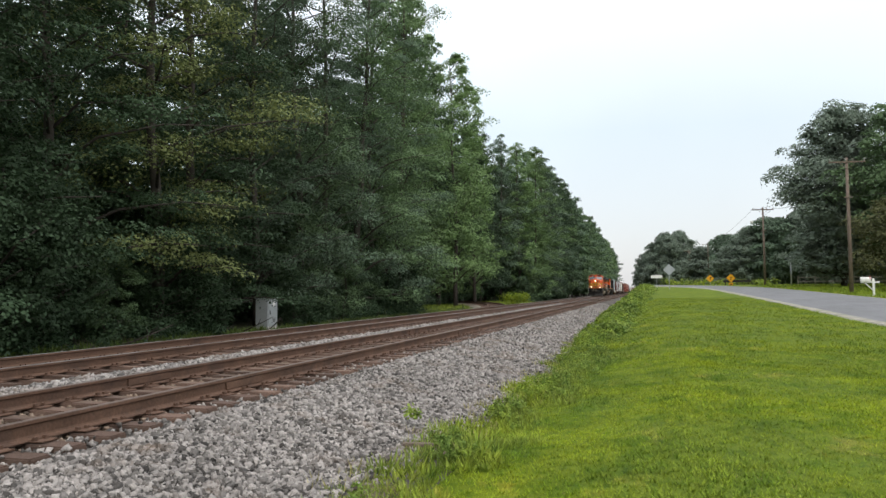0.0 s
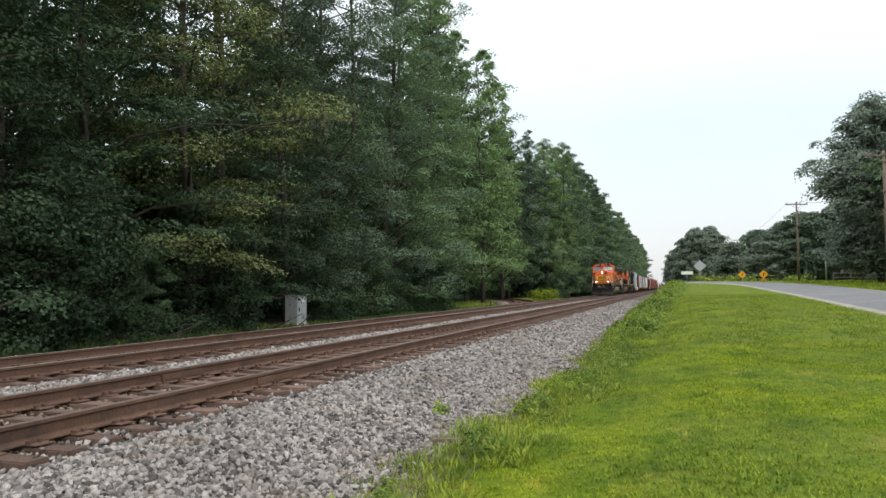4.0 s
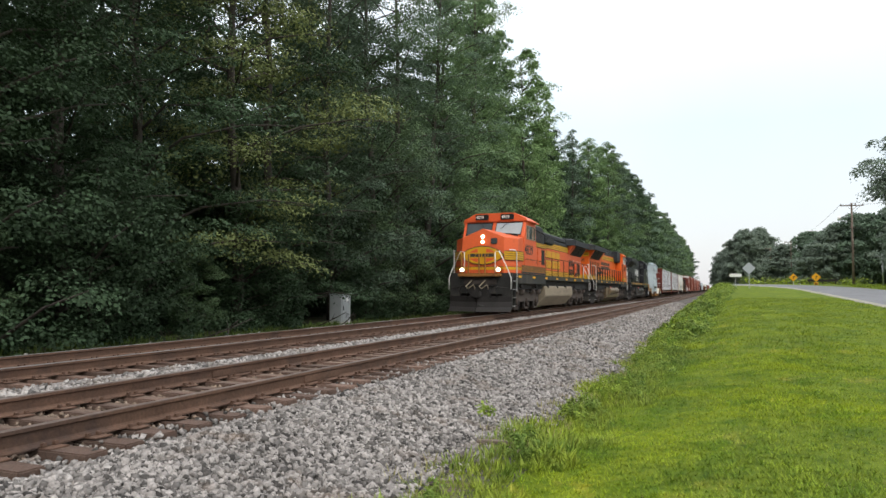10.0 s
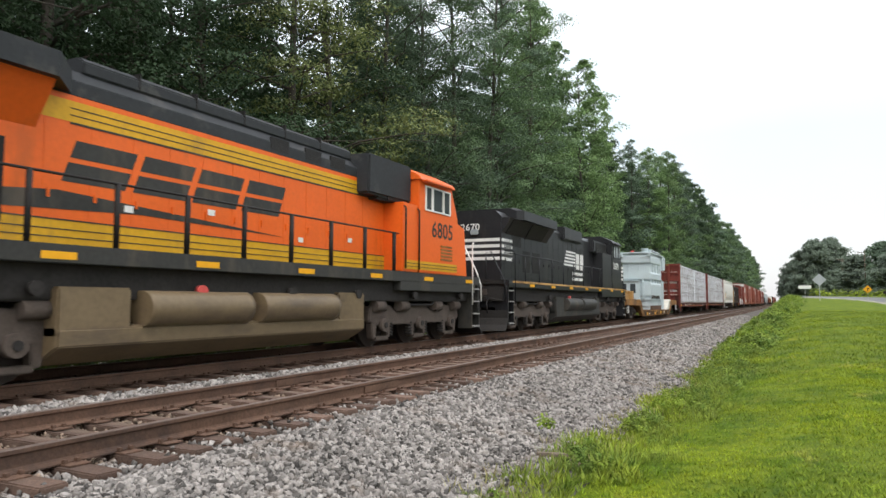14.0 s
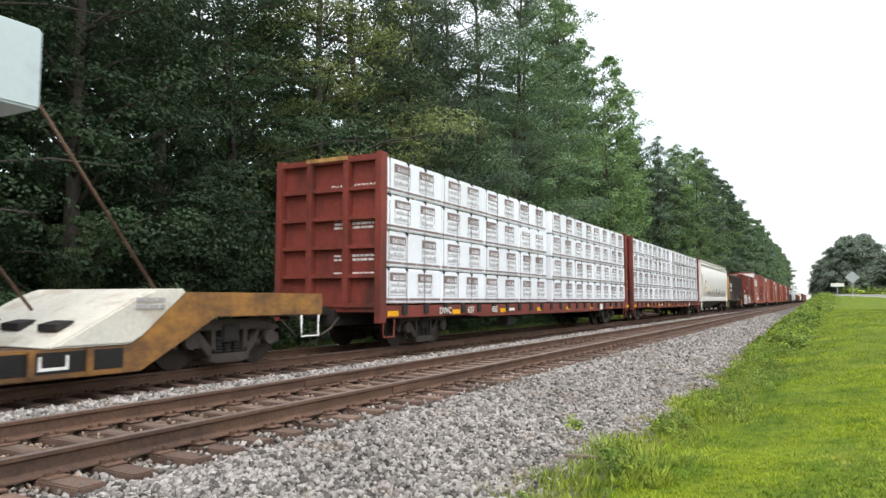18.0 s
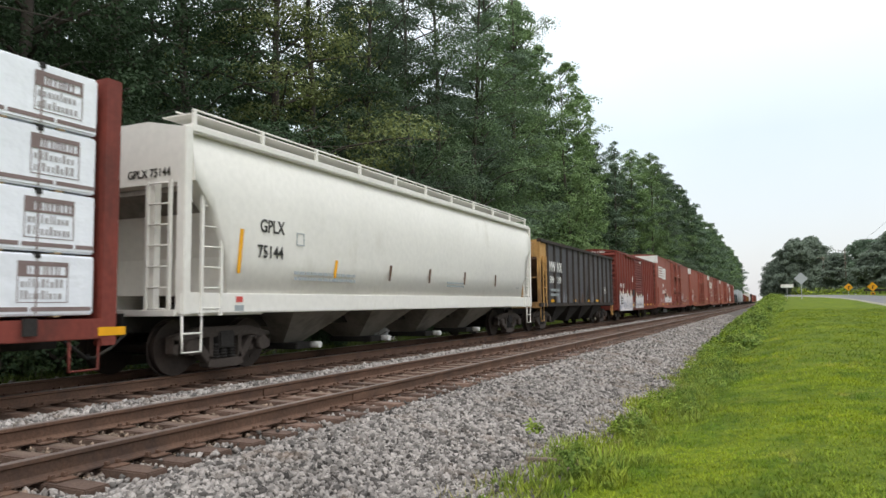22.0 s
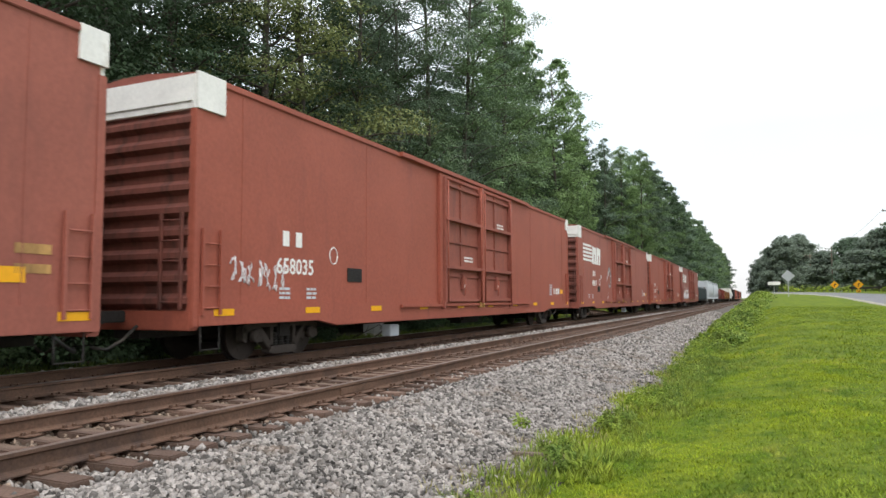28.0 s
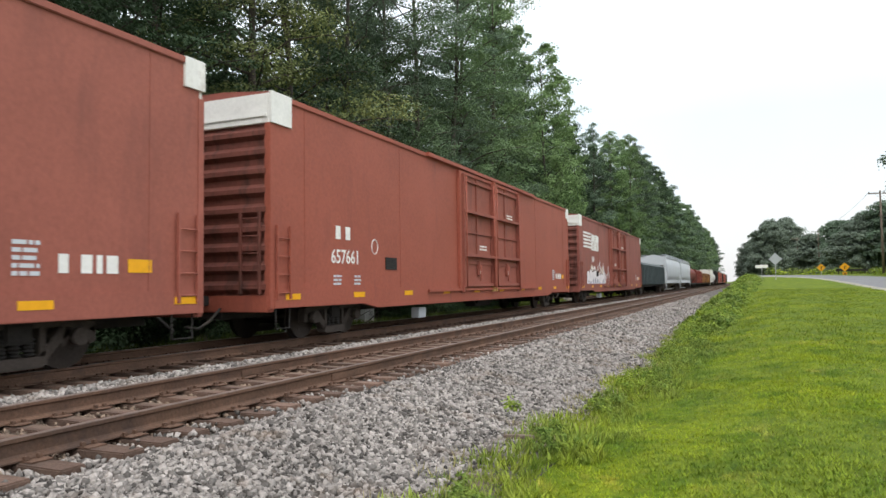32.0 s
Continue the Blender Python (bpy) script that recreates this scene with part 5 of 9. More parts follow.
            rail = [(sx * 0.72, Y(y + s * 0.1), 1.85), (sx * 0.72, Y(y + s * 0.1), 2.75), (sx * 0.9, Y(y + s * 0.1), 2.8), (sx * 1.3, Y(y + s * 0.12), 2.0), (sx * 1.45, Y(y + s * 0.1), 1.6), (sx * 1.45, Y(y + s * 0.12), 1.1)]
            part("end_handrail", tube(BM(), rail, 0.022, 8), style["railm"], c, "painted steel handrail")
        part("uncoupling_lever", tube(BM(), [(-1.3, Y(y + s * 0.2), 1.15), (-0.4, Y(y + s * 0.25), 1.3), (0.4, Y(y + s * 0.25), 1.3), (1.3, Y(y + s * 0.2), 1.15)], 0.018, 6), M_UNDER, c)
        for k in (-0.9, -0.6, 0.5, 0.8):
            part("air_hose", tube(BM(), [(k, Y(y + s * 0.05), 1.2), (k + 0.02, Y(y + s * 0.3), 1.05), (k + 0.1, Y(y + s * 0.38), 0.7)], 0.026, 6), M_GRILLE, c)
        for k in (-0.35, 0.28):
            part("air_hose", tube(BM(), [(k, Y(y + s * 0.12), 1.5), (k - 0.22, Y(y + s * 0.34), 1.22), (k - 0.1, Y(y + s * 0.4), 1.12), (k + 0.14, Y(y + s * 0.34), 1.3), (k + 0.2, Y(y + s * 0.3), 1.1)], 0.03, 6), M_TANK, c, "cream rubber air hose")
    b("anticlimber", M_GRIMY if style["name"] != "black" else dark, -0.98, 0.98, 0.55 + fwd, 0.98 + fwd, 1.66, 1.8, 0.03)
    for k in (-0.95, -0.62, -0.12, 0.16):
        b("platform_post", M_GRIMY if style["name"] != "black" else dark, k, k + 0.06, 0.9 + fwd, 0.97 + fwd, 1.8, 2.68, 0.01)
    # nose and cab
    n0 = style["nose0"]
    low = [(-1.02, Y(n0), 1.83), (0, Y(n0), 1.83), (1.02, Y(n0), 1.83), (1.5, Y(n0 + 0.6), 1.83), (1.5, Y(cab0 + 0.1), 1.83), (0, Y(cab0 + 0.1), 1.83), (-1.5, Y(cab0 + 0.1), 1.83), (-1.5, Y(n0 + 0.6), 1.83)]
    up = style.get("up", 0.0)
    high = [(-0.98, Y(n0 + 0.12), 3.28 + 0.6 * up), (0, Y(n0 + 0.12), 3.58 + up), (0.98, Y(n0 + 0.12), 3.28 + 0.6 * up), (1.48, Y(n0 + 0.72), 3.2 + 0.7 * up), (1.48, Y(cab0 + 0.1), 3.36 + 0.6 * up), (0, Y(cab0 + 0.1), 3.62 + up), (-1.48, Y(cab0 + 0.1), 3.36 + 0.6 * up), (-1.48, Y(n0 + 0.72), 3.2 + 0.7 * up)]
    part("nose", loft(BM(), low, high), body, c)
    prof = [(cab0, 1.83), (cab0, 3.42 + 0.5 * up), (cab0 + 0.42, 4.28 + 0.4 * up), (cab1, 4.28 + 0.4 * up), (cab1, 1.83)]
    bm = prism(BM(), [(Y(p), q) for p, q in prof], -1.52, 1.52, "x", 0.02)
    part("cab", bm, body, c)
    for sx in (1, -1):
        b("cab_sill", dark, *sorted((sx * 1.3, sx * 1.495)), 1.3, wide1 + 0.1, 1.36, 1.6, 0.015)
    pr("cab_roof", style["cabroof"], [(p, q + 0.4 * up) for p, q in ((-1.6, 4.22), (-1.52, 4.34), (-0.95, 4.62), (0.95, 4.62), (1.52, 4.34), (1.6, 4.22))], cab0 + 0.3, cab1 + 0.05, 0.015)
    for sx in (1, -1):
        a0 = cab0 + 0.05
        bm = BM()
        q = [(sx * 0.1, a0, 3.52 + 0.85 * up), (sx * 0.9, a0, 3.5 + 0.75 * up), (sx * 1.34, a0 + 0.03, 3.5 + 0.6 * up), (sx * 1.38, a0 + 0.34, 4.16 + 0.4 * up), (sx * 0.1, a0 + 0.34, 4.16 + 0.4 * up)]
        loft(bm, [(p, Y(w - 0.055), z) for p, w, z in q], [(p, Y(w + 0.02), z) for p, w, z in q])
        # near pane is coloured pale to hold the sky's reflection
        shield = part("windshield", bm, M_PALEGREY if sx > 0 else M_GLASS, c, "raked windshield glass")
        loop = [(p, Y(w - 0.06), z) for p, w, z in q]
        part("gasket", tube(BM(), loop + [loop[0]], 0.028, 6), M_GRILLE, shield)
        part("wiper", tube(BM(), [(sx * 0.7, Y(a0 + 0.22), 4.2 + 0.4 * up), (sx * 0.62, Y(a0 + 0.16), 4.1 + 0.4 * up), (sx * 0.35, Y(a0 + 0.04), 3.8 + 0.6 * up)], 0.012, 5), M_GRILLE, shield)
        for k0, k1, mm in style["sidewin"]:
            b("side_window", mm, *sorted((sx * 1.5, sx * 1.532)), k0 + 0.04, k1 - 0.04, 3.5, 4.08, 0, "cab side window")
            bm = BM()
            for yy in (k0, k1):
                box(bm, *sorted((sx * 1.51, sx * 1.55)), *sorted((Y(yy - 0.03), Y(yy + 0.03))), 3.46, 4.12)
            for zz in (3.46, 4.08):
                box(bm, *sorted((sx * 1.51, sx * 1.55)), *sorted((Y(k0), Y(k1))), zz, zz + 0.04)
            part("window_frame", bm, style["winframe"], c)
        b("sunshade", style["cabroof"], *sorted((sx * 1.5, sx * 1.72)), cab0 + 0.75, cab1 - 0.1, 4.18 + 0.4 * up, 4.22 + 0.4 * up)
        b("number_board", M_GRILLE, *sorted((sx * 0.3, sx * 0.95)), cab0 + 0.22, cab0 + 0.5, 4.3 + 0.4 * up, 4.56 + 0.4 * up, 0.02)
        if not back:
            lettering(style["number"], 0.2, M_WHITE, c, pose(0.35 if sx > 0 else -0.92, Y(cab0 + 0.215), 4.36 + 0.4 * up, 90, 0, 0), "white road number", name="road_number")
    # headlights and ditch lights
    for z in (3.08 + 0.6 * up, 3.32 + 0.6 * up):
        part("headlight", disc(BM(), (0, Y(n0 + 0.08), z), "y", 0.07, 0.1, 14), M_LAMP if not back else M_PALEGREY, c, "lit headlight" if not back else "unlit headlight")
    for sx in (1, -1):
        part("ditch_light", disc(BM(), (sx * 0.85, Y(0.78 + fwd), 1.97), "y", 0.075, 0.1, 14), M_LAMP if not back else M_PALEGREY, c, "lit ditch light" if not back else "unlit ditch light")
        part("ditch_light_housing", disc(BM(), (sx * 0.85, Y(0.87 + fwd), 1.97), "y", 0.12, 0.12, 14), M_GRIMY if style["name"] != "black" else dark, c)
    if not fwd:
        b("nose_door", dark if style["name"] == "black" else M_YELLOW, -0.36, 0.3, n0 - 0.01, n0 + 0.02, 1.9, 2.2, 0.005)
    b("nose_window", M_GLASS, 0.38, 0.68, n0 + 0.03, n0 + 0.14, 3.02 + 0.4 * up, 3.3 + 0.4 * up, 0.03)
    b("window_sill_panel", M_ROOF, -1.2, 1.2, cab0 - 0.04, cab0 + 0.02, 3.36 + 0.6 * up, 3.5 + 0.6 * up)
    # hood and equipment
    b("electrical_cabinet", body, -1.5, 1.5, cab1, wide1, 1.83, style["widez"], 0.02)
    b("cabinet_top", roofm, -1.25, 1.25, cab1, wide1 + 0.8, style["widez"] - 0.02, 4.2, 0.05)
    for sx in (1, -1):
        b("grille", M_GRILLE, *sorted((sx * 1.24, sx * 1.27)), cab1 + 0.25, wide1 + 0.35, 3.55, 4.08)
    if style["name"] == "old":
        for sx in (1, -1):
            b("louvre", M_GRILLE, *sorted((sx * 1.49, sx * 1.525)), cab1 + 1.2, cab1 + 1.85, 2.35, 3.1)
    ch = 0.22
    b("hood", body, -hw, hw, wide1, hood1, 1.83, top - 0.42, 0.015)
    pr("hood_roof", roofm, [(-hw - 0.004, top - 0.44), (hw + 0.004, top - 0.44), (hw + 0.004, top - ch), (hw - ch, top), (-hw + ch, top), (-hw - 0.004, top - ch)], wide1, hood1 - 0.02, 0.01)
    # doors of the hood
    yy = wide1 + 0.3
    while yy < hood1 - 0.75:
        for sx in (1, -1):
            d_ = b("hood_door", style["seam"], *sorted((sx * hw, sx * (hw + 0.006))), yy + 0.015, yy + 0.7, 1.95, top - 0.5, 0.002)
            part("latch", box(BM(), *sorted((sx * (hw + 0.006), sx * (hw + 0.03))), *sorted((Y(yy + 0.6), Y(yy + 0.64))), 2.5, 2.62), style["seam"], d_)
        yy += 0.72
    # radiator
    wz = style["wingz"]
    bot, w1 = wz - 0.37, hood1 + style["over"]
    plan = lambda x, e: [(x, Y(wing0 + 0.55)), (x, Y(w1 - e)), (x - 0.25 * (e > 0), Y(w1)), (-x + 0.25 * (e > 0), Y(w1)), (-x, Y(w1 - e)), (-x, Y(wing0 + 0.55)), (-hw, Y(wing0)), (hw, Y(wing0))]  # noqa: E731
    bm = loft(BM(), [(p, q, bot) for p, q in plan(1.5, 0.12)], [(p, q, wz - 0.03) for p, q in plan(1.5, 0.12)])
    part("radiator_wing", bm, roofm, c, "overhanging radiator roof")
    bm = loft(BM(), [(p, q, wz - 0.03) for p, q in plan(1.47, 0.12)], [(p * 0.8, q, wz + 0.07) for p, q in plan(1.47, 0.12)])
    part("wing_top", bm, roofm, c)
    pr("radiator_slope", body, [(-1.36, bot), (1.36, bot), (hw + 0.004, wz - style["slope"]), (-hw - 0.004, wz - style["slope"])], wing0 + 0.5, hood1 - 0.05)
    for sx in (1, -1):
        for k in range(2):
            half = (hood1 - wing0 - 1.7) / 2
            a0 = wing0 + 1.25 + k * (half + 0.08)
            q0, q1 = (sx * (hw + 0.012), wz - style["slope"] + 0.015), (sx * 1.36, bot - 0.005)
            y0, y1 = Y(a0), Y(a0 + half)
            bm = loft(BM(), [(q0[0], y0, q0[1]), (q1[0], y0, q1[1]), (q1[0], y1, q1[1]), (q0[0], y1, q0[1])], [(q0[0] + sx * 0.02, y0, q0[1] - 0.015), (q1[0] + sx * 0.02, y0, q1[1] - 0.015), (q1[0] + sx * 0.02, y1, q1[1] - 0.015), (q0[0] + sx * 0.02, y1, q0[1] - 0.015)])
            part("radiator_grille", bm, M_GRILLE, c)
        for k0, k1, z0, z1 in style["louvres"]:
            b("louvre", M_GRILLE, *sorted((sx * hw, sx * (hw + 0.015))), k0, k1, z0, z1)
    # end of the hood
    b("hood_end_light", M_PALEGREY, -0.15, 0.15, hood1, hood1 + 0.1, 3.45, 3.65, 0.03, "unlit end lamp")
    b("exhaust_outlet", M_UNDER, -0.35, 0.35, style["stack"], style["stack"] + 0.9, top - 0.02, top + 0.22, 0.02)
    # walkway handrails
    for sx in (1, -1):
        yy = wide1 + 0.3
        first = None
        while yy < hood1 + 0.2:
            p = part("stanchion", tube(BM(), [(sx * 1.43, Y(yy), 1.8), (sx * 1.43, Y(yy), style["hrz"])], style["post"], 6), style["postm"], c)
            yy += style["pitch"]
        part("handrail", tube(BM(), [(sx * 1.43, Y(wide1 + 0.1), style["hrz"]), (sx * 1.43, Y(hood1 + 0.3), style["hrz"])], 0.02, 7), style["postm"], c)
    if style["name"] == "old":
        for sx in (1, -1):
            part("cab_grab_rail", tube(BM(), [(sx * 1.46, Y(cab1 + 0.1), 4.05), (sx * 1.46, Y(wide1 + 0.0), 3.95), (sx * 1.46, Y(wide1 + 0.1), 3.8), (sx * 1.46, Y(wide1 + 0.1), 2.1)], 0.02, 7), M_GRILLE, c)
    yy = 1.5
    while yy < L - 1.5:
        b("reflector", M_REFL, 1.5, 1.506, yy, yy + 0.5, 1.63, 1.73)
        yy += 2.6
    for k in (2.2, 5.0, 7.6, 9.9, 12.2, 15.0):
        part("jacking_lug", disc(BM(), (1.42, Y(k), 1.25), "x", 0.1, 0.1, 10), M_RED if back and 12 < k < 13 else M_UNDER, c)
    return c, Y, b, pr


def block_letters(c, Y, m, x, y0, y1, z0, z1, back, outline=None, slant=0.0):
    """A company's mark as four plain blocks with slots, in its colours."""
    w = (y1 - y0) / 4
    for nm, mm, grow, t in ((("mark_rim", outline, 0.035, 0.004),) if outline else ()) + (("mark", m, 0.0, 0.008),):
        for i in range(4):
            bm = BM()
            a0, a1 = y0 + i * w + 0.1, y0 + (i + 1) * w - 0.04
            h_ = z1 - z0
            bars_ = [(a0, a1, z0 + 0.58 * h_, z1), (a0, a1, z0, z0 + 0.46 * h_)]
            for j, (p, q, r, s) in enumerate(bars_):
                vs = [(p - grow, r - grow), (q + grow, r - grow), (q + grow, s + grow), (p - grow, s + grow)]
                prism(bm, [(yy + slant * (zz - z0), zz) for yy, zz in vs], x, x + t + 0.0006 * j, "x")
            part(nm, bm, mm, c)


OLD = dict(name="old", up=0.26, fwd=-0.3, body=M_ORANGE, roof=M_ROOF, dark=M_GREEN, cab0=2.42, cab1=4.6, wide1=6.75, wing0=14.7, hood1=19.8, hw=0.96, top=4.1, tank=(6.85, 14.1), tankm=M_TANK,
           trucks=(4.05, 16.85), nose0=0.82, cabroof=M_ORANGE, sidewin=((2.84, 3.14, M_GLASS), (3.2, 3.88, M_GLASS), (4.08, 4.4, M_GLASS)), winframe=M_TANK, railm=M_RAILW, number="4839",
           widez=3.42, seam=M_ORANGE, wingz=4.25, slope=0.93, over=0.22, louvres=((15.62, 16.08, 2.57, 2.97), (16.24, 16.7, 2.57, 2.97), (15.6, 16.04, 2.0, 2.39), (16.22, 16.68, 2.0, 2.39), (16.8, 17.22, 2.06, 2.8), (18.08, 18.42, 1.98, 2.88), (18.55, 18.84, 2.05, 2.8), (18.95, 19.22, 2.05, 2.79)),
           stack=12.5, hrz=2.78, post=0.02, postm=M_GRILLE, pitch=1.55)
l1, Y1, b1, pr1 = loco("locomotive", "orange and yellow diesel locomotive with lit headlights, leading the train", 157.25, 21.2, False, OLD)
stripes(l1, Y1, M_YELLOW, 0.96, 6.75, 16.3, ((3.42, 3.72),))
stripes(l1, Y1, M_YELLOW, 0.96, 6.75, 19.75, ((1.85, 2.14),))
stripes(l1, Y1, M_GREEN, 0.966, 6.75, 16.25, ((3.51, 3.525), (3.6, 3.615), (3.39, 3.42), (1.94, 1.955), (2.03, 2.045), (2.14, 2.16)), "pinstripe")
stripes(l1, Y1, M_YELLOW, 1.522, 4.68, 6.72, ((3.22, 3.41),))
stripes(l1, Y1, M_GREEN, 1.532, 4.68, 6.72, ((3.19, 3.22), (3.28, 3.295), (3.345, 3.36)), "pinstripe")
stripes(l1, Y1, M_GRIMY, 1.5215, 1.98, 6.72, ((1.93, 2.2),), "grimy_band")
stripes(l1, Y1, M_GREEN, 1.531, 1.98, 6.72, ((2.0, 2.012), (2.07, 2.082), (2.14, 2.152), (2.2, 2.215)), "pinstripe")
for k, w in ((2.6, 0.5), (3.4, 0.9), (5.2, 0.7)):
    slab("grab_iron", l1, M_GREEN, 1.522, 1.56, k, k + w, 2.5, 2.53, 0.008)
for k in range(4):
    slab("vent_slot", l1, M_GREEN, 1.522, 1.53, 4.72, 4.95, 2.4 + 0.05 * k, 2.42 + 0.05 * k)
door_ = slab("cabinet_door", l1, M_ORANGE, 1.5, 1.516, 5.0, 6.5, 2.28, 3.15, 0.006)
slab("hinge", door_, M_ORANGE, 1.516, 1.535, 5.0, 5.05, 2.5, 2.62, 0.004)
slab("hinge", door_, M_ORANGE, 1.516, 1.535, 5.0, 5.05, 2.85, 2.97, 0.004)
stripes(l1, Y1, M_GREEN, 1.524, 1.95, 6.7, ((1.84, 1.92),), "pinstripe")
def lens(w, h, zc, n=9):
    up = [(w * math.cos(a), zc + h * math.sin(a) ** 1.5) for a in (math.pi * k / (n - 1) for k in range(n))]
    return up + [(x, 2 * zc - z) for x, z in up[-2:0:-1]]


part("emblem_rim", prism(BM(), lens(1.03, 0.44, 2.62), 0.8, 0.9, "y"), M_GREEN, l1)
part("nose_emblem", prism(BM(), lens(1.0, 0.4, 2.62), 0.785, 0.9, "y"), M_YELLOW, l1, "yellow lens-shaped emblem with a dark bar")
for q in (1, -1):
    part("emblem_wedge", prism(BM(), [(-0.62, 2.62 + q * 0.13), (-0.2, 2.62 + q * 0.13), (-0.2, 2.62 + q * 0.31), (-0.4, 2.62 + q * 0.25)], 0.775, 0.86, "y"), M_ORANGE, l1)
    part("emblem_wedge", prism(BM(), [(0.62, 2.62 + q * 0.13), (0.2, 2.62 + q * 0.13), (0.2, 2.62 + q * 0.31), (0.4, 2.62 + q * 0.25)], 0.775, 0.86, "y"), M_ORANGE, l1)
for k in (-0.56, -0.28, 0.02, 0.3):
    slab("emblem_bar", l1, M_GREEN, k, k + 0.25, 0.772, 0.86, 2.55, 2.7)
slab("nose_band", l1, M_YELLOW, -0.98, 0.98, 0.81, 0.88, 1.98, 2.1)
slab("pinstripe", l1, M_GREEN, -0.98, 0.98, 0.806, 0.88, 2.1, 2.12)
for s in (1, -1):
    for z0, z1, m_ in ((2.4, 2.82, M_YELLOW), (2.4, 2.425, M_GREEN), (2.5, 2.515, M_GREEN), (2.6, 2.615, M_GREEN), (2.7, 2.715, M_GREEN), (2.8, 2.825, M_GREEN), (1.98, 2.1, M_YELLOW), (2.1, 2.12, M_GREEN)):
        e_ = 0.008 if m_ is M_YELLOW else 0.014
        plan = [(s * (1.03 + e_), 0.83), (s * (1.51 + e_), 1.43), (s * (1.51 + e_), 2.3), (s * 1.47, 2.3), (s * 1.44, 1.47), (s * 0.98, 0.93)]
        part("nose_stripe", prism(BM(), plan, z0, z1, "z"), m_, l1)
    slab("stripe_end", l1, M_GREEN, *sorted((s * 1.47, s * 1.525)), 2.3, 2.325, 2.4, 2.825)
lettering("4839", 0.66, M_GREEN, l1, side(1.524, 2.48, 2.74), "dark road number", 1.2, "road_number")
block_letters(l1, Y1, M_YELLOW, 0.962, 8.2, 12.75, 2.3, 3.26, False, M_GREEN)
slab("dynamic_brake_box", l1, M_ROOF, -1.1, 1.1, 8.4, 10.6, 3.62, 4.12, 0.04)
slab("brake_grille", l1, M_GRILLE, 1.09, 1.115, 8.6, 10.4, 3.68, 4.05)
pr1("roof_raise", M_ROOF, [(-0.94, 4.0), (0.94, 4.0), (0.94, 4.18), (0.74, 4.32), (-0.74, 4.32), (-0.94, 4.18)], 6.75, 14.6, 0.02)
pr1("cabinet_raise", M_ROOF, [(-1.22, 4.1), (1.22, 4.1), (1.22, 4.3), (1.05, 4.44), (-1.05, 4.44), (-1.22, 4.3)], 4.62, 7.4, 0.03)
slab("sand_box", l1, M_ORANGE, -0.9, 0.9, 19.8, 20.1, 1.84, 3.0, 0.03)
fan = slab("hood_door", l1, M_ORANGE, 0.966, 0.99, 17.32, 18.0, 1.92, 3.0, 0.008)
slab("louvre", fan, M_GRILLE, 0.99, 0.996, 17.4, 17.92, 1.95, 2.2)
part("fan_cover", disc(BM(), (1.0, 17.66, 2.52), "x", 0.17, 0.04, 16), M_ORANGE, fan)
slab("data_plate", fan, M_PALEGREY, 0.99, 0.996, 17.5, 17.84, 2.82, 2.93)
for k in (16.9, 17.15, 18.2, 18.5, 19.0):
    slab("data_plate", l1, M_WHITE, 0.966, 0.972, k, k + 0.12, 2.95, 3.0)

NEW = dict(OLD, name="new", up=0.0, fwd=0.0, body=M_ORANGE2, cab0=2.6, cab1=4.95, wide1=5.75, tankm=M_TANK2, wing0=14.3, hood1=19.85, top=4.42, hw=0.96, tank=(7.35, 14.7), trucks=(4.3, 16.95), nose0=1.35, cabroof=M_ORANGE2,
           sidewin=((3.15, 3.55, M_GLASS), (3.6, 4.2, M_GLASS), (4.25, 4.6, M_GLASS)), winframe=M_WHITE, number="6805", widez=3.55, seam=M_ORANGE2, wingz=4.38, slope=0.98, over=0.62,
           louvres=((15.2, 15.55, 2.1, 3.2), (15.95, 16.3, 2.1, 3.2), (16.7, 17.05, 2.1, 3.2), (17.5, 17.85, 2.1, 3.2), (18.3, 18.65, 2.1, 3.2), (19.1, 19.45, 2.1, 3.2)), air=True, stack=11.5, hrz=2.75, post=0.045, pitch=1.3)
l2, Y2, b2, pr2 = loco("locomotive", "bright orange diesel locomotive coupled with its long hood leading", 178.65, 21.45, True, NEW)
stripes(l2, Y2, M_YELLOW, 0.96, 5.75, 14.9, ((3.6, 3.9),))
stripes(l2, Y2, M_YELLOW, 0.96, 5.75, 19.85, ((1.86, 2.2),))
stripes(l2, Y2, M_GREEN, 0.966, 5.75, 14.3, ((3.69, 3.705), (3.79, 3.805), (3.57, 3.6)), "pinstripe")
stripes(l2, Y2, M_GREEN, 0.966, 5.75, 19.85, ((1.96, 1.975), (2.07, 2.085), (2.2, 2.22)), "pinstripe")
stripes(l2, Y2, M_YELLOW, 1.522, 2.7, 5.7, ((1.9, 2.12),))
stripes(l2, Y2, M_GREEN, 1.5315, 2.7, 5.7, ((1.96, 1.975), (2.04, 2.055)), "pinstripe")
b2("hood_end_panel", M_ORANGE2, -0.96, 0.96, 19.86, 19.95, 1.85, 3.95, 0.01)
b2("end_band", M_YELLOW, -0.965, 0.965, 19.95, 19.957, 3.55, 3.85)
b2("end_band", M_YELLOW, -0.965, 0.965, 19.95, 19.957, 1.86, 2.2)
b2("pinstripe", M_GREEN, -0.97, 0.97, 19.957, 19.962, 3.68, 3.71)
b2("pinstripe", M_GREEN, -0.97, 0.97, 19.957, 19.962, 2.0, 2.03)
lettering("6805", 0.3, M_GREEN, l2, pose(0.02, Y2(19.96), 3.18, 90, 0, 0), "dark road number", 1.1, "road_number")
lettering("6805", 0.6, M_GREEN, l2, side(1.526, Y2(4.25), 2.8), "dark road number", 1.1, "road_number")
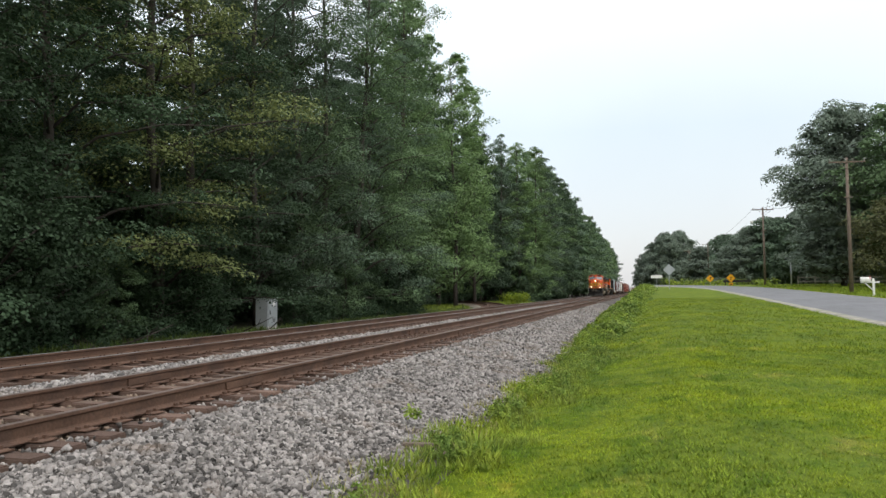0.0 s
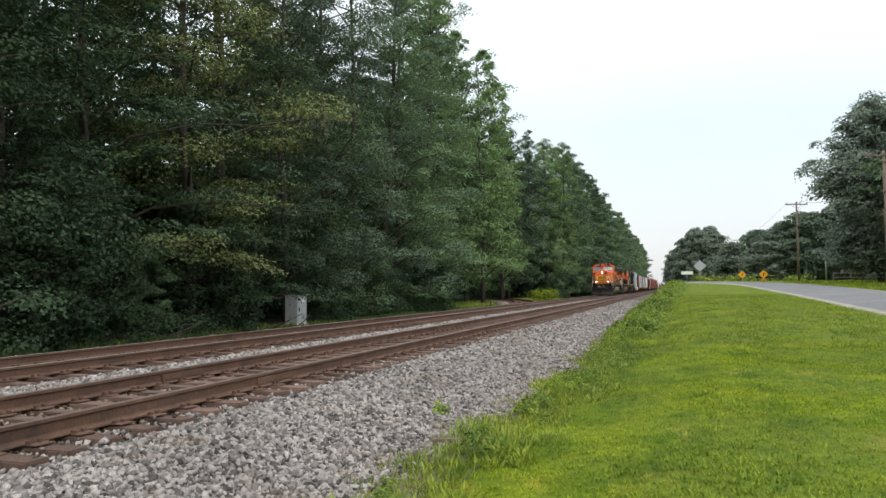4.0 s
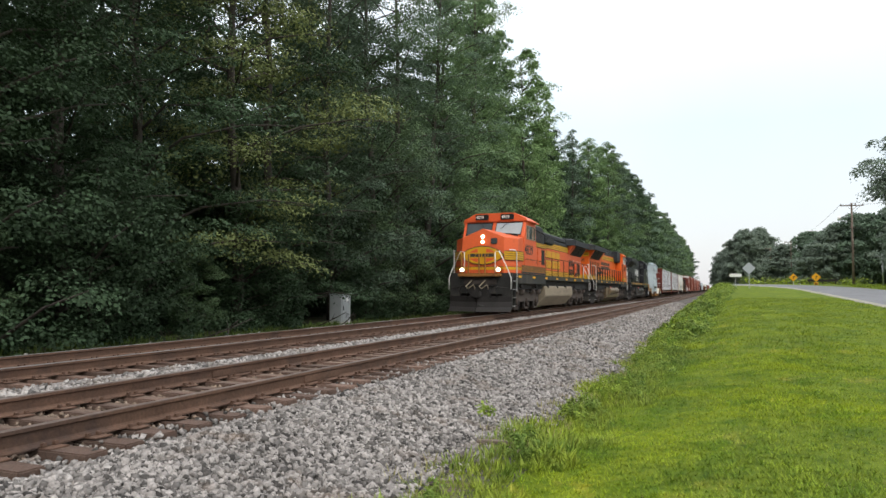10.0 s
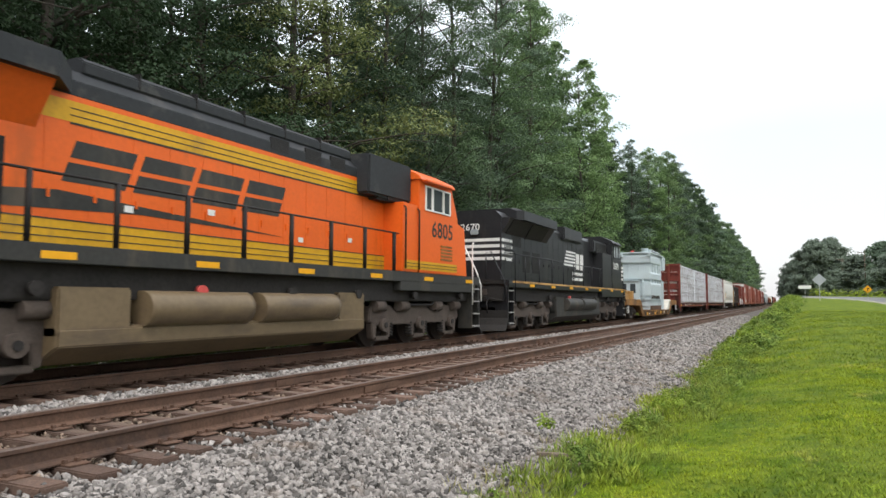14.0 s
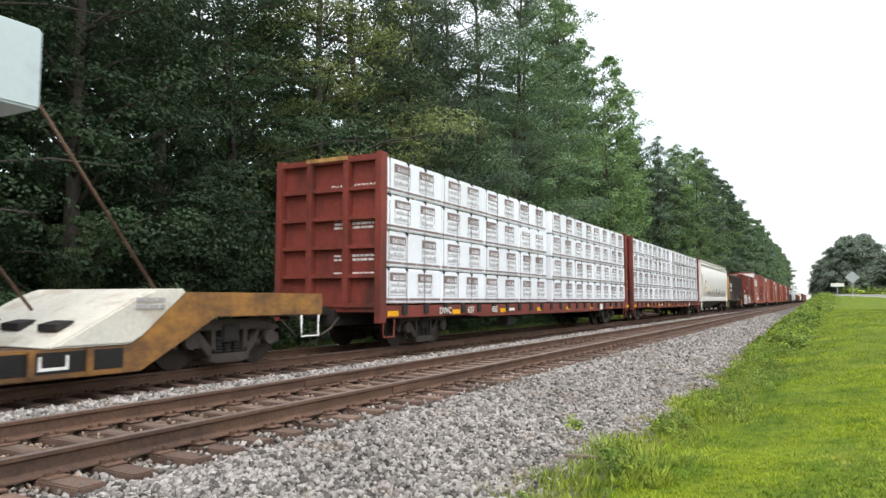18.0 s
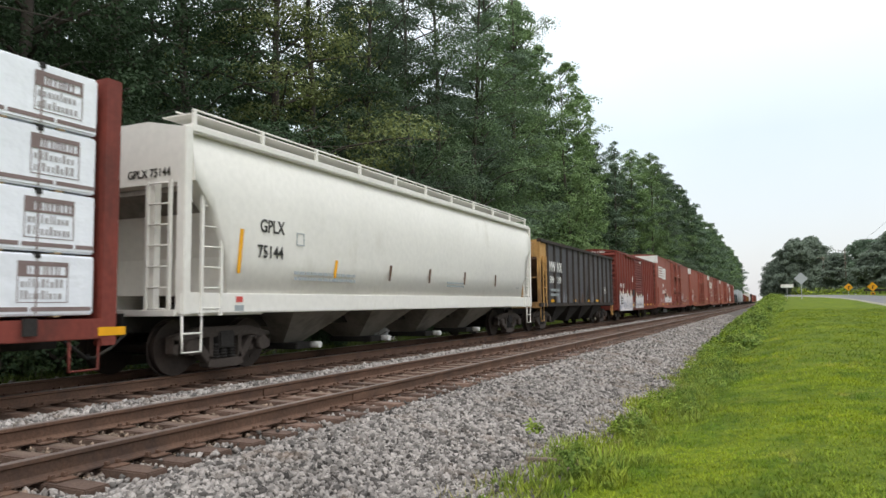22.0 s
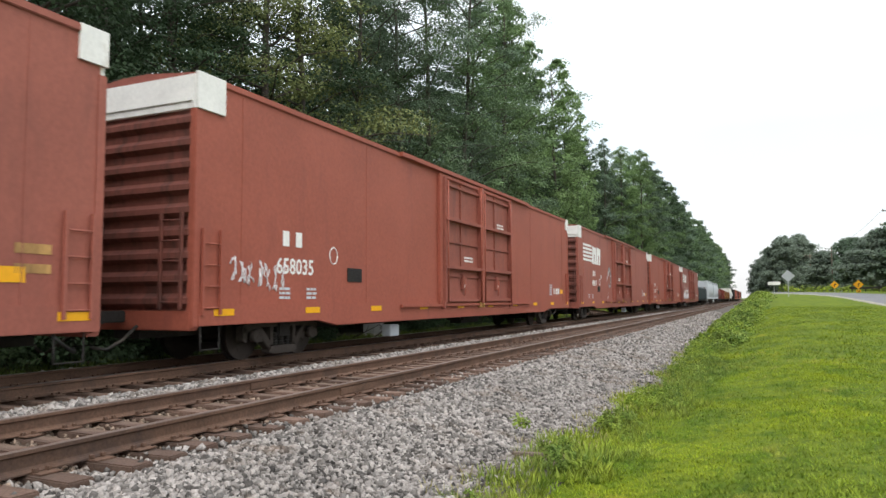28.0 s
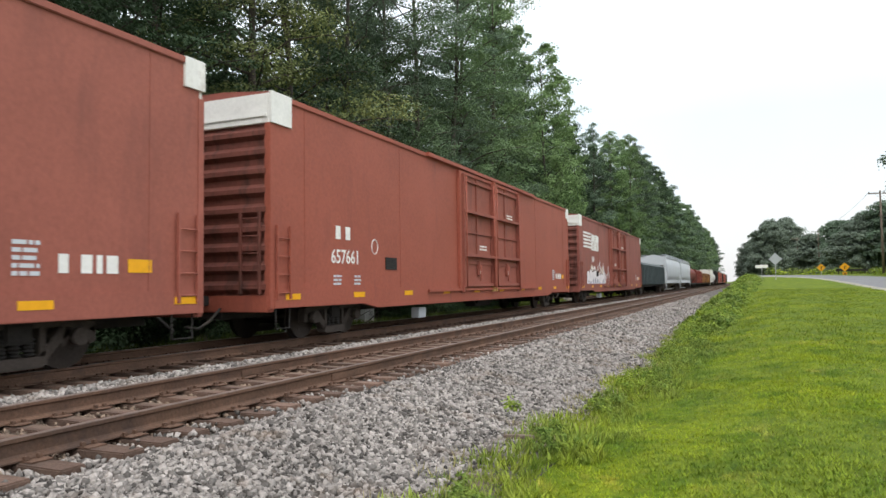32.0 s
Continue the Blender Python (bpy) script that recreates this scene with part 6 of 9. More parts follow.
block_letters(l2, Y2, M_GREEN, 0.962, 6.95, 11.7, 2.75, 3.35, True, None, 0.35)
part("swoosh", prism(BM(), [(5.2, 2.45), (7.0, 2.62), (11.8, 2.36), (8.4, 2.42), (5.6, 2.28)], 0.962, 0.972, "x"), M_GREEN, l2)
lamp_ = b2("end_lamp_housing", M_GRILLE, -0.32, 0.12, 19.95, 20.2, 3.62, 3.92, 0.03, "unlit end lamp housing")
for k in (-0.2, 0.0):
    part("end_lamp", disc(BM(), (k, Y2(20.21), 3.77), "y", 0.08, 0.03, 14), M_PALEGREY, lamp_)
b2("cabinet_roof_box", M_ROOF, -1.3, 1.3, 4.96, 7.0, 3.6, 4.56, 0.05)
for k in range(5):
    b2("vent_slot", M_GRIMY, 1.522, 1.534, 3.0, 3.7, 2.2 + 0.09 * k, 2.25 + 0.09 * k)
for k in (5.0, 5.7):
    part("grab_rail", tube(BM(), [(1.56, Y2(k), 1.9), (1.56, Y2(k), 3.4), (1.5, Y2(k), 3.45)], 0.022, 6), M_GRILLE, l2)
for k in (7.2, 9.0, 11.5, 13.2, 16.0):
    b2("data_plate", M_WHITE, 0.972, 0.978, k, k + 0.16, 2.3 + 0.11 * (k % 3), 2.4 + 0.11 * (k % 3))
b2("class_lamp", M_GRILLE, -0.3, -0.05, 19.95, 20.02, 3.3, 3.5, 0.01)
pr2("roof_hatch_row", M_ROOF, [(-0.8, 4.4), (0.8, 4.4), (0.8, 4.58), (0.66, 4.68), (-0.66, 4.68), (-0.8, 4.58)], 7.0, 14.0, 0.02)
for k in (8.2, 9.4, 10.6, 11.8, 13.0):
    b2("hatch_seam", M_GRILLE, -0.81, 0.81, k, k + 0.03, 4.41, 4.69)
for k in (7.5, 8.4, 9.5):
    b2("roof_grille", M_GRILLE, 0.93, 0.968, k, k + 0.55, 4.05, 4.3)

BLK = dict(OLD, name="black", up=0.0, fwd=0.0, body=M_NSBLK, roof=M_NSBLK, dark=M_NSBLK, cab0=2.0, cab1=4.3, wide1=6.4, wing0=13.6, hood1=19.2, hw=1.0, top=4.3, tank=(6.9, 14.2), tankm=M_GREEN, trucks=(4.3, 16.7), nose0=0.75,
           cabroof=M_NSBLK, sidewin=((2.35, 2.75, M_PALEGREY), (2.85, 3.4, M_PALEGREY), (3.45, 3.95, M_PALEGREY)), winframe=M_NSBLK, railm=M_NSBLK, number="2670", widez=3.6, seam=M_NSBLK, wingz=4.4, slope=0.9, over=-0.9,
           louvres=((15.0, 15.9, 2.2, 3.0), (16.2, 17.0, 2.2, 3.0), (17.2, 18.1, 3.1, 3.6)), air=True, stack=10.5, hrz=2.75, post=0.022, postm=M_NSBLK, pitch=1.6)
l3, Y3, b3, pr3 = loco("locomotive", "black diesel locomotive with white end stripes, long hood leading", 200.85, 20.55, True, BLK)
b3("sill_stripe", M_CREAM, 1.5, 1.506, 1.0, 19.4, 1.74, 1.81)
for k in range(4):
    z = 2.55 + 0.22 * k
    b3("hood_stripe", M_WHITE, 1.0, 1.006, 18.1 + 0.25 * k * 0, 19.15, z, z + 0.11)
    b3("hood_stripe", M_WHITE, -0.95, 0.95, 19.2, 19.206, z, z + 0.11)
    b3("nose_stripe", M_WHITE, 1.46, 1.506, 1.42, 1.98 + 0.04 * k, 2.3 + 0.22 * k, 2.42 + 0.22 * k)
lettering("2670", 0.34, M_WHITE, l3, pose(-0.55, Y3(19.21), 3.62, 90, 0, 0), "white road number", 1.1, "road_number")
lettering("2670", 0.44, M_WHITE, l3, side(1.006, Y3(18.9), 3.62), "white road number", 1.1, "road_number")
lettering("2670", 0.5, M_WHITE, l3, side(1.526, Y3(3.98), 2.86), "white road number", 1.2, "road_number")
for k in range(5):
    b3("mark_bar", M_WHITE, 1.003, 1.008, 9.7, 11.6 - 0.1 * k, 2.72 + 0.15 * k, 2.8 + 0.15 * k)
panels("mark", l3, M_WHITE, [(1.003, 1.01, *sorted((Y3(9.6 - 0.75 * k), Y3(9.05 - 0.75 * k))), 2.6, 3.35) for k in range(2)])
small_print(l3, M_WHITE, 1.003, Y3(10.2), 2.02, 1.9, 0.5, 2, 4)
slab("dynamic_brake_box", l3, M_NSBLK, -1.15, 1.15, 8.6, 11.6, 3.85, 4.42, 0.05)


# ---- freight cars ----
M_SHEET = mat("chalky_white_paint", (0.60, 0.57, 0.50), 0.65, 0, 0.15, 1.5, 14, 0.1, dirt=(0.28, 0.17, 0.09), dirt_amt=0.32, dirt_scale=(1, 1, .6))


def flatcar():
    """Depressed-centre flatcar: high ends on trucks, low middle deck."""
    c = car("depressed_flatcar", "rusty yellow depressed-centre flatcar carrying a transformer", "flatcar", 221.0)
    prof = [(0.2, 1.25), (4.55, 1.25), (4.85, 1.12), (5.25, 0.66), (5.6, 0.56), (16.4, 0.5), (17.3, 1.25), (20.7, 1.25), (20.7, 0.85), (18.0, 0.85), (16.6, 0.12), (5.35, 0.16), (4.9, 0.4), (4.3, 0.85), (0.2, 0.9)]
    part("side_beam", prism(BM(), prof, 1.2, 1.42, "x", 0.015), M_FLAT, c)
    part("side_beam", prism(BM(), prof, -1.42, -1.2, "x", 0.015), M_FLAT, c)
    slab("end_deck", c, M_FLAT, -1.2, 1.2, 0.2, 4.35, 1.1, 1.22)
    slab("end_deck", c, M_FLAT, -1.2, 1.2, 17.3, 20.7, 1.1, 1.22)
    slab("low_deck", c, M_RUST, -1.2, 1.2, 5.3, 16.5, 0.4, 0.5)
    part("slope_sheet", prism(BM(), [(4.5, 1.22), (5.45, 0.5), (5.45, 0.4), (4.4, 1.1)], -1.2, 1.2, "x"), M_FLAT, c)
    sheet = part("slope_sheet", prism(BM(), [(15.2, 0.51), (15.35, 0.58), (16.55, 1.2), (16.8, 1.29), (17.35, 1.3), (17.35, 1.22), (16.6, 0.6), (16.4, 0.51)], -1.4, 1.44, "x", 0.03), M_SHEET, c, "pale weathered slope sheet")
    for k in (-1.05, -0.2, 0.65):
        part("pocket", prism(BM(), [(15.55, 0.70), (15.8, 0.83), (15.8, 0.85), (15.55, 0.8)], k, k + 0.42, "x", 0.005), M_UNDER, sheet)
    small_print(c, M_PRINT2, 1.463, 16.45, 0.98, 0.5, 0.2, 2, 5)
    slab("black_panel", c, M_GRILLE, 1.42, 1.426, 5.8, 16.3, 0.2, 0.47)
    bars("white_panel", c, M_WHITE, 1.427, [(13.6, 14.1, 0.26, 0.42), (14.25, 14.5, 0.28, 0.4), (15.1, 15.5, 0.24, 0.28), (15.1, 15.14, 0.28, 0.42), (15.46, 15.5, 0.28, 0.42)])
    bars("yellow_panel", c, M_REFL, 1.427, [(6.6, 7.3, 0.22, 0.4)])
    bars("yellow_panel", c, M_REFL, 1.427, [(9.6, 10.2, 0.22, 0.4)])
    bars("yellow_panel", c, M_REFL, 1.427, [(12.2, 12.8, 0.24, 0.42)])
    for k in range(14):
        slab("stake_pocket", c, M_FLAT, 1.42, 1.47, 5.6 + 0.78 * k, 5.68 + 0.78 * k, 0.18, 0.5)
    small_print(c, M_WHITE, 1.424, 7.0, 0.22, 1.2, 0.18, 1, 3)
    for k in (3.0, 18.6):
        freight_truck(c, k)
    bm = BM()
    tube(bm, [(0.3, 1.0, 1.62), (0.3, 1.1, 1.62), (0.3, 2.2, 1.62), (0.3, 2.3, 1.62)], 0.28, 16)
    part("air_reservoir", bm, M_CREAM, c, "yellow air reservoir")
    panels("brake_stand", c, M_CREAM, [(0.75, 1.1, 0.9, 2.5, 1.25, 1.6), (0.85, 1.3, 1.0, 1.12, 1.6, 1.72), (0.9, 1.3, 2.6, 2.9, 1.25, 1.75), (0.2, 0.5, 3.1, 3.5, 1.25, 1.85)], "worn yellow brake gear")
    part("deck_rail", tube(BM(), [(1.2, 0.4, 1.25), (1.2, 0.4, 1.78), (1.2, 3.4, 1.74), (1.2, 3.4, 1.25)], 0.02, 6), M_CREAM, c)
    part("deck_rail", tube(BM(), [(-0.9, 0.4, 1.25), (-0.9, 0.4, 1.8), (-0.9, 3.4, 1.8), (-0.9, 3.4, 1.25)], 0.02, 6), M_CREAM, c)
    part("sill_step", tube(BM(), [(1.4, 0.4, 0.85), (1.4, 0.4, 0.45), (1.4, 0.85, 0.45), (1.4, 0.85, 0.85)], 0.022, 6), M_WHITE, c)
    part("sill_step", tube(BM(), [(1.4, 20.1, 0.85), (1.4, 20.1, 0.45), (1.4, 20.6, 0.45), (1.4, 20.6, 0.85)], 0.022, 6), M_WHITE, c)
    coupler(c, 0.2, -1)
    coupler(c, 20.7, 1)
    return c


def transformer():
    """The power transformer that rides on the low deck."""
    c = car("power_transformer", "light grey power transformer with ribbed tank, lashed to a flatcar", "transformer", 229.5, "")
    W = 1.42
    slab("tank", c, M_TRANS, -W + 0.12, W - 0.12, 0.12, 3.85, 0.75, 4.15, 0.02)
    for z0, z1 in ((3.55, 4.05), (2.5, 2.98), (1.45, 2.3)):
        pts = [(-W, z0), (W, z0), (W, z1 - 0.12), (W - 0.12, z1), (-W + 0.12, z1), (-W, z1 - 0.12)]
        part("stiffener_band", prism(BM(), pts, 0.0, 3.97, "y", 0.02), M_TRANS, c)
    for k in (1.0, 2.0, 3.0):
        slab("web", c, M_TRANS, W - 0.14, W - 0.04, k - 0.03, k + 0.03, 0.8, 4.0)
    for k in (-0.7, 0.3):
        slab("web", c, M_TRANS, k - 0.03, k + 0.03, 0.06, 0.14, 2.3, 4.0)
    slab("base_flange", c, M_TRANS, -W - 0.03, W + 0.03, 0.0, 4.0, 1.18, 1.26, 0.01)
    part("skirt", prism(BM(), [(-1.3, 0.56), (1.3, 0.56), (1.36, 1.18), (-1.36, 1.18)], 0.2, 4.4, "y", 0.01), M_TRANS, c)
    slab("lid", c, M_TRANS, -W - 0.05, W + 0.05, -0.05, 4.9, 4.15, 4.24, 0.012)
    slab("end_tank", c, M_TRANS, -1.2, 1.25, 3.9, 4.85, 0.9, 4.15, 0.02)
    for z in (1.75, 2.5, 3.2, 3.85):
        slab("end_band", c, M_TRANS, -1.26, 1.32, 3.98, 4.9, z, z + 0.1, 0.015)
    slab("end_duct", c, M_TRANS, 0.3, 1.4, 4.85, 6.0, 3.25, 4.2, 0.03)
    slab("end_post", c, M_TRANS, 1.0, 1.35, 5.0, 5.35, 0.55, 2.5, 0.02)
    slab("control_cabinet", c, M_TRANS, -1.5, 0.45, -0.6, 0.05, 1.05, 2.35, 0.02)
    slab("cabinet_roof", c, M_TRANS, -1.56, 0.5, -0.68, 0.06, 2.35, 2.4, 0.01)
    for k in (-1.2, -0.35):
        slab("cabinet_door", c, M_GLASS, k, k + 0.5, -0.62, -0.6, 1.6, 2.2, 0, "dark window panel")
        slab("door_leaf", c, M_TRANS, k - 0.12, k + 0.62, -0.612, -0.6, 1.15, 2.28, 0.004)
    bm = BM()
    for k in range(7):
        disc(bm, (W + 0.04, 0.45 + 0.5 * k, 4.28), "x", 0.075, 0.1, 10)
    part("lid_clamps", bm, M_PALEGREY, c)
    for k in (0.55, 1.75, 2.95, 4.2):
        bm = BM()
        disc(bm, (0.75, k, 4.34), "z", 0.3, 0.2, 18)
        disc(bm, (0.75, k, 4.46), "z", 0.36, 0.06, 18)
        part("bushing_cover", bm, M_TRANS, c)
    part("red_cap", disc(BM(), (-0.4, 0.4, 4.3), "z", 0.16, 0.12, 12), M_RED, c, "small red cap")
    for k in range(6):
        part("valve_port", disc(BM(), (W + 0.05, 0.45 + 0.36 * k + (0.5 if k > 2 else 0), 1.36), "x", 0.1, 0.16, 12), M_GREEN, c)
    bm = BM()
    tube(bm, [(0.72, 0.0, 1.3), (0.72, -0.12, 1.3), (0.72, -0.14, 2.4), (0.72, 0.0, 2.45)], 0.07, 8)
    for z in (1.4, 1.7, 2.0, 2.3):
        disc(bm, (0.78, -0.14, z), "y", 0.11, 0.1, 10)
    part("oil_pipe", bm, M_TRANS, c)
    part("tie_rod", tube(BM(), [(-1.3, -0.02, 4.0), (-1.25, -3.3, 0.62)], 0.018, 6), M_GREEN, c)
    part("tie_rod", tube(BM(), [(0.3, 0.0, 1.6), (-0.4, -2.0, 0.5)], 0.02, 6), M_RUST, c)
    part("tie_rod", tube(BM(), [(1.3, 5.5, 4.0), (1.3, 7.75, 1.15)], 0.024, 6), M_RUST, c)
    part("tie_rod", tube(BM(), [(-1.1, 5.0, 3.4), (-1.1, 7.2, 0.7)], 0.024, 6), M_RUST, c)
    for sx in (1, -1):
        for k in (-0.05, 5.3):
            slab("lashing_eye", c, M_TRANS, *sorted((sx * 1.2, sx * 1.5)), k - 0.12, k + 0.1, 3.95, 4.15, 0.02)
    for k in range(8):
        slab("cleat", c, M_RUST, 1.28, 1.4, 0.2 + 0.5 * k, 0.48 + 0.5 * k, 0.5, 0.82)
    # the tank stands towards the car's near side and is taller than wide
    fit = Matrix(((0.72, 0, 0, 1.42 * 0.28), (0, 1.1, 0, -0.1), (0, 0, 1.09, -0.05), (0, 0, 0, 1)))
    for ob in c.children:
        ob.data.transform(fit)
    return c


def centerbeam(label, u0, mark, seed, tail=""):
    """Centrebeam flatcar with bulkheads; its lumber packs are things of their own."""
    c = car("centerbeam_flatcar", label, "flatcar", u0)
    L = 22.3
    prof = [(0.1, 1.0), (L - 0.1, 1.0), (L - 0.1, 0.72), (L - 4.5, 0.72), (L - 5.2, 0.66), (5.2, 0.66), (4.5, 0.72), (0.1, 0.72)]
    for s in (1, -1):
        part("side_sill", prism(BM(), prof, *sorted((s * 1.32, s * 1.5)), "x", 0.012), M_CBRED, c)
    slab("deck", c, M_CBRED, -1.34, 1.34, 0.1, L - 0.1, 0.85, 1.0)
    slab("center_sill", c, M_UNDER, -0.25, 0.25, 0.0, L, 0.55, 0.9)
    slab("center_beam", c, M_CBRED, -0.07, 0.07, 0.3, L - 0.3, 1.0, 4.25)
    for y, s in ((0.0, 1), (L, -1)):
        bh = slab("bulkhead", c, M_CBRED, -1.5, 1.5, *sorted((y + s * 0.2, y + s * 0.25)), 0.95, 4.42, 0, "braced brown steel bulkhead")
        for k in (-1.5, 1.34):
            slab("corner_post", bh, M_CBRED, k, k + 0.16, *sorted((y, y + s * 0.24)), 0.62, 4.42, 0.01)
        for k in (-0.6, 0.44):
            slab("brace", bh, M_CBRED, k, k + 0.16, *sorted((y + s * 0.02, y + s * 0.2)), 0.95, 4.42, 0.01)
        for k in range(6):
            z = 0.95 + 0.66 * k
            slab("rib", bh, M_CBRED, -1.34, 1.34, *sorted((y + s * 0.06, y + s * 0.2)), z, z + 0.1, 0.01)
    panels("top_placard", c, M_CREAM, [(-0.6, 0.6, -0.006, 0.0, 4.3, 4.39)])
    if mark:
        lettering(mark, 0.2, M_WHITE, c, pose(0.0, 0.195, 3.62, 90, 0, 0), "white reporting mark and number", 1.1)
    bm = BM()
    rng = random.Random(seed)
    for z, n in ((2.92, 3), (2.1, 2), (1.7, 2)):
        for i in range(n):
            xx = 0.1
            while xx < 1.15:
                w = rng.uniform(0.06, 0.2)
                box(bm, xx, min(xx + w, 1.2), 0.19, 0.196, z - 0.09 * i, z - 0.09 * i + 0.05)
                xx += w + 0.03
    part("stencil", bm, M_WHITE, c, "", "stuff")
    w0 = slab("strap_winch", c, M_UNDER, 1.5, 1.55, 0.0, 0.18, 0.8, 1.02)
    w0.matrix_basis = pose(0, 0.9, 0)
    for k in range(1, 21):
        repeat(w0, pose(0, 0.9 + k, 0))
    bars("reflector", c, M_REFL, 1.502, [(0.3 + 3.1 * k, 0.75 + 3.1 * k, 0.76, 0.88) for k in range(8)])
    bars("white_panel", c, M_WHITE, 1.502, [(6.95, 7.6, 0.8, 0.88), (L - 5.0, L - 4.6, 0.72, 0.95)])
    if mark:
        lettering("DWC", 0.24, M_WHITE, c, side(1.556, 2.6, 0.78), "white reporting mark", 1.1)
        lettering("627", 0.24, M_WHITE, c, side(1.556, 4.2, 0.78), "white number", 1.1)
        lettering("035", 0.24, M_WHITE, c, side(1.556, 5.78, 0.78), "white number", 1.1)
    for k in (2.6, L - 2.6):
        freight_truck(c, k)
    slab("brake_box", c, M_UNDER, 1.0, 1.3, 7.5, 8.1, 0.34, 0.66, 0.02)
    for k in (0.2, L - 0.7):
        part("sill_step", tube(BM(), [(1.45, k, 0.72), (1.45, k, 0.3), (1.45, k + 0.45, 0.3), (1.45, k + 0.45, 0.72)], 0.022, 6), M_CBRED, c)
    coupler(c, 0.05, -1)
    coupler(c, L - 0.05, 1)
    # load: four tiers a side in two groups
    for half, (a, bb) in enumerate(((0.32, 10.75), (11.35, L - 0.32))):
        for tier in range(4):
            z0 = 1.03 + tier * 0.832
            n = 4
            for i in range(n):
                w = (bb - a) / n
                lumber_pack(u0, a + i * w, w - 0.02, z0, 0.822, 1, seed * 100 + half * 40 + tier * 8 + i)
            for i in range(2):
                w = (bb - a) / 2
                lumber_pack(u0, a + i * w, w - 0.02, z0, 0.822, -1, seed * 100 + 80 + half * 10 + tier * 2 + i)
    return c


def lumber_pack(u0, y, w, z, h, s, seed):
    """One white-wrapped pack: wrap with soft folded edges, printed panels, straps and bearers."""
    rng = random.Random(seed)
    c = thing("lumber_pack", "lumber pack in printed white wrap, strapped on a centrebeam car" if s > 0 else "lumber pack in white wrap on the car's far side", "lumber pack", "wrapped lumber packs")
    c.matrix_basis = pose(FAR_TRACK, u0 + y, z)
    CARS.append((c, u0 + y))
    c["height"] = z
    x0, x1 = (0.1, 1.43 + rng.uniform(-0.015, 0.015)) if s > 0 else (-1.43, -0.1)
    bm = BM()
    box(bm, x0, x1, 0.0, w, 0.022, h, 0.025)
    for v in bm.verts:
        v.co += Vector((0, 0, 0)) if v.co.z < 0.1 else Vector((rng.uniform(-0.008, 0.008), rng.uniform(-0.006, 0.006), rng.uniform(-0.01, 0.012)))
    part("wrap", bm, M_WRAP, c)
    b0 = slab("bearer", c, M_LUMBER, x0 + 0.03, x1 - 0.03, -0.05, 0.05, 0.0, 0.022)
    b0.matrix_basis = pose(0, 0.2 * w, 0)
    for k in (0.5, 0.8):
        repeat(b0, pose(0, k * w, 0))
    if s < 0:
        return
    xf = x1 + 0.003
    for k in range(2):
        a = w * (0.1 + 0.5 * k) + rng.uniform(-0.12, 0.12)
        # header block, thin frame, and two rows of block marks that cannot be read
        rows = [(a, a + 0.13, 0.52, 0.72), (a + 0.13, a + 0.7, 0.66, 0.72), (a + 0.13, a + 0.7, 0.52, 0.55), (a + 0.66, a + 0.7, 0.55, 0.66)]
        xx = a + 0.16
        while xx < a + 0.6:
            ww = rng.uniform(0.015, 0.03)
            rows.append((xx, xx + ww, 0.55, 0.66))
            xx += ww + rng.uniform(0.02, 0.05)
        rows += [(a, a + 0.012, 0.2, 0.52), (a + 0.688, a + 0.7, 0.2, 0.52), (a, a + 0.7, 0.19, 0.2)]
        bars("printed_panel", c, M_PRINT, xf, rows, "grey-brown print on the wrap", 0.003)
        rows = []
        for z_ in (0.385, 0.235):
            xx = a + 0.05
            while xx < a + 0.62:
                ww = rng.uniform(0.02, 0.05)
                rows.append((xx, xx + ww, z_, z_ + rng.choice((0.075, 0.075, 0.11))))
                xx += ww + rng.uniform(0.02, 0.035)
        bars("print", c, M_PRINT2, xf, rows, "", 0.003)
    rows, yy = [], 0.02
    while yy < w - 0.05:
        ww = rng.uniform(0.3, 0.9)
        rows.append((yy, min(yy + ww, w - 0.03), 0.08, 0.135))
        yy += ww + 0.04
    bars("printed_edge", c, M_PRINT, xf, rows, "", 0.003)
    for k in (0.05, 0.36, 0.68):
        slab("strap", c, M_PRINT, x0, x1 + 0.006, w * k - 0.01, w * k + 0.01, 0.045, h + 0.012)
        if rng.random() < 0.8:
            slab("corner_protector", c, M_GRILLE, x1 - 0.05, x1 + 0.012, w * k - 0.04, w * k + 0.04, h - 0.06, h + 0.018)


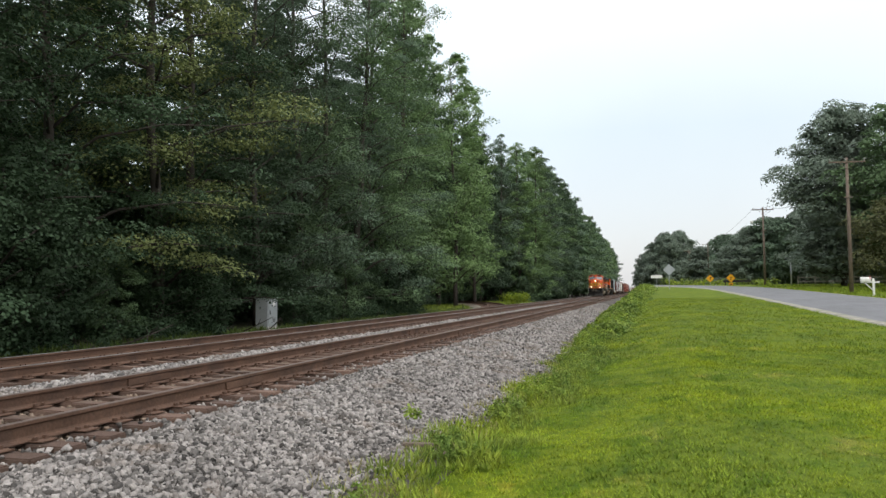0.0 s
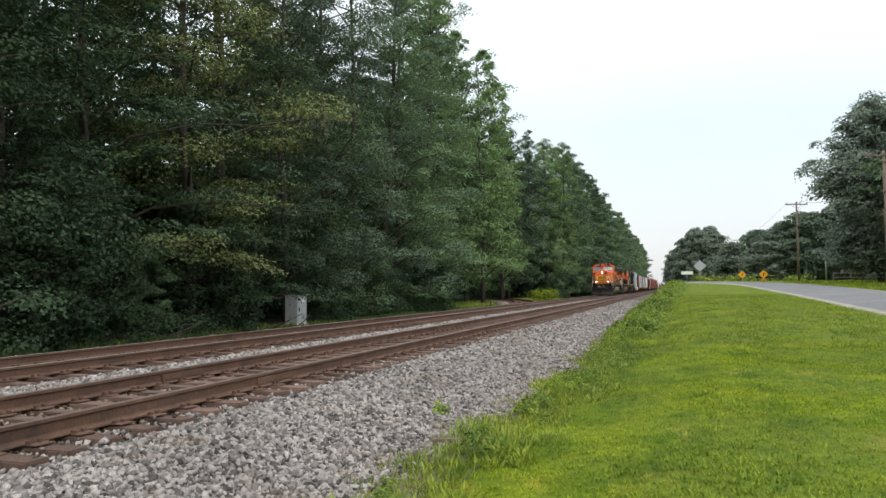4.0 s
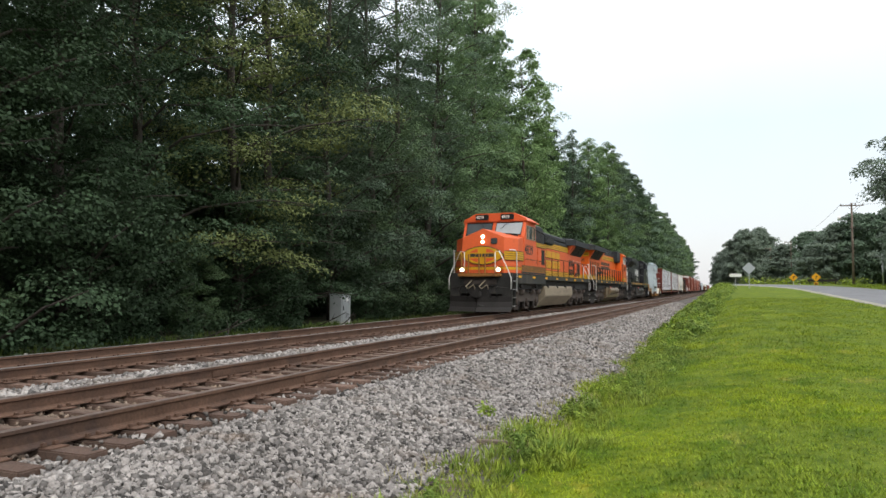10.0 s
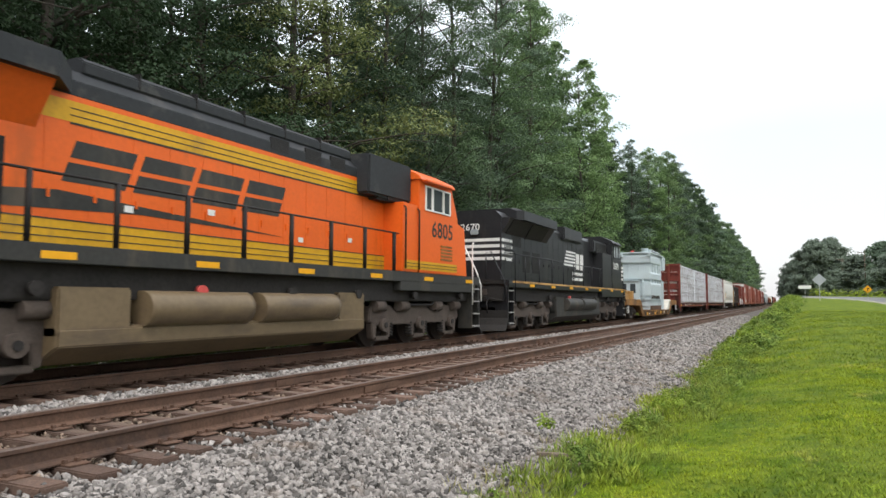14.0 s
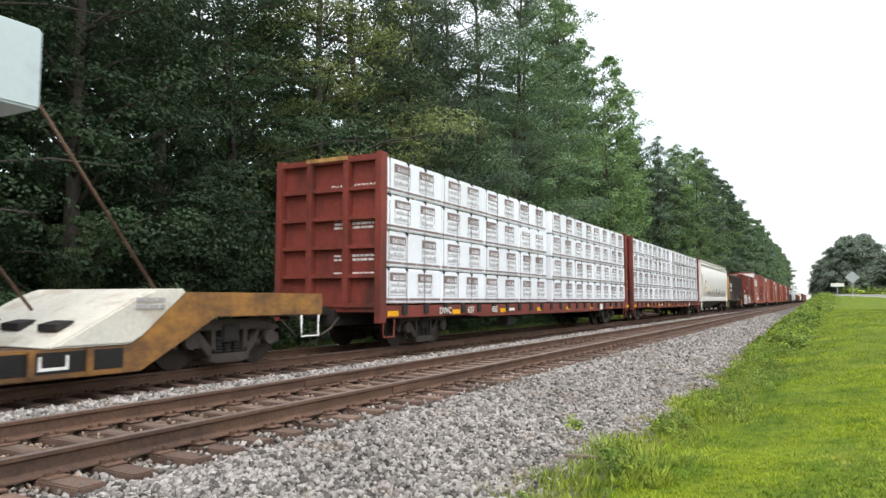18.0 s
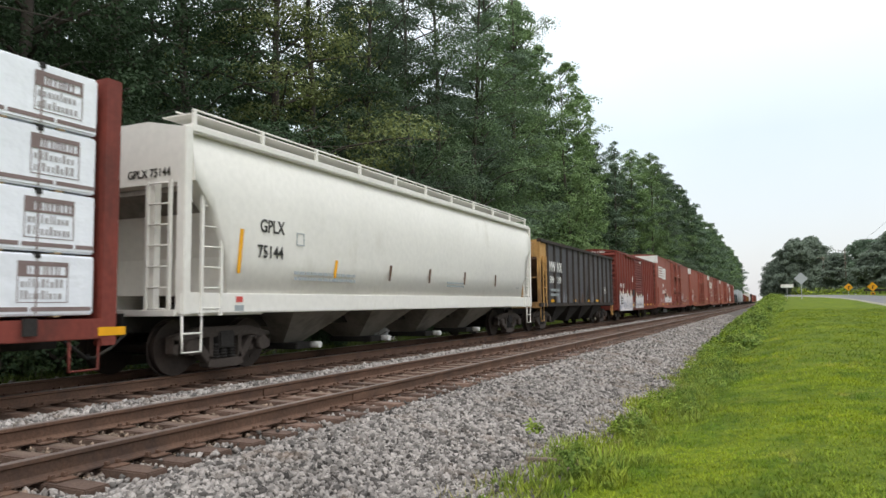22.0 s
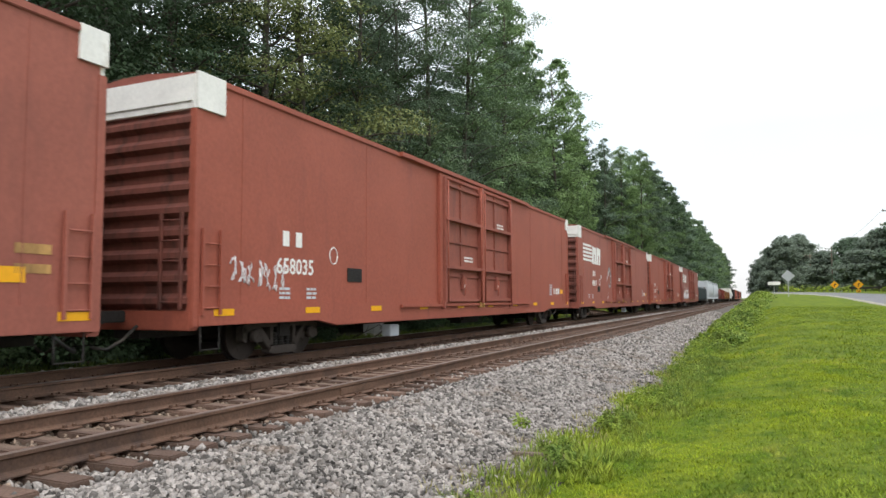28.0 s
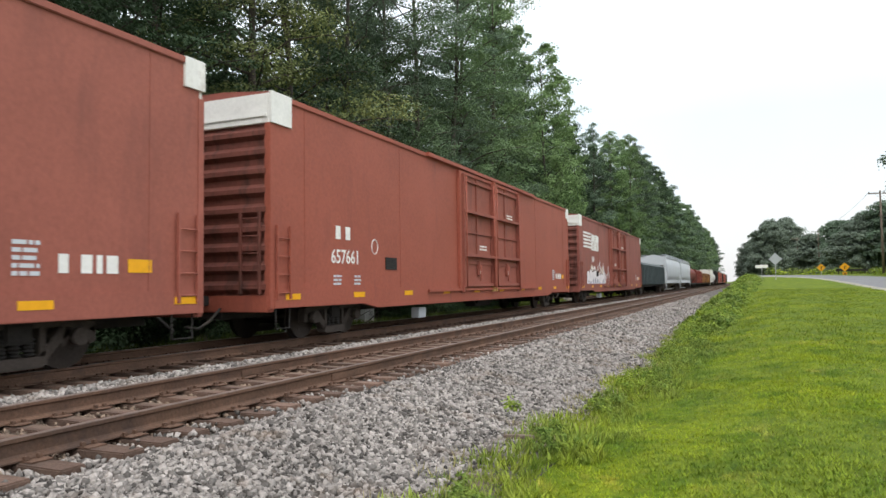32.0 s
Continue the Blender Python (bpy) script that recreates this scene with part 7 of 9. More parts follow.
def covered_hopper(label, u0, L, m, mark="", top=4.12, simple=False):
    c = car("covered_hopper", label, "hopper car", u0)
    bulge = [(1.44, 1.36), (1.56, 2.0), (1.58, 3.0), (1.5, 3.75), (1.3, top), (0.5, top + 0.16)]
    ring = [(-x, z) for x, z in bulge] + [(x, z) for x, z in bulge[::-1]]
    # side sheets follow the slope of the end bays
    bm = BM()
    ys = [0.28, 0.3, 0.72, 1.08, 1.2, L - 1.2, L - 1.08, L - 0.72, L - 0.3, L - 0.28]
    cut = [3.2, 3.2, 2.75, 2.0, 1.36, 1.36, 2.0, 2.75, 3.2, 3.2]
    rows = []
    for y, zc in zip(ys, cut):
        rows.append([bm.verts.new((x, y, max(z, zc))) for x, z in ring])
    for a, b_ in zip(rows, rows[1:]):
        for k in range(len(ring) - 1):
            f = bm.faces.new((a[k], a[k + 1], b_[k + 1], b_[k]))
            f.smooth = True
        bm.faces.new((a[-1], a[0], b_[0], b_[-1]))
    bm.faces.new(rows[0])
    bm.faces.new(rows[-1])
    part("body", bm, m, c)
    for y, s in ((0.35, 1), (L - 0.35, -1)):
        # slope sheets darkened in colour for the shade under the body's ends
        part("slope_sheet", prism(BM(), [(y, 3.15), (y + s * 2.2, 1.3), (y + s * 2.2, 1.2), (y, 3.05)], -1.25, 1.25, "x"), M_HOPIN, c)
    slab("side_sill", c, m, 1.38, 1.5, 0.1, L - 0.1, 1.03, 1.38, 0.02)
    slab("side_sill", c, m, -1.5, -1.38, 0.1, L - 0.1, 1.03, 1.38, 0.02)
    slab("end_platform", c, m, -1.4, 1.4, 0.05, 2.2, 1.0, 1.1, 0.01)
    slab("end_platform", c, m, -1.4, 1.4, L - 2.2, L - 0.05, 1.0, 1.1, 0.01)
    slab("center_sill", c, M_UNDER, -0.3, 0.3, 0.0, L, 0.72, 1.05)
    slab("top_chord", c, m, 1.3, 1.52, 0.25, L - 0.25, top - 0.12, top + 0.02, 0.02)
    slab("top_chord", c, m, -1.52, -1.3, 0.25, L - 0.25, top - 0.12, top + 0.02, 0.02)
    for y in (0.12, L - 0.28):
        for sx in (1, -1):
            slab("corner_post", c, m, *sorted((sx * 1.34, sx * 1.52)), y, y + 0.16, 1.02, top - 0.05, 0.012)
        for k in (-0.9, 0.75):
            slab("end_post", c, m, k, k + 0.12, y, y + 0.12, 1.02, 3.2)
    for y in (0.75, L - 0.75):
        ladder(c, m, 1.5, y, 1.0, 3.4, 0.45)
        ladder(c, m, -1.5, y, 1.0, 3.4, 0.45)
    for y in (0.08, L - 0.08):
        ladder(c, m, 1.0, y, 1.0, 3.2, 0.5, "x")
    # roof walk
    bm = BM()
    for sx in (1.05, 1.42):
        tube(bm, [(sx, 0.35, top + 0.28), (sx, L - 0.35, top + 0.28)], 0.018, 6)
    k = 0.4
    while k < L - 0.3:
        box(bm, 1.38, 1.44, k - 0.03, k + 0.03, top - 0.02, top + 0.28)
        k += 1.72
    box(bm, 0.75, 1.42, 0.35, L - 0.35, top + 0.2, top + 0.225)
    box(bm, -1.42, -0.75, 0.35, L - 0.35, top + 0.2, top + 0.225)
    part("roof_walk", bm, m, c, "grated roof walk")
    slab("hatch_trough", c, m, -0.3, 0.3, 0.6, L - 0.6, top + 0.1, top + 0.24, 0.03)
    n = 4
    for i in range(n):
        yc = 2.9 + (L - 5.8) * (i + 0.5) / n
        w = (L - 5.8) / n * 0.46
        bm = BM()
        loft(bm, [(-0.35, yc - 0.3, 0.32), (0.35, yc - 0.3, 0.32), (0.35, yc + 0.3, 0.32), (-0.35, yc + 0.3, 0.32)], [(-1.3, yc - w * 0.8, 1.1), (1.3, yc - w * 0.8, 1.1), (1.3, yc + w * 0.8, 1.1), (-1.3, yc + w * 0.8, 1.1)])
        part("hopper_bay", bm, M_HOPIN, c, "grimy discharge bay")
        part("outlet_gate", box(BM(), -0.5, 0.75, yc - 0.35, yc + 0.35, 0.22, 0.36, 0.02), M_UNDER, c)
        part("gate_spindle", disc(BM(), (0.85, yc + 0.2, 0.3), "x", 0.07, 0.25, 10), M_WHITE, c)
    for k in (1.55, L - 1.55):
        freight_truck(c, k)
    for k in (0.15, L - 0.6):
        part("sill_step", tube(BM(), [(1.47, k, 1.02), (1.47, k, 0.42), (1.47, k + 0.42, 0.42), (1.47, k + 0.42, 1.02)], 0.022, 6), m, c)
        part("sill_step_rung", tube(BM(), [(1.47, k, 0.72), (1.47, k + 0.42, 0.72)], 0.018, 6), m, c)
    coupler(c, 0.05, -1)
    coupler(c, L - 0.05, 1)
    if simple:
        return c
    xs = 1.585
    lettering("GPLX", 0.34, M_GREEN, c, side(xs, 1.87, 2.5), "dark reporting mark", 0.85)
    lettering("75144", 0.33, M_GREEN, c, side(xs, 1.81, 2.03), "dark number", 0.9)
    lettering("GPLX 75144", 0.2, M_GREEN, c, pose(0.05, 0.265, 3.32, 90, 0, 0), "dark reporting mark and number", 0.95)
    small_print(c, M_PALEGREY, 1.57, 2.9, 1.62, 2.2, 0.22, 2, 5)
    small_print(c, M_PALEGREY, 1.57, 10.0, 1.62, 1.2, 0.18, 2, 6)
    for k, y in enumerate((1.28, 4.25, 6.62, 8.8, 11.2, 13.8)):
        part("amber_streak", prism(BM(), [(y, 1.72), (y + 0.07, 1.72), (y + 0.16, 2.1 + 0.4 * (k == 0)), (y + 0.08, 2.1 + 0.4 * (k == 0))], 1.572, 1.588, "x"), M_REFL if k < 2 else M_RUST, c)
    bars("placard", c, M_RED, 1.502, [(1.35, 1.52, 1.22, 1.32)])
    bars("placard", c, M_PALEGREY, 1.588, [(2.95, 3.2, 2.55, 2.57), (2.95, 3.2, 2.32, 2.34), (2.95, 2.97, 2.32, 2.57), (3.18, 3.2, 2.32, 2.57)])
    bars("placard", c, M_PALEGREY, 1.502, [(1.32, 1.55, 1.07, 1.17), (16.2, 16.5, 1.7, 2.0)])
    return c


# end paint: grime, plus the shade on the car's ends put into the colour
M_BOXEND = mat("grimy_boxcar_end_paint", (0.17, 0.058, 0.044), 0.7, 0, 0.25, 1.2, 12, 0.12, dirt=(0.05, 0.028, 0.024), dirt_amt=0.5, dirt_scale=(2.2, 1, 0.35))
M_DOOR = mat("grimy_boxcar_door_paint", (0.265, 0.082, 0.058), 0.65, 0, 0.2, 0.9, 12, 0.1, dirt=(0.15, 0.055, 0.042), dirt_amt=0.3, dirt_scale=(1, 1, .3))
M_RUSTY = mat("rust_bloom", (0.115, 0.062, 0.036), 0.8, 0, 0.3, 2, 20, 0.2, dirt=(0.075, 0.07, 0.072), dirt_amt=0.7)
M_DUSTY = mat("dusty_pale_patch", (0.22, 0.225, 0.24), 0.8, 0, 0.3, 2, 20, 0.1, dirt=(0.08, 0.08, 0.085), dirt_amt=0.6)


def open_hopper():
    c = car("open_hopper", "weathered grey open hopper with worn yellow ends", "hopper car", 309.5)
    L, top = 14.6, 3.75
    y0, y1 = 1.1, L - 0.6
    for s in (1, -1):
        part("side_sheet", prism(BM(), [(y0, 1.1), (y0, top - 0.06), (y1, top - 0.06), (y1, 1.1)], *sorted((s * 1.42, s * 1.46)), "x"), M_COAL, c)
        slab("top_chord", c, M_COALRIB, *sorted((s * 1.38, s * 1.55)), 0.1, L - 0.1, top - 0.1, top + 0.04, 0.015)
        slab("side_sill", c, M_COALRIB, *sorted((s * 1.38, s * 1.52)), 0.1, L - 0.1, 1.0, 1.16, 0.015)
        first = part("side_rib", prism(BM(), [(1.44, -0.09), (1.54, -0.05), (1.54, 0.05), (1.44, 0.09)], 1.1, top - 0.08, "z"), M_COALRIB, c) if s > 0 else None
        if first:
            first.matrix_basis = pose(0, y0 + 0.08, 0)
            ribs = first
        for k in range(1 if s > 0 else 0, 13):
            repeat(ribs, pose(0, y0 + 0.08 + k * (y1 - y0 - 0.16) / 12, 0, 0, 0, 0) if s > 0 else pose(0, y0 + 0.08 + k * (y1 - y0 - 0.16) / 12, 0, 0, 0, 180))
        part("end_gusset", prism(BM(), [(0.12, top - 0.06), (y0, top - 0.06), (y0, 2.15), (0.35, 3.05), (0.12, 3.2)], *sorted((s * 1.42, s * 1.46)), "x"), M_CREAM, c, "worn yellow gusset")
        part("end_gusset", prism(BM(), [(L - 0.12, top - 0.06), (y1, top - 0.06), (y1, 2.15), (L - 0.35, 3.05)], *sorted((s * 1.42, s * 1.46)), "x"), M_COAL, c)
        for yy, m in ((0.12, M_CREAM), (L - 0.26, M_COAL)):
            slab("corner_post", c, m, *sorted((s * 1.36, s * 1.5)), yy, yy + 0.14, 1.0, top, 0.012)
        for yy, m in ((0.75, M_CREAM), (L - 0.5, M_COAL)):
            ladder(c, m, s * 1.5, yy, 1.0, 3.1, 0.42)
    for y, s, m in ((0.2, 1, M_CREAM), (L - 0.2, -1, M_COAL)):
        slab("end_sheet", c, m, -1.42, 1.42, *sorted((y, y + s * 0.05)), 3.0, top, 0.01)
        part("slope_sheet", prism(BM(), [(y, 3.05), (y + s * 3.0, 1.1), (y + s * 3.0, 1.0), (y, 2.95)], -1.4, 1.4, "x"), M_RUST, c)
        slab("end_sill", c, m, -1.45, 1.45, *sorted((y - s * 0.1, y + s * 0.2)), 0.95, 1.2, 0.01)
        for k in (-0.75, 0.62):
            slab("end_post", c, m, k, k + 0.12, *sorted((y - s * 0.02, y + s * 0.12)), 1.1, 3.1)
        part("end_rail", tube(BM(), [(-1.4, y - s * 0.02, 2.2), (1.4, y - s * 0.02, 2.2)], 0.02, 6), M_CREAM, c)
    lettering("MWNX", 0.22, M_WHITE, c, pose(0.35, 0.18, 3.5, 90, 0, 0), "reporting mark on the end", 1.1)
    lettering("500319", 0.17, M_GREEN, c, pose(0.35, 0.18, 3.28, 90, 0, 0), "number on the end", 1.1)
    lettering("MW", 0.62, M_WHITE, c, side(1.545, 1.25, 2.48), "white reporting mark", 0.85)
    lettering("NX", 0.62, M_WHITE, c, side(1.545, 2.45, 2.48), "white reporting mark", 0.85)
    lettering("500", 0.4, M_WHITE, c, side(1.545, 1.32, 2.0), "white number", 1.0)
    lettering("319", 0.4, M_WHITE, c, side(1.545, 2.48, 2.0), "white number", 1.0)
    small_print(c, M_PALEGREY, 1.545, 1.4, 1.4, 1.4, 0.4, 2, 8)
    bars("placard", c, M_WHITE, 1.47, [(12.2, 12.65, 1.98, 2.0), (12.2, 12.65, 1.66, 1.68), (12.2, 12.24, 1.66, 2.0), (12.61, 12.65, 1.66, 2.0), (12.32, 12.52, 1.78, 1.9)])
    bars("reflector", c, M_REFL, 1.502, [(1.6, 2.05, 1.19, 1.3), (5.35, 5.8, 1.19, 1.3), (8.15, 8.65, 1.19, 1.3), (10.0, 10.55, 1.19, 1.3), (12.85, 13.0, 1.35, 1.95)])
    for y, w, h, m in ((3.65, 0.35, 0.55, M_DUSTY), (4.15, 0.55, 0.6, M_DUSTY), (9.4, 0.3, 0.65, M_DUSTY), (2.7, 0.5, 0.5, M_DUSTY), (8.1, 0.65, 0.9, M_GRILLE), (7.0, 0.6, 0.5, M_RUSTY), (6.2, 0.6, 0.35, M_RUSTY), (3.1, 0.5, 0.4, M_RUSTY), (11.3, 0.6, 0.3, M_RUSTY), (10.8, 0.5, 0.3, M_RUSTY)):
        rng = random.Random(int(y * 10))
        pts = [(y, 1.18), (y + w, 1.18), (y + w * 0.9, 1.18 + h * 0.45), (y + w * 0.7, 1.18 + h * 0.5), (y + w * rng.uniform(0.45, 0.6), 1.18 + h), (y + w * 0.3, 1.18 + h * 0.6), (y + w * 0.08, 1.18 + h * 0.4)]
        part("paint_patch", prism(BM(), pts, 1.464, 1.467, "x"), m, c)
    n = 4
    for i in range(n):
        yc = 2.6 + (L - 5.0) * (i + 0.5) / n
        bm = BM()
        loft(bm, [(-0.5, yc - 0.25, 0.3), (0.9, yc - 0.25, 0.3), (0.9, yc + 0.25, 0.3), (-0.5, yc + 0.25, 0.3)], [(-1.35, yc - 1.05, 1.05), (1.4, yc - 1.05, 1.05), (1.4, yc + 1.05, 1.05), (-1.35, yc + 1.05, 1.05)])
        part("hopper_bay", bm, M_UNDER, c)
    slab("center_sill", c, M_UNDER, -0.3, 0.3, 0.0, L, 0.7, 1.02)
    slab("load", c, M_GRILLE, -1.4, 1.4, 0.4, L - 0.4, 2.9, 3.3)
    for k in (1.55, L - 1.55):
        freight_truck(c, k)
    for k in (0.2, L - 0.6):
        part("sill_step", tube(BM(), [(1.47, k, 1.0), (1.47, k, 0.42), (1.47, k + 0.42, 0.42), (1.47, k + 0.42, 1.0)], 0.022, 6), M_CREAM, c)
    coupler(c, 0.05, -1)
    coupler(c, L - 0.05, 1)
    return c


def corrugated_end(c, m, y, s, z0, z1, n, hw=1.5):
    """A pressed steel end with deep horizontal ribs."""
    bm = BM()
    prof = [(0.1, z0)]
    h = (z1 - z0) / n
    for i in range(n):
        z = z0 + i * h
        prof += [(0.1, z + 0.18 * h), (0.0, z + 0.38 * h), (0.0, z + 0.62 * h), (0.1, z + 0.85 * h)]
    prof += [(0.1, z1), (0.16, z1), (0.16, z0)]
    prism(bm, [(y + s * p, q) for p, q in prof], -hw + 0.06, hw - 0.06, "x")
    return part("corrugated_end", bm, m, c, "ribbed steel end")


def boxcar(label, u0, L, m, top, zb, kind, white=True, number="", simple=False, logo=False, seed=1):
    c = car("boxcar", label, "boxcar", u0)
    X = 1.53
    d0, d1 = ((9.4, 15.6) if logo else (9.85, 15.9)) if kind == "smooth" else (L / 2 - 1.5, L / 2 + 1.5)
    for s in (1, -1):
        bm = BM()
        box(bm, *sorted((s * (X - 0.05), s * X)), 0.14, L - 0.14, zb + 0.45, top - 0.05)
        part("side_wall", bm, m, c)
        # seams or posts
        if kind == "smooth":
            for k in (1.2, 5.6, L - 6.2, L - 1.2):
                slab("seam", c, m, *sorted((s * X, s * (X + 0.008))), k - 0.012, k + 0.012, zb + 0.45, top - 0.06)
            pts = [(0.14, zb + 0.5), (0.14, zb + 0.12), (3.6, zb + 0.12), (4.3, zb), (L - 4.3, zb), (L - 3.6, zb + 0.12), (L - 0.14, zb + 0.12), (L - 0.14, zb + 0.5)]
        else:
            n = 7
            for k in range(n):
                for a, e in ((0.5, d0 - 0.2), (d1 + 0.2, L - 0.5)):
                    p = part("side_post", prism(BM(), [(X, -0.08), (X + 0.07, -0.045), (X + 0.07, 0.045), (X, 0.08)], zb + 0.42, top - 0.12, "z"), m, c) if (s > 0 and k == 0 and a == 0.5) else None
                    yy = a + (e - a) * k / (n - 1)
                    if p:
                        post = p
                        p.matrix_basis = pose(0, yy, 0)
                    else:
                        repeat(post, pose(0, yy, 0, 0, 0, 0 if s > 0 else 180))
            pts = [(0.14, zb + 0.45), (0.14, zb + 0.05), (1.0, zb), (L - 1.0, zb), (L - 0.14, zb + 0.05), (L - 0.14, zb + 0.45)]
        part("side_sill", prism(BM(), pts, *sorted((s * (X - 0.06), s * (X + 0.03))), "x", 0.01), m, c)
        slab("top_chord", c, m, *sorted((s * (X - 0.06), s * (X + 0.04))), 0.1, L - 0.1, top - 0.12, top, 0.015)
        # doors
        if kind == "smooth":
            mid = (d0 + d1) / 2
            for a, e in ((d0, mid - 0.02), (mid + 0.02, d1)):
                door = slab("plug_door", c, M_DOOR, *sorted((s * X, s * (X + 0.03))), a, e, zb + 0.42, top - 0.2, 0.01, "ribbed plug door")
                for yy in (a + 0.06, e - 0.06):
                    slab("door_post", door, M_DOOR, *sorted((s * (X + 0.03), s * (X + 0.17))), yy - 0.05, yy + 0.05, zb + 0.45, top - 0.22, 0.012)
                slab("door_rib", door, M_DOOR, *sorted((s * (X + 0.03), s * (X + 0.08))), a + (e - a) * 0.47 - 0.03, a + (e - a) * 0.47 + 0.03, zb + 0.45 + (top - zb) * 0.24, top - 0.25, 0.01)
                for f, deep, hh in ((0.02, 0.1, 0.05), (0.22, 0.06, 0.03), (0.29, 0.15, 0.05), (0.5, 0.06, 0.025), (0.685, 0.15, 0.05), (0.97, 0.08, 0.04)):
                    z = zb + 0.45 + (top - zb - 0.75) * f
                    slab("door_rib", door, M_DOOR, *sorted((s * (X + 0.03), s * (X + deep * 1.3))), a + 0.02, e - 0.02, z - hh, z + hh, 0.01)
                if s > 0:
                    for yy in (a + 0.16, e - 0.16):
                        part("lock_rod", tube(BM(), [(X + 0.19, yy, zb + 0.45), (X + 0.19, yy, top - 0.3)], 0.024, 6), m, door)
                    yy = a + (e - a) * 0.52
                    box_ = slab("lock_box", door, M_DOOR, X + 0.03, X + 0.13, yy - 0.13, yy + 0.13, zb + 0.85, zb + 1.32, 0.015)
                    bm = tube(BM(), [(X + 0.15, yy, zb + 1.2), (X + 0.16, yy - 0.03, zb + 0.85), (X + 0.15, yy - 0.08, zb + 0.66)], 0.02, 6)
                    part("door_handle", bm, m, box_)
                    slab("handle_tag", box_, M_WHITE, X + 0.13, X + 0.14, yy - 0.05, yy + 0.05, zb + 0.9, zb + 1.02)
                    small_print(c, M_WHITE, X + 0.032, a + 1.75, top - 1.35 if a > d0 + 1 else zb + 1.7, 0.7, 0.2, 2, int(a * 10))
            if s > 0:
                for yy in (mid - 0.14, mid + 0.1, d0 - 0.05, d1):
                    slab("door_roller", c, M_CREAM if abs(yy - mid) < 0.3 else M_DOOR, X + 0.03, X + 0.16, yy, yy + 0.08, zb + 0.28, zb + 0.5, 0.01)
            for yy in (d0 - 0.22, d1 + 0.04, mid - 0.09):
                slab("door_frame", c, m, *sorted((s * X, s * (X + (0.1 if yy != mid - 0.09 else 0.2)))), yy, yy + 0.18, zb + 0.42, top - 0.14, 0.015)
            slab("door_header", c, m, *sorted((s * X, s * (X + 0.09))), d0 - 0.04, d1 + 0.04, top - 0.24, top - 0.14, 0.012)
            slab("door_track", c, m, *sorted((s * (X + 0.03), s * (X + 0.12))), d0 - 2.6, d1 + 2.4, top - 0.1, top + 0.02, 0.01)
            slab("door_track", c, m, *sorted((s * (X + 0.03), s * (X + 0.11))), d0 - 2.6, d1 + 2.4, zb + 0.34, zb + 0.42, 0.01)
        else:
            door = slab("sliding_door", c, m, *sorted((s * X, s * (X + 0.05))), d0, d1, zb + 0.4, top - 0.22, 0.01, "ribbed sliding door")
            prof = []
            n = 17
            for i in range(n):
                z = zb + 0.5 + i * (top - zb - 0.85) / n
                h = (top - zb - 0.85) / n
                prof += [(X + 0.052, z), (X + 0.1, z + 0.35 * h), (X + 0.1, z + 0.6 * h), (X + 0.052, z + 0.95 * h)]
            prof += [(X + 0.04, prof[-1][1]), (X + 0.04, prof[0][1])]
            part("door_ribs", prism(BM(), [(s * p, q) for p, q in prof], d0 + 0.12, d1 - 0.12, "y"), m, door)
            slab("door_track", c, m, *sorted((s * X, s * (X + 0.12))), d0 - 3, d1 + 0.2, top - 0.22, top - 0.14, 0.01)
            slab("door_track", c, m, *sorted((s * X, s * (X + 0.12))), d0 - 0.2, d1 + 0.2, zb + 0.3, zb + 0.4, 0.01)
        for yy in (0.42, L - 0.42):
            ladder(c, m, s * (X + 0.05), yy, zb + 0.3, 2.35 if kind == "smooth" else 2.6, 0.42, step=0.36)
        for k in (0.25, L - 0.7):
            part("sill_step", tube(BM(), [(s * 1.5, k, zb + 0.15), (s * 1.5, k, zb - 0.28), (s * 1.5, k + 0.45, zb - 0.28), (s * 1.5, k + 0.45, zb + 0.15)], 0.018, 6), M_UNDER, c)
    part("roof", prism(BM(), [(-1.52, top - 0.06), (1.52, top - 0.06), (1.5, top + 0.02), (0.3, top + 0.14), (-0.3, top + 0.14), (-1.5, top + 0.02)], 0.12, L - 0.12, "y", 0.01), m if not white else M_BOX[2], c)
    bm = BM()
    k = 0.7
    while k < L - 0.5:
        prism(bm, [(-1.5, top + 0.02), (1.5, top + 0.02), (0.3, top + 0.17), (-0.3, top + 0.17)], k, k + 0.08, "y")
        k += 1.15
    part("roof_ribs", bm, m, c)
    zw = top - 0.62 if white else top - 0.1
    for y, s in ((0.0, 1), (L, -1)):
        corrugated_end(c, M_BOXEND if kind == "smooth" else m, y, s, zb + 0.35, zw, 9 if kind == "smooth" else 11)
        if white:
            slab("white_end_panel", c, M_WHITE, -1.5, 1.5, *sorted((y + s * 0.03, y + s * 0.16)), zw, top - 0.03, 0.01, "white end panel")
            slab("end_rib", c, M_WHITE, -1.46, 1.46, *sorted((y - s * 0.0, y + s * 0.05)), zw + 0.12, zw + 0.2, 0.01)
            for sx in (1, -1):
                slab("white_corner", c, M_WHITE, *sorted((sx * (X - 0.02), sx * (X + 0.045))), *sorted((y + s * 0.03, y + s * (0.7 if s > 0 else 0.5))), zw + (0.0 if s > 0 else 0.12), top + 0.01, 0.005, "white corner patch")
        for sx in (1, -1):
            slab("corner_post", c, m, *sorted((sx * 1.4, sx * (X + 0.015))), *sorted((y + s * 0.02, y + s * 0.18)), zb + 0.1, zw, 0.015)
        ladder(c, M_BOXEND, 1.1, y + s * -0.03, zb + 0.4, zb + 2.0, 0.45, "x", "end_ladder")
        slab("end_sill", c, m, -1.5, 1.5, *sorted((y + s * 0.0, y + s * 0.2)), zb + 0.05, zb + 0.38, 0.015)
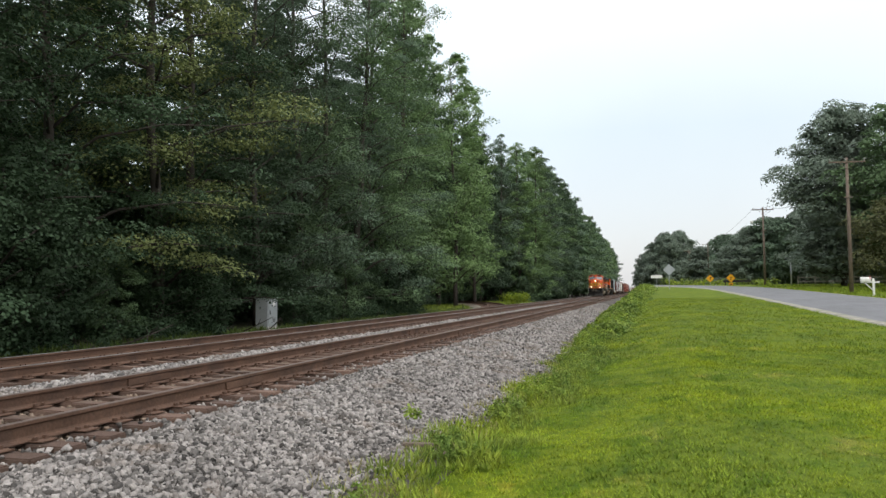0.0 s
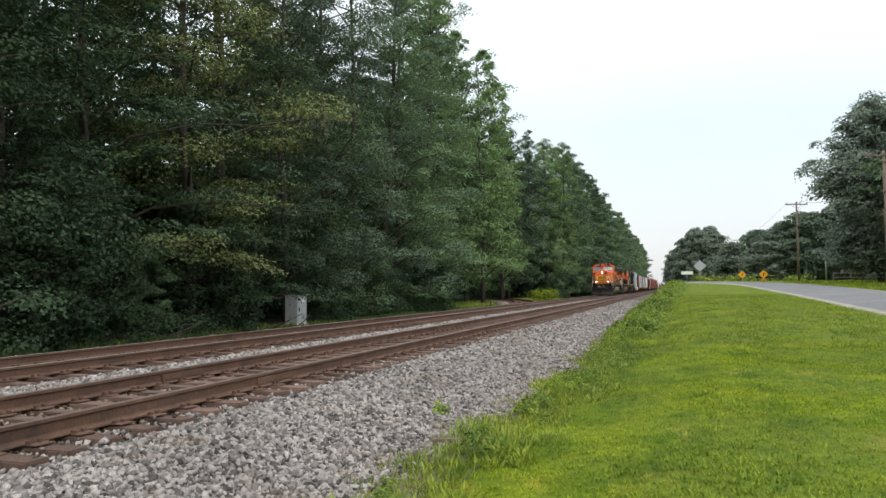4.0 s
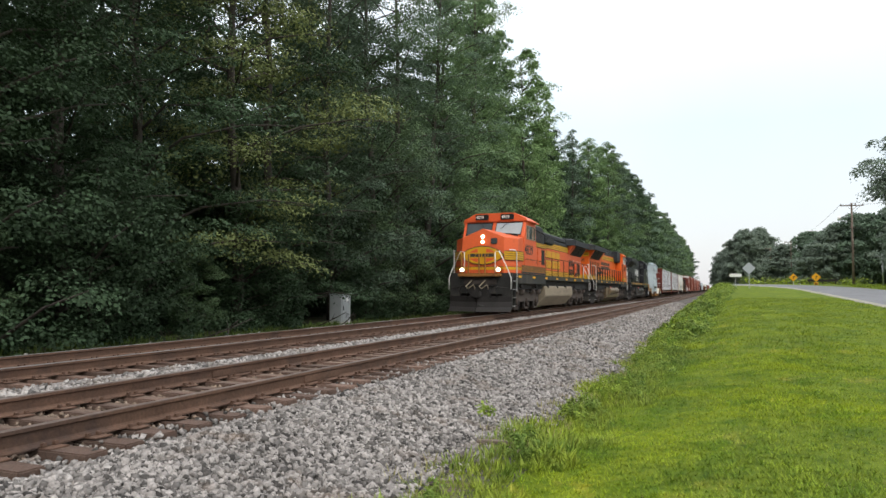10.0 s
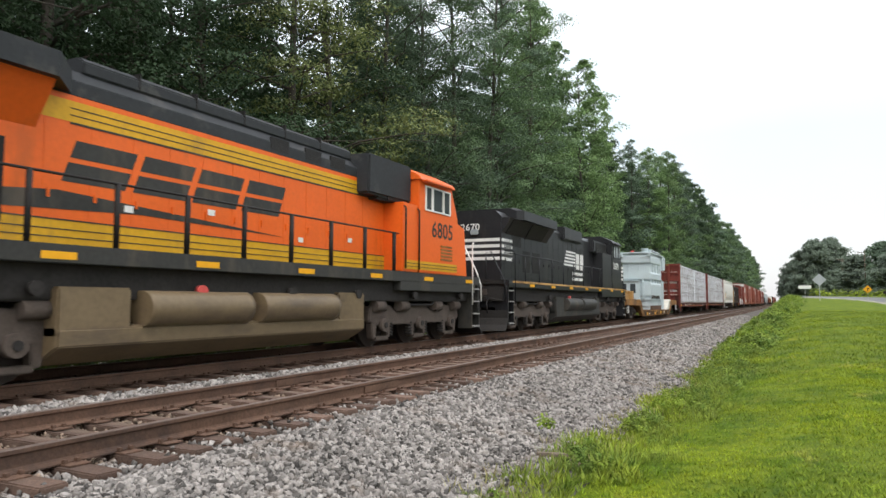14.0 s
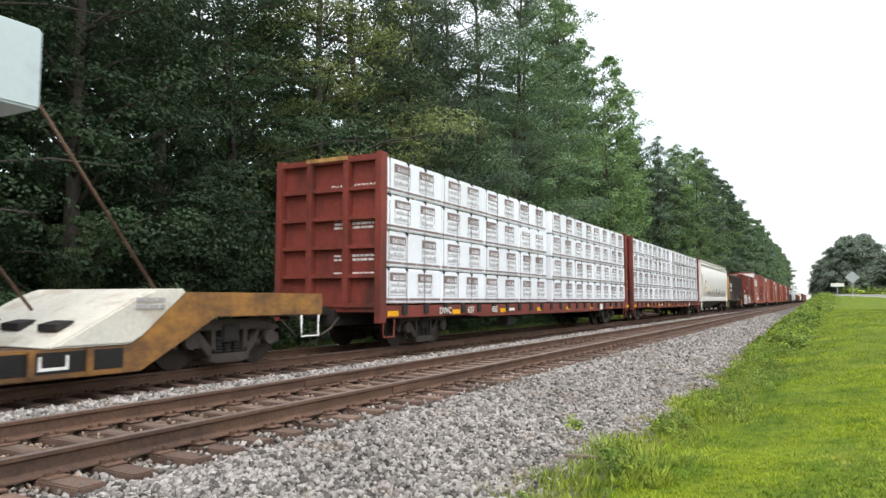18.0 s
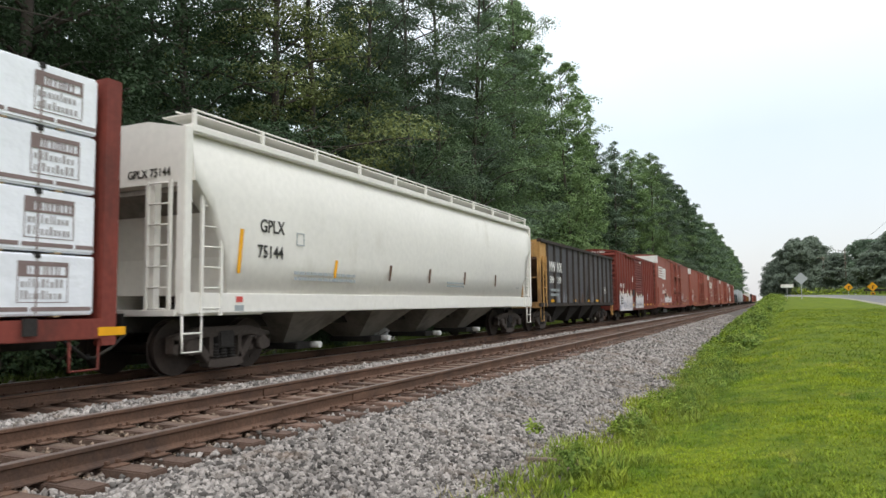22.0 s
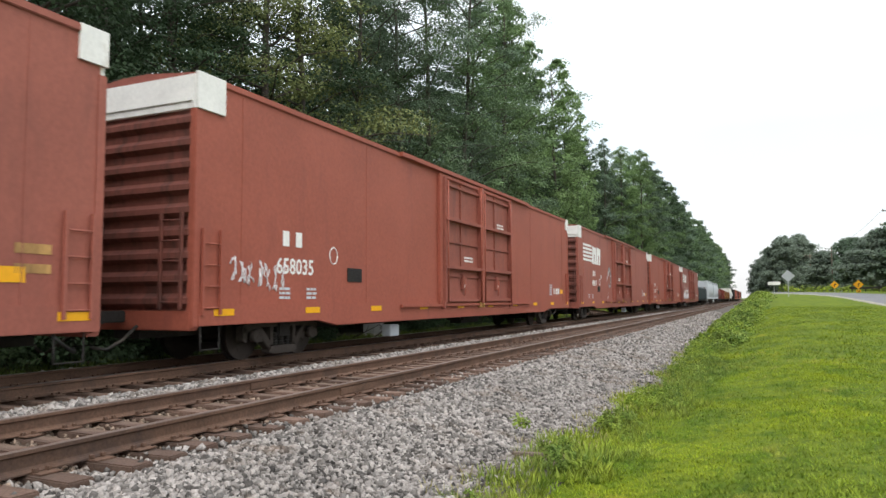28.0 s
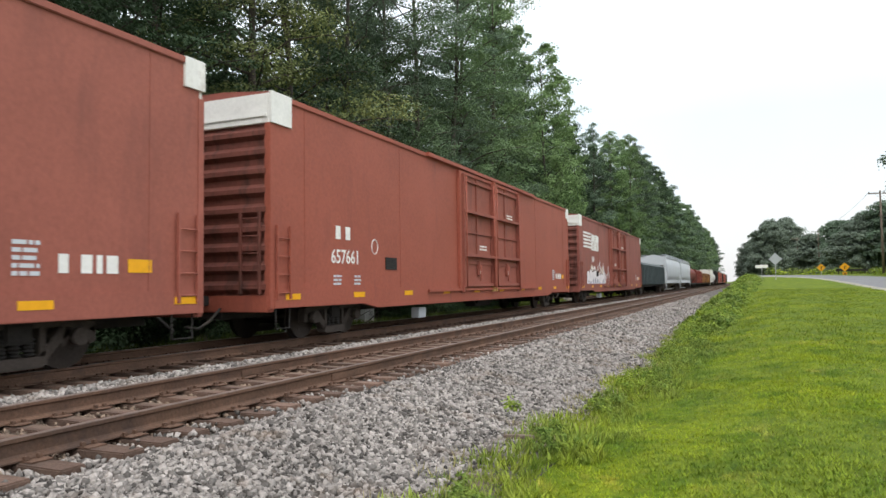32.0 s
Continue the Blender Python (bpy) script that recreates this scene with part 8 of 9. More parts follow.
    slab("center_sill", c, M_UNDER, -0.3, 0.3, 0.1, L - 0.1, 0.5, zb + 0.3)
    slab("floor", c, M_UNDER, -1.48, 1.48, 0.15, L - 0.15, zb + 0.22, zb + 0.36)
    part("brake_wheel", tube(BM(), [(-0.7 + 0.28 * math.cos(a * math.pi / 8), -0.08, 2.4 + 0.28 * math.sin(a * math.pi / 8)) for a in range(17)], 0.02, 6), M_UNDER, c)
    for k in ((3.0, L - 3.0) if kind == "smooth" else (2.0, L - 2.0)):
        freight_truck(c, k)
    coupler(c, 0.0, -1)
    coupler(c, L, 1)
    if kind == "smooth":
        ye = 15.2 if seed == 50 else 7.3
        slab("equipment_box", c, M_LTGREY, 1.0, 1.25, ye, ye + 0.5, 0.2, 0.5, 0.02, "grey equipment box")
        slab("brake_reservoir", c, M_UNDER, 0.3, 0.9, 13.0, 14.8, 0.35, 0.75, 0.1)
    xs, nx, nz = X + 0.004, 3.3 if logo else 2.2, 1.88 if logo else 1.66
    refl = [(0.5 + (L - 1.2) * k / 9, 1.0 + (L - 1.2) * k / 9, zb + 0.28, zb + 0.4) for k in range(10)]
    bars("reflector", c, M_REFL, X + 0.032, refl)
    if not simple:
        if number:
            bars("mark_bar", c, M_WHITE, xs, [(nx + 0.2, nx + 0.4, nz + 0.54, nz + 0.84), (nx + 0.62, nx + 0.82, nz + 0.54, nz + 0.84)])
            lettering(number, 0.44, M_WHITE, c, side(xs, nx, nz), "white car number", 0.95)
        small_print(c, M_LTGREY, xs, 2.3, 1.15, 0.34, 0.26, 3, seed)
        small_print(c, M_LTGREY, xs, 3.2, 1.15, 0.34, 0.26, 3, seed + 1)
        small_print(c, M_LTGREY, xs, L - 3.4, 1.3, 0.38, 0.5, 5, seed + 2)
        if kind == "smooth":
            slab("inspection_plate", c, M_GRILLE, X, X + 0.02, 4.75, 5.37, 1.55, 1.86, 0.004)
            if seed == 30:
                bars("placard", c, M_CREAM, xs, [(L - 1.3, L - 0.8, 1.75, 1.88), (L - 1.3, L - 0.8, 1.5, 1.62)])
            else:
                bars("placard", c, M_WHITE, xs, [(L - 2.75, L - 2.6, 1.36, 1.62), (L - 2.4, L - 2.22, 1.36, 1.62), (L - 2.15, L - 2.05, 1.36, 1.62), (L - 1.98, L - 1.78, 1.36, 1.62)])
            bars("placard", c, M_REFL, xs, [(L - 1.6, L - 1.15, 1.38, 1.58), (0.85, 1.3, 0.95, 1.05)])
            part("round_emblem", tube(BM(), [(xs, (5.3 if logo else 4.19) + 0.15 * math.cos(a * math.pi / 8), 2.1 + 0.18 * math.sin(a * math.pi / 8)) for a in range(17)], 0.012, 5), M_WHITE, c)
    if logo:
        for k in range(5):
            z = 3.2 + 0.2 * k
            part("mark_bar", prism(BM(), [(1.15, z), (3.35 - 0.03 * k, z), (3.4 - 0.03 * k, z + 0.12), (1.15, z + 0.12)], xs, xs + 0.004, "x"), M_WHITE, c)
        for k in range(2):
            a = 3.2 + 1.15 * k
            part("mark", prism(BM(), [(a + 0.15, 3.1), (a + 1.2, 3.1), (a + 1.3, 4.02), (a + 0.3, 4.1)], xs, xs + 0.005, "x"), M_WHITE, c)
            part("mark_slot", prism(BM(), [(a + 0.62, 3.1), (a + 0.72, 3.1), (a + 0.85, 3.65), (a + 0.7, 3.65)], xs, xs + 0.007, "x"), m, c)
    return c


def tail_car(label, u0, L, m, top, z0, kind):
    """A plain car of the train's far end: gondola, tank or covered gondola."""
    c = car({"tank": "tank_car", "gondola": "gondola"}[kind], label, "freight car", u0)
    if kind == "tank":
        part("tank", tube(BM(), [(0, 0.5, 2.35), (0, 0.8, 2.35), (0, L - 0.8, 2.35), (0, L - 0.5, 2.35)], 1.42, 28), m, c)
        part("dome", disc(BM(), (0, L / 2, 3.85), "z", 0.4, 0.5, 16), m, c)
        panels("dome_platform", c, M_UNDER, [(-0.9, 0.9, L / 2 - 1, L / 2 + 1, 3.72, 3.78), (0.86, 0.9, L / 2 - 1, L / 2 + 1, 3.78, 4.3)])
    else:
        slab("body", c, m, -1.5, 1.5, 0.2, L - 0.2, z0, top, 0.03)
        for k in range(int(L)):
            slab("side_rib", c, m, 1.5, 1.57, 0.5 + k, 0.6 + k, z0, top - 0.05)
        part("cover", prism(BM(), [(-1.55, top), (1.55, top), (1.1, top + 0.28), (-1.1, top + 0.28)], 0.1, L - 0.1, "y", 0.03), m, c)
    slab("underframe", c, M_UNDER, -1.3, 1.3, 0.1, L - 0.1, 0.75, 1.0)
    for k in (1.8, L - 1.8):
        freight_truck(c, k)
    coupler(c, 0.05, -1)
    coupler(c, L - 0.05, 1)
    return c


flatcar()
transformer()
centerbeam("brown centrebeam flatcar loaded with white-wrapped lumber", 243.6, "DWC 627035", 1)
centerbeam("brown centrebeam flatcar with yellow-marked end, loaded with lumber", 267.0, "", 2)
covered_hopper("cream-white covered hopper with dark lettering", 290.4, 18.1, M_HOP, "GPLX 75144")
open_hopper()
pm = boxcar("dark red boxcar with outside posts and graffiti", 325.1, 14.75, M_PMRX, 4.3, 0.62, "posts", white=False, seed=20)
lettering("PMRX 11056", 0.2, M_WHITE, pm, pose(-0.2, -0.005, 4.16, 90, 0, 0), "white mark on the end", 1.0)
lettering("PM", 0.4, M_WHITE, pm, side(1.62, 0.55, 2.03), "white reporting mark", 0.95)
lettering("RX", 0.4, M_WHITE, pm, side(1.62, 1.42, 2.03), "white reporting mark", 0.95)
lettering("110", 0.36, M_WHITE, pm, side(1.62, 0.55, 1.56), "white number", 0.95)
lettering("56", 0.36, M_WHITE, pm, side(1.62, 1.45, 1.56), "white number", 0.95)
spray(pm, 1.604, 0.35, 0.6, 4.3, 1.25, 5, 11)
spray(pm, 1.645, 5.75, 0.72, 3.1, 1.0, 6, 9)
scrawl(pm, 1.605, 4.7, 0.75, 1.0, 0.4, 3, 5, 0.016, 2)
slab("black_label", pm, M_GRILLE, 1.6, 1.619, 0.75, 1.5, 1.05, 1.45, 0, "black stencilled label block")
small_print(pm, M_WHITE, 1.62, 0.8, 1.1, 0.62, 0.3, 2, 31)
slab("door_lock_box", pm, M_UNDER, 1.53, 1.6, 5.0, 5.7, 1.55, 2.0, 0.01)
bars("placard", pm, M_WHITE, 1.605, [(4.8, 5.15, 2.52, 2.56), (4.8, 5.15, 2.84, 2.88), (4.8, 4.84, 2.52, 2.88), (5.11, 5.15, 2.52, 2.88), (4.88, 5.06, 2.6, 2.78)])
small_print(pm, M_WHITE, 1.632, 7.6, 3.85, 0.8, 0.16, 2, 9)
n1 = boxcar("faded brown boxcar with white striped mark and graffiti", 341.5, 24.85, M_BOX[0], 4.97, 0.6, "smooth", number="486879", logo=True, seed=30)
spray(n1, 1.536, 4.5, 0.62, 4.6, 1.2, 11, 9)
scrawl(n1, 1.535, 15.8, 1.05, 3.4, 0.95, 12, 9, 0.03)
scrawl(n1, 1.535, 19.0, 0.95, 2.0, 0.4, 13, 9, 0.018)
n2 = boxcar("red-brown boxcar with plug doors and white corners", 368.05, 24.95, M_BOX[1], 4.97, 0.6, "smooth", number="658035", seed=40)
scrawl(n2, 1.535, 0.9, 1.3, 1.6, 0.7, 14, 7, 0.018, 0)
n3 = boxcar("brown boxcar with white striped mark, stained white corners", 395.1, 24.9, M_BOX[0], 4.97, 0.6, "smooth", number="488157", logo=True, seed=50)
M_GREYSPRAY = mat("grey_spray_paint", (0.17, 0.165, 0.17), 0.6, 0, 0.3, 4, 20, 0.05)
for k in range(22):
    a0, a1 = math.radians(165 - 14.2 * k), math.radians(165 - 14.2 * (k + 1.02))
    r0, r1 = 0.25 + 0.006 * k, 0.56 - 0.004 * k
    ring = [(8.28 + r * math.cos(w), 2.4 + 1.25 * r * math.sin(w)) for r, w in ((r0, a0), (r1, a0), (r1 + 0.02, (a0 + a1) / 2), (r1, a1), (r0, a1))]
    part("painted_ring", prism(BM(), ring, 1.533, 1.535 + 0.0002 * (k % 2), "x"), M_GREYSPRAY, n3)
    if k % 3 == 1:
        am = (a0 + a1) / 2
        ring = [(8.28 + r * math.cos(w), 2.4 + 1.25 * r * math.sin(w)) for r, w in ((r0 + 0.02, am), (r1 - 0.1, am + 0.1), (r1 - 0.02, am + 0.07), (r1 - 0.02, am - 0.1), (r1 - 0.12, am - 0.03))]
        part("painted_stripe", prism(BM(), ring, 1.537, 1.539, "x"), M_GRAF[0], n3)
part("painted_head", prism(BM(), blob(7.9, 2.68, 0.11, 0.17, 0.8, 0.1), 1.539, 1.541, "x"), M_GRAF[0], n3)
for p, q in (((7.45, 2.2), (7.72, 2.5)), ((7.72, 2.5), (7.42, 2.42)), ((7.72, 2.5), (7.62, 2.3)), ((7.75, 1.55), (7.75, 1.15)), ((7.6, 1.3), (7.75, 1.15)), ((7.9, 1.3), (7.75, 1.15))):
    d_ = Vector((q[0] - p[0], q[1] - p[1])).normalized() * 0.02
    part("painted_arrow", prism(BM(), [(p[0] - d_.y, p[1] + d_.x), (q[0] - d_.y, q[1] + d_.x), (q[0] + d_.y, q[1] - d_.x), (p[0] + d_.y, p[1] - d_.x)], 1.533, 1.536, "x"), M_GRAF[0], n3)
lettering("DF", 0.3, M_WHITE, n3, side(1.534, 5.55, 2.3), "white stencilled letters", 1.1)
n4 = boxcar("red-brown boxcar with clean sides and white corners", 421.75, 24.9, M_BOX[1], 4.97, 0.6, "smooth", number="657661", seed=60)
n5 = boxcar("weathered brown boxcar with white mark and graffiti", 449.2, 24.7, M_BOX[2], 4.97, 0.6, "smooth", number="496106", logo=True, seed=70)
spray(n5, 1.536, 2.0, 0.7, 5.5, 1.4, 15, 8)
scrawl(n5, 1.535, 5.0, 0.8, 9.0, 1.8, 16, 16, 0.04)
tail_car("dark green gondola under a tarpaulin cover", 475.2, 18.8, M_DKGREEN, 2.75, 0.95, "gondola")
covered_hopper("light grey covered hopper, weathered", 495.2, 18.6, M_LTGREY, simple=True)
covered_hopper("light grey covered hopper, clean", 514.9, 18.6, M_LTGREY, simple=True)
tail_car("rust-brown tank car with a dome", 534.8, 15.0, M_PMRX, 3.6, 1.0, "tank")
tail_car("brown gondola with a covered load", 551.0, 16.0, M_CBRED, 3.2, 0.95, "gondola")
tail_car("orange gondola with faded paint", 568.2, 17.0, M_FLAT, 2.9, 0.95, "gondola")
tail_car("orange gondola with faded paint", 586.4, 17.0, M_FLAT, 2.9, 0.95, "gondola")
covered_hopper("off-white covered hopper, far back", 604.6, 18.0, M_HOP, simple=True)
tail_car("white tank car with a dome", 623.8, 16.0, M_WHITE, 3.6, 1.0, "tank")
for k in range(7):
    boxcar("brown boxcar far back in the train", 641.5 + 19.3 * k, 18.2, M_BOX[k % 3] if k % 3 else M_UNDER, 4.4, 0.62, "posts", white=False, simple=True, seed=90 + k)


# ---- beyond the road: trees, poles, signs, fence, mailbox ----
def big_tree(label, seed, H, R, x, y, leaf, detail=(80, 40, 0.3), base=0.16, trunk=0.35):
    return tree("tree", label, seed, H, R, *detail, leaf, pose(x, y, ground_z(x, y), 0, 0, seed * 40), base, "round", trunk)


# distance haze is put into this leaf colour: paler and greyer green
M_LEAFHAZE = leaf_mat("leaf_hazy", (0.15, 0.187, 0.142), 0.3, 0.1)
M_LEAFRUST = leaf_mat("leaf_olive", (0.10, 0.105, 0.045))
big_tree("large dark oak beyond the road", 301, 19.6, 5.4, 21.3, 86, M_LEAFHAZE, (150, 90, 0.3), 0.1)
big_tree("tall spreading tree beyond the road", 302, 18.8, 5.6, 26.3, 79, M_LEAF[0], (130, 80, 0.3), 0.1)
big_tree("tall spreading tree beyond the road", 303, 19.0, 7.0, 43.0, 70, M_LEAF[3], (80, 60, 0.4))
big_tree("small olive-leaved tree near the utility pole", 304, 7.5, 3.4, 19.5, 64, M_LEAFRUST, (44, 40, 0.22), 0.2, 0.14)
belt = {}


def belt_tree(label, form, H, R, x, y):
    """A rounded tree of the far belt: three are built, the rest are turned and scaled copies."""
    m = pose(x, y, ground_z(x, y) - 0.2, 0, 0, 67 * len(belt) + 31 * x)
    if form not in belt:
        belt[form] = tree("tree", label, 320 + form, 13.0, 5.0, 96, 60, 0.44, M_LEAF[3] if form == 2 else M_LEAFHAZE, m, 0.03, "round", 0.3)
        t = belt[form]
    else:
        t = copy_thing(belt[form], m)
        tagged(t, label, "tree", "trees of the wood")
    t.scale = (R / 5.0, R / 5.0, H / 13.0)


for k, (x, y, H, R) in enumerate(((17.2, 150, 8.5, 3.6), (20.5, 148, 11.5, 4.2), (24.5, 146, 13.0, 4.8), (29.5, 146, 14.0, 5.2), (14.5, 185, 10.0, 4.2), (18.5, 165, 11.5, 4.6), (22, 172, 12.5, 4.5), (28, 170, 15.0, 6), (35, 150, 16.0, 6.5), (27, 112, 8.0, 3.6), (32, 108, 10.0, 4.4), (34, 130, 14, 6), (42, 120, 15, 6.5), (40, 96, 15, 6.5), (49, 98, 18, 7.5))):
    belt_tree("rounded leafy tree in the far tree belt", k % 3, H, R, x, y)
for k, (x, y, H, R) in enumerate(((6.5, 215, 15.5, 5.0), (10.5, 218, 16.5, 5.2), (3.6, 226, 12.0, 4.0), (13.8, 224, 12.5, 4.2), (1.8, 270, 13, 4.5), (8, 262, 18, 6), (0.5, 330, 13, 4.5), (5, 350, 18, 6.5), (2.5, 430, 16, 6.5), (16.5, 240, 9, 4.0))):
    belt_tree("distant tree beside the line, haze painted into its leaves", k % 2, H, R, x, y)

M_POLE = mat("weathered_pole_wood", (0.15, 0.115, 0.09), 0.85, 0, 0.3, 2, 30, 0.4)
M_GALV = mat("galvanised_steel", (0.42, 0.43, 0.44), 0.45, 0.7, 0.12, 3, 20, 0.1)
M_SIGNBACK = mat("bare_sign_aluminium", (0.40, 0.42, 0.44), 0.4, 0.6, 0.1, 2, 12, 0.05)
M_SIGNY = mat("yellow_sign_sheeting", (0.72, 0.34, 0.012), 0.5, 0, 0.06, 2, 12, 0.02)
M_INSUL = mat("glazed_insulator", (0.38, 0.36, 0.34), 0.25, 0, 0.1, 5, 20, 0)


def utility_pole(x, y, h, turn=0, lamp=False, brace=True):
    c = thing("utility_pole", "weathered wooden utility pole with crossarm and insulators", "utility pole", "utility poles", m=pose(x, y, ground_z(x, y), 0, 0, turn))
    part("pole", tube(BM(), [(0, 0, -0.5), (0, 0, h * 0.5), (0, 0, h)], 0.16, 10, 0.1), M_POLE, c)
    part("crossarm", box(BM(), -1.35, 1.35, -0.14, -0.04, h - 0.42, h - 0.3, 0.01), M_POLE, c)
    if brace:
        for s in (-1, 1):
            part("brace", tube(BM(), [(s * 0.62, -0.09, h - 0.42), (0, -0.13, h - 0.95)], 0.02, 5), M_POLE, c)
    for k in (-1.25, -0.1, 0.42, 1.25):
        bm = BM()
        disc(bm, (k, -0.09, h - 0.2), "z", 0.05, 0.2, 8)
        disc(bm, (k, -0.09, h - 0.14), "z", 0.075, 0.05, 8)
        part("insulator", bm, M_INSUL, c)
    if lamp:
        part("lamp_arm", tube(BM(), [(0, 0, h - 2.0), (-0.7, 0, h - 1.75), (-1.3, 0, h - 1.8)], 0.03, 6), M_GALV, c)
        part("lamp_globe", disc(BM(), (-1.45, 0, h - 1.95), "z", 0.2, 0.3, 12), M_WHITE, c, "white yard-lamp globe")
    part("cable_bracket", box(BM(), -0.3, 0.3, -0.16, -0.1, h - 3.2, h - 3.1, 0.005), M_POLE, c)
    return c


POLES = [(15.6, 61.0, 10.6), (15.6, 101.0, 10.4), (14.5, 170.0, 10.0), (12.0, 196.0, 10.0)]
for k, (x, y, h) in enumerate(POLES):
    utility_pole(x, y, h, 6, k == 1)
part_poles = POLES + [(16.5, 8.0, 10.6)]
for a, b_ in ((POLES[0], POLES[1]), (part_poles[4], POLES[0]), (POLES[1], POLES[2])):
    for off, drop in ((-1.25, 0.2), (1.25, 0.2), (0.0, 3.15)):
        p, q = Vector((a[0] + off, a[1], ground_z(a[0], a[1]) + a[2] - drop)), Vector((b_[0] + off, b_[1], ground_z(b_[0], b_[1]) + b_[2] - drop))
        pts = [p.lerp(q, f / 12) - Vector((0, 0, 1.1 * 4 * (f / 12) * (1 - f / 12))) for f in range(13)]
        tagged(part("overhead_wire", tube(BM(), pts, 0.016, 5), M_GRILLE, None), "thin black overhead wire between utility poles", "wire")

# small service pole with a short arm
c = thing("service_pole", "short grey service pole with a crossbar by the fence", "pole", m=pose(17.3, 93.0, ground_z(17.3, 93)))
part("pole", tube(BM(), [(0, 0, -0.3), (0, 0, 3.6)], 0.09, 8), M_GALV, c)
part("crossbar", box(BM(), -0.55, 0.55, -0.05, 0.05, 3.3, 3.4, 0.01), M_GALV, c)


def road_sign(name, label, x, y, z, size, kind, m, turn=0):
    g = ground_z(x, y)
    c = thing(name, label, "road sign", m=pose(x, y, g, 0, 0, turn))
    part("post", box(BM(), -0.03, 0.03, 0.0, 0.05, -0.4, z - g + size * 0.5, 0.006), M_GALV, c)
    if kind == "diamond":
        d = size * 0.7071
        bm = prism(BM(), [(0, z - g - d), (d, z - g), (0, z - g + d), (-d, z - g)], -0.012, -0.002, "y", 0.002)
    else:
        bm = box(BM(), -size, size, -0.012, -0.002, z - g - size * 0.28, z - g + size * 0.28, 0.002)
    part("panel", bm, m, c)
    return c, z - g


road_sign("warning_sign", "diamond road sign seen from its bare metal back", 2.6, 76.0, 3.27, 0.86, "diamond", M_SIGNBACK)
road_sign("street_sign", "white rectangular sign on a post above the weeds", 1.5, 84.0, 2.72, 0.62, "rect", M_WHITE)
for x, y, z, sz in ((11.15, 99.0, 2.72, 0.82), (8.85, 102.0, 2.75, 0.72)):
    c, zz = road_sign("warning_sign", "yellow diamond warning sign with a black arrow", x, y, z, sz, "diamond", M_SIGNY)
    panels("symbol", c, M_GRILLE, [(-0.05, 0.05, -0.016, -0.012, zz - 0.25, zz + 0.1), (-0.05, 0.2, -0.016, -0.012, zz + 0.05, zz + 0.15)])
    if sz > 0.8:
        part("advisory_plate", box(BM(), -0.25, 0.25, -0.014, -0.004, zz - 1.05, zz - 0.62, 0.003), M_SIGNY, c)
        panels("plate_mark", c, M_GRILLE, [(-0.12, -0.02, -0.018, -0.014, zz - 0.95, zz - 0.72), (0.04, 0.14, -0.018, -0.014, zz - 0.95, zz - 0.72)])

# mailbox
mx, my = 14.6, 52.0
c = thing("mailbox", "white roadside mailbox on a timber post with an arm", "mailbox", m=pose(mx, my, ground_z(mx, my), 0, 0, 0))
part("post", box(BM(), -0.06, 0.06, -0.06, 0.06, -0.3, 1.15, 0.01), M_WHITE, c)
part("arm", box(BM(), -0.75, 0.35, -0.05, 0.05, 0.86, 0.96, 0.01), M_WHITE, c)
part("brace", tube(BM(), [(-0.5, 0, 0.86), (0, 0, 0.35)], 0.04, 6), M_WHITE, c)
prof = [(-0.14, 0.0), (0.14, 0.0), (0.14, 0.16)] + [(0.14 * math.cos(a * math.pi / 8), 0.16 + 0.12 * math.sin(a * math.pi / 8)) for a in range(1, 8)] + [(-0.14, 0.16)]
bm = prism(BM(), prof, -0.3, 0.3, "y")
bm.transform(Matrix.Translation((-0.45, 0, 0.96)) @ Matrix.Rotation(math.pi / 2, 4, "Z"))
part("box", bm, M_WHITE, c, "domed white letter box")
part("flag", box(BM(), -0.25, -0.2, -0.16, -0.145, 1.1, 1.32), M_RED, c)

# board fence
M_FENCE = mat("weathered_fence_wood", (0.20, 0.18, 0.155), 0.85, 0, 0.3, 2, 25, 0.3)
f = thing("board_fence", "weathered grey wooden board fence along a far field", "fence")
FY = 98.0
px = None
for k in range(18):
    x = 19.0 + 2.0 * k
    z = ground_z(x, FY)
    post = part("post", box(BM(), -0.06, 0.06, -0.06, 0.06, -0.2, 1.15, 0.01), M_FENCE, f) if k == 0 else repeat(post, pose(x, FY, z))
    if k == 0:
        post.matrix_basis = pose(x, FY, z)
for j, zz in enumerate((0.45, 0.95)):
    rail_ = None
    for k in range(17):
        x = 19.0 + 2.0 * k
        if rail_ is None:
            rail_ = part("board", box(BM(), 0, 2.0, -0.09, -0.06, zz - 0.06, zz + 0.06, 0.005), M_FENCE, f)
            rail_.matrix_basis = pose(x, FY, ground_z(x, FY))
        else:
            repeat(rail_, pose(x, FY, ground_z(x, FY)))
# low brush and guard rail at the bend
clumps("crossing_brush", [(3.0 + 0.5 * k, 108 + NR.uniform(-2, 2), 1.9 + NR.uniform(0, 0.5)) for k in range(30)], [0.9] * 30, 60, 0.3, M_BLADE2, "low green brush behind the road bend", "brush")
g_ = thing("guard_rail", "dark low guard rail at the road bend", "guard rail", m=pose(12.5, 104, ground_z(12.5, 104)))
part("beam", box(BM(), -1.8, 1.8, -0.03, 0.03, 0.35, 0.65, 0.01), M_UNDER, g_)
for k in (-1.5, 0, 1.5):
    part("post", box(BM(), k - 0.06, k + 0.06, 0.03, 0.15, -0.3, 0.7, 0.01), M_UNDER, g_)

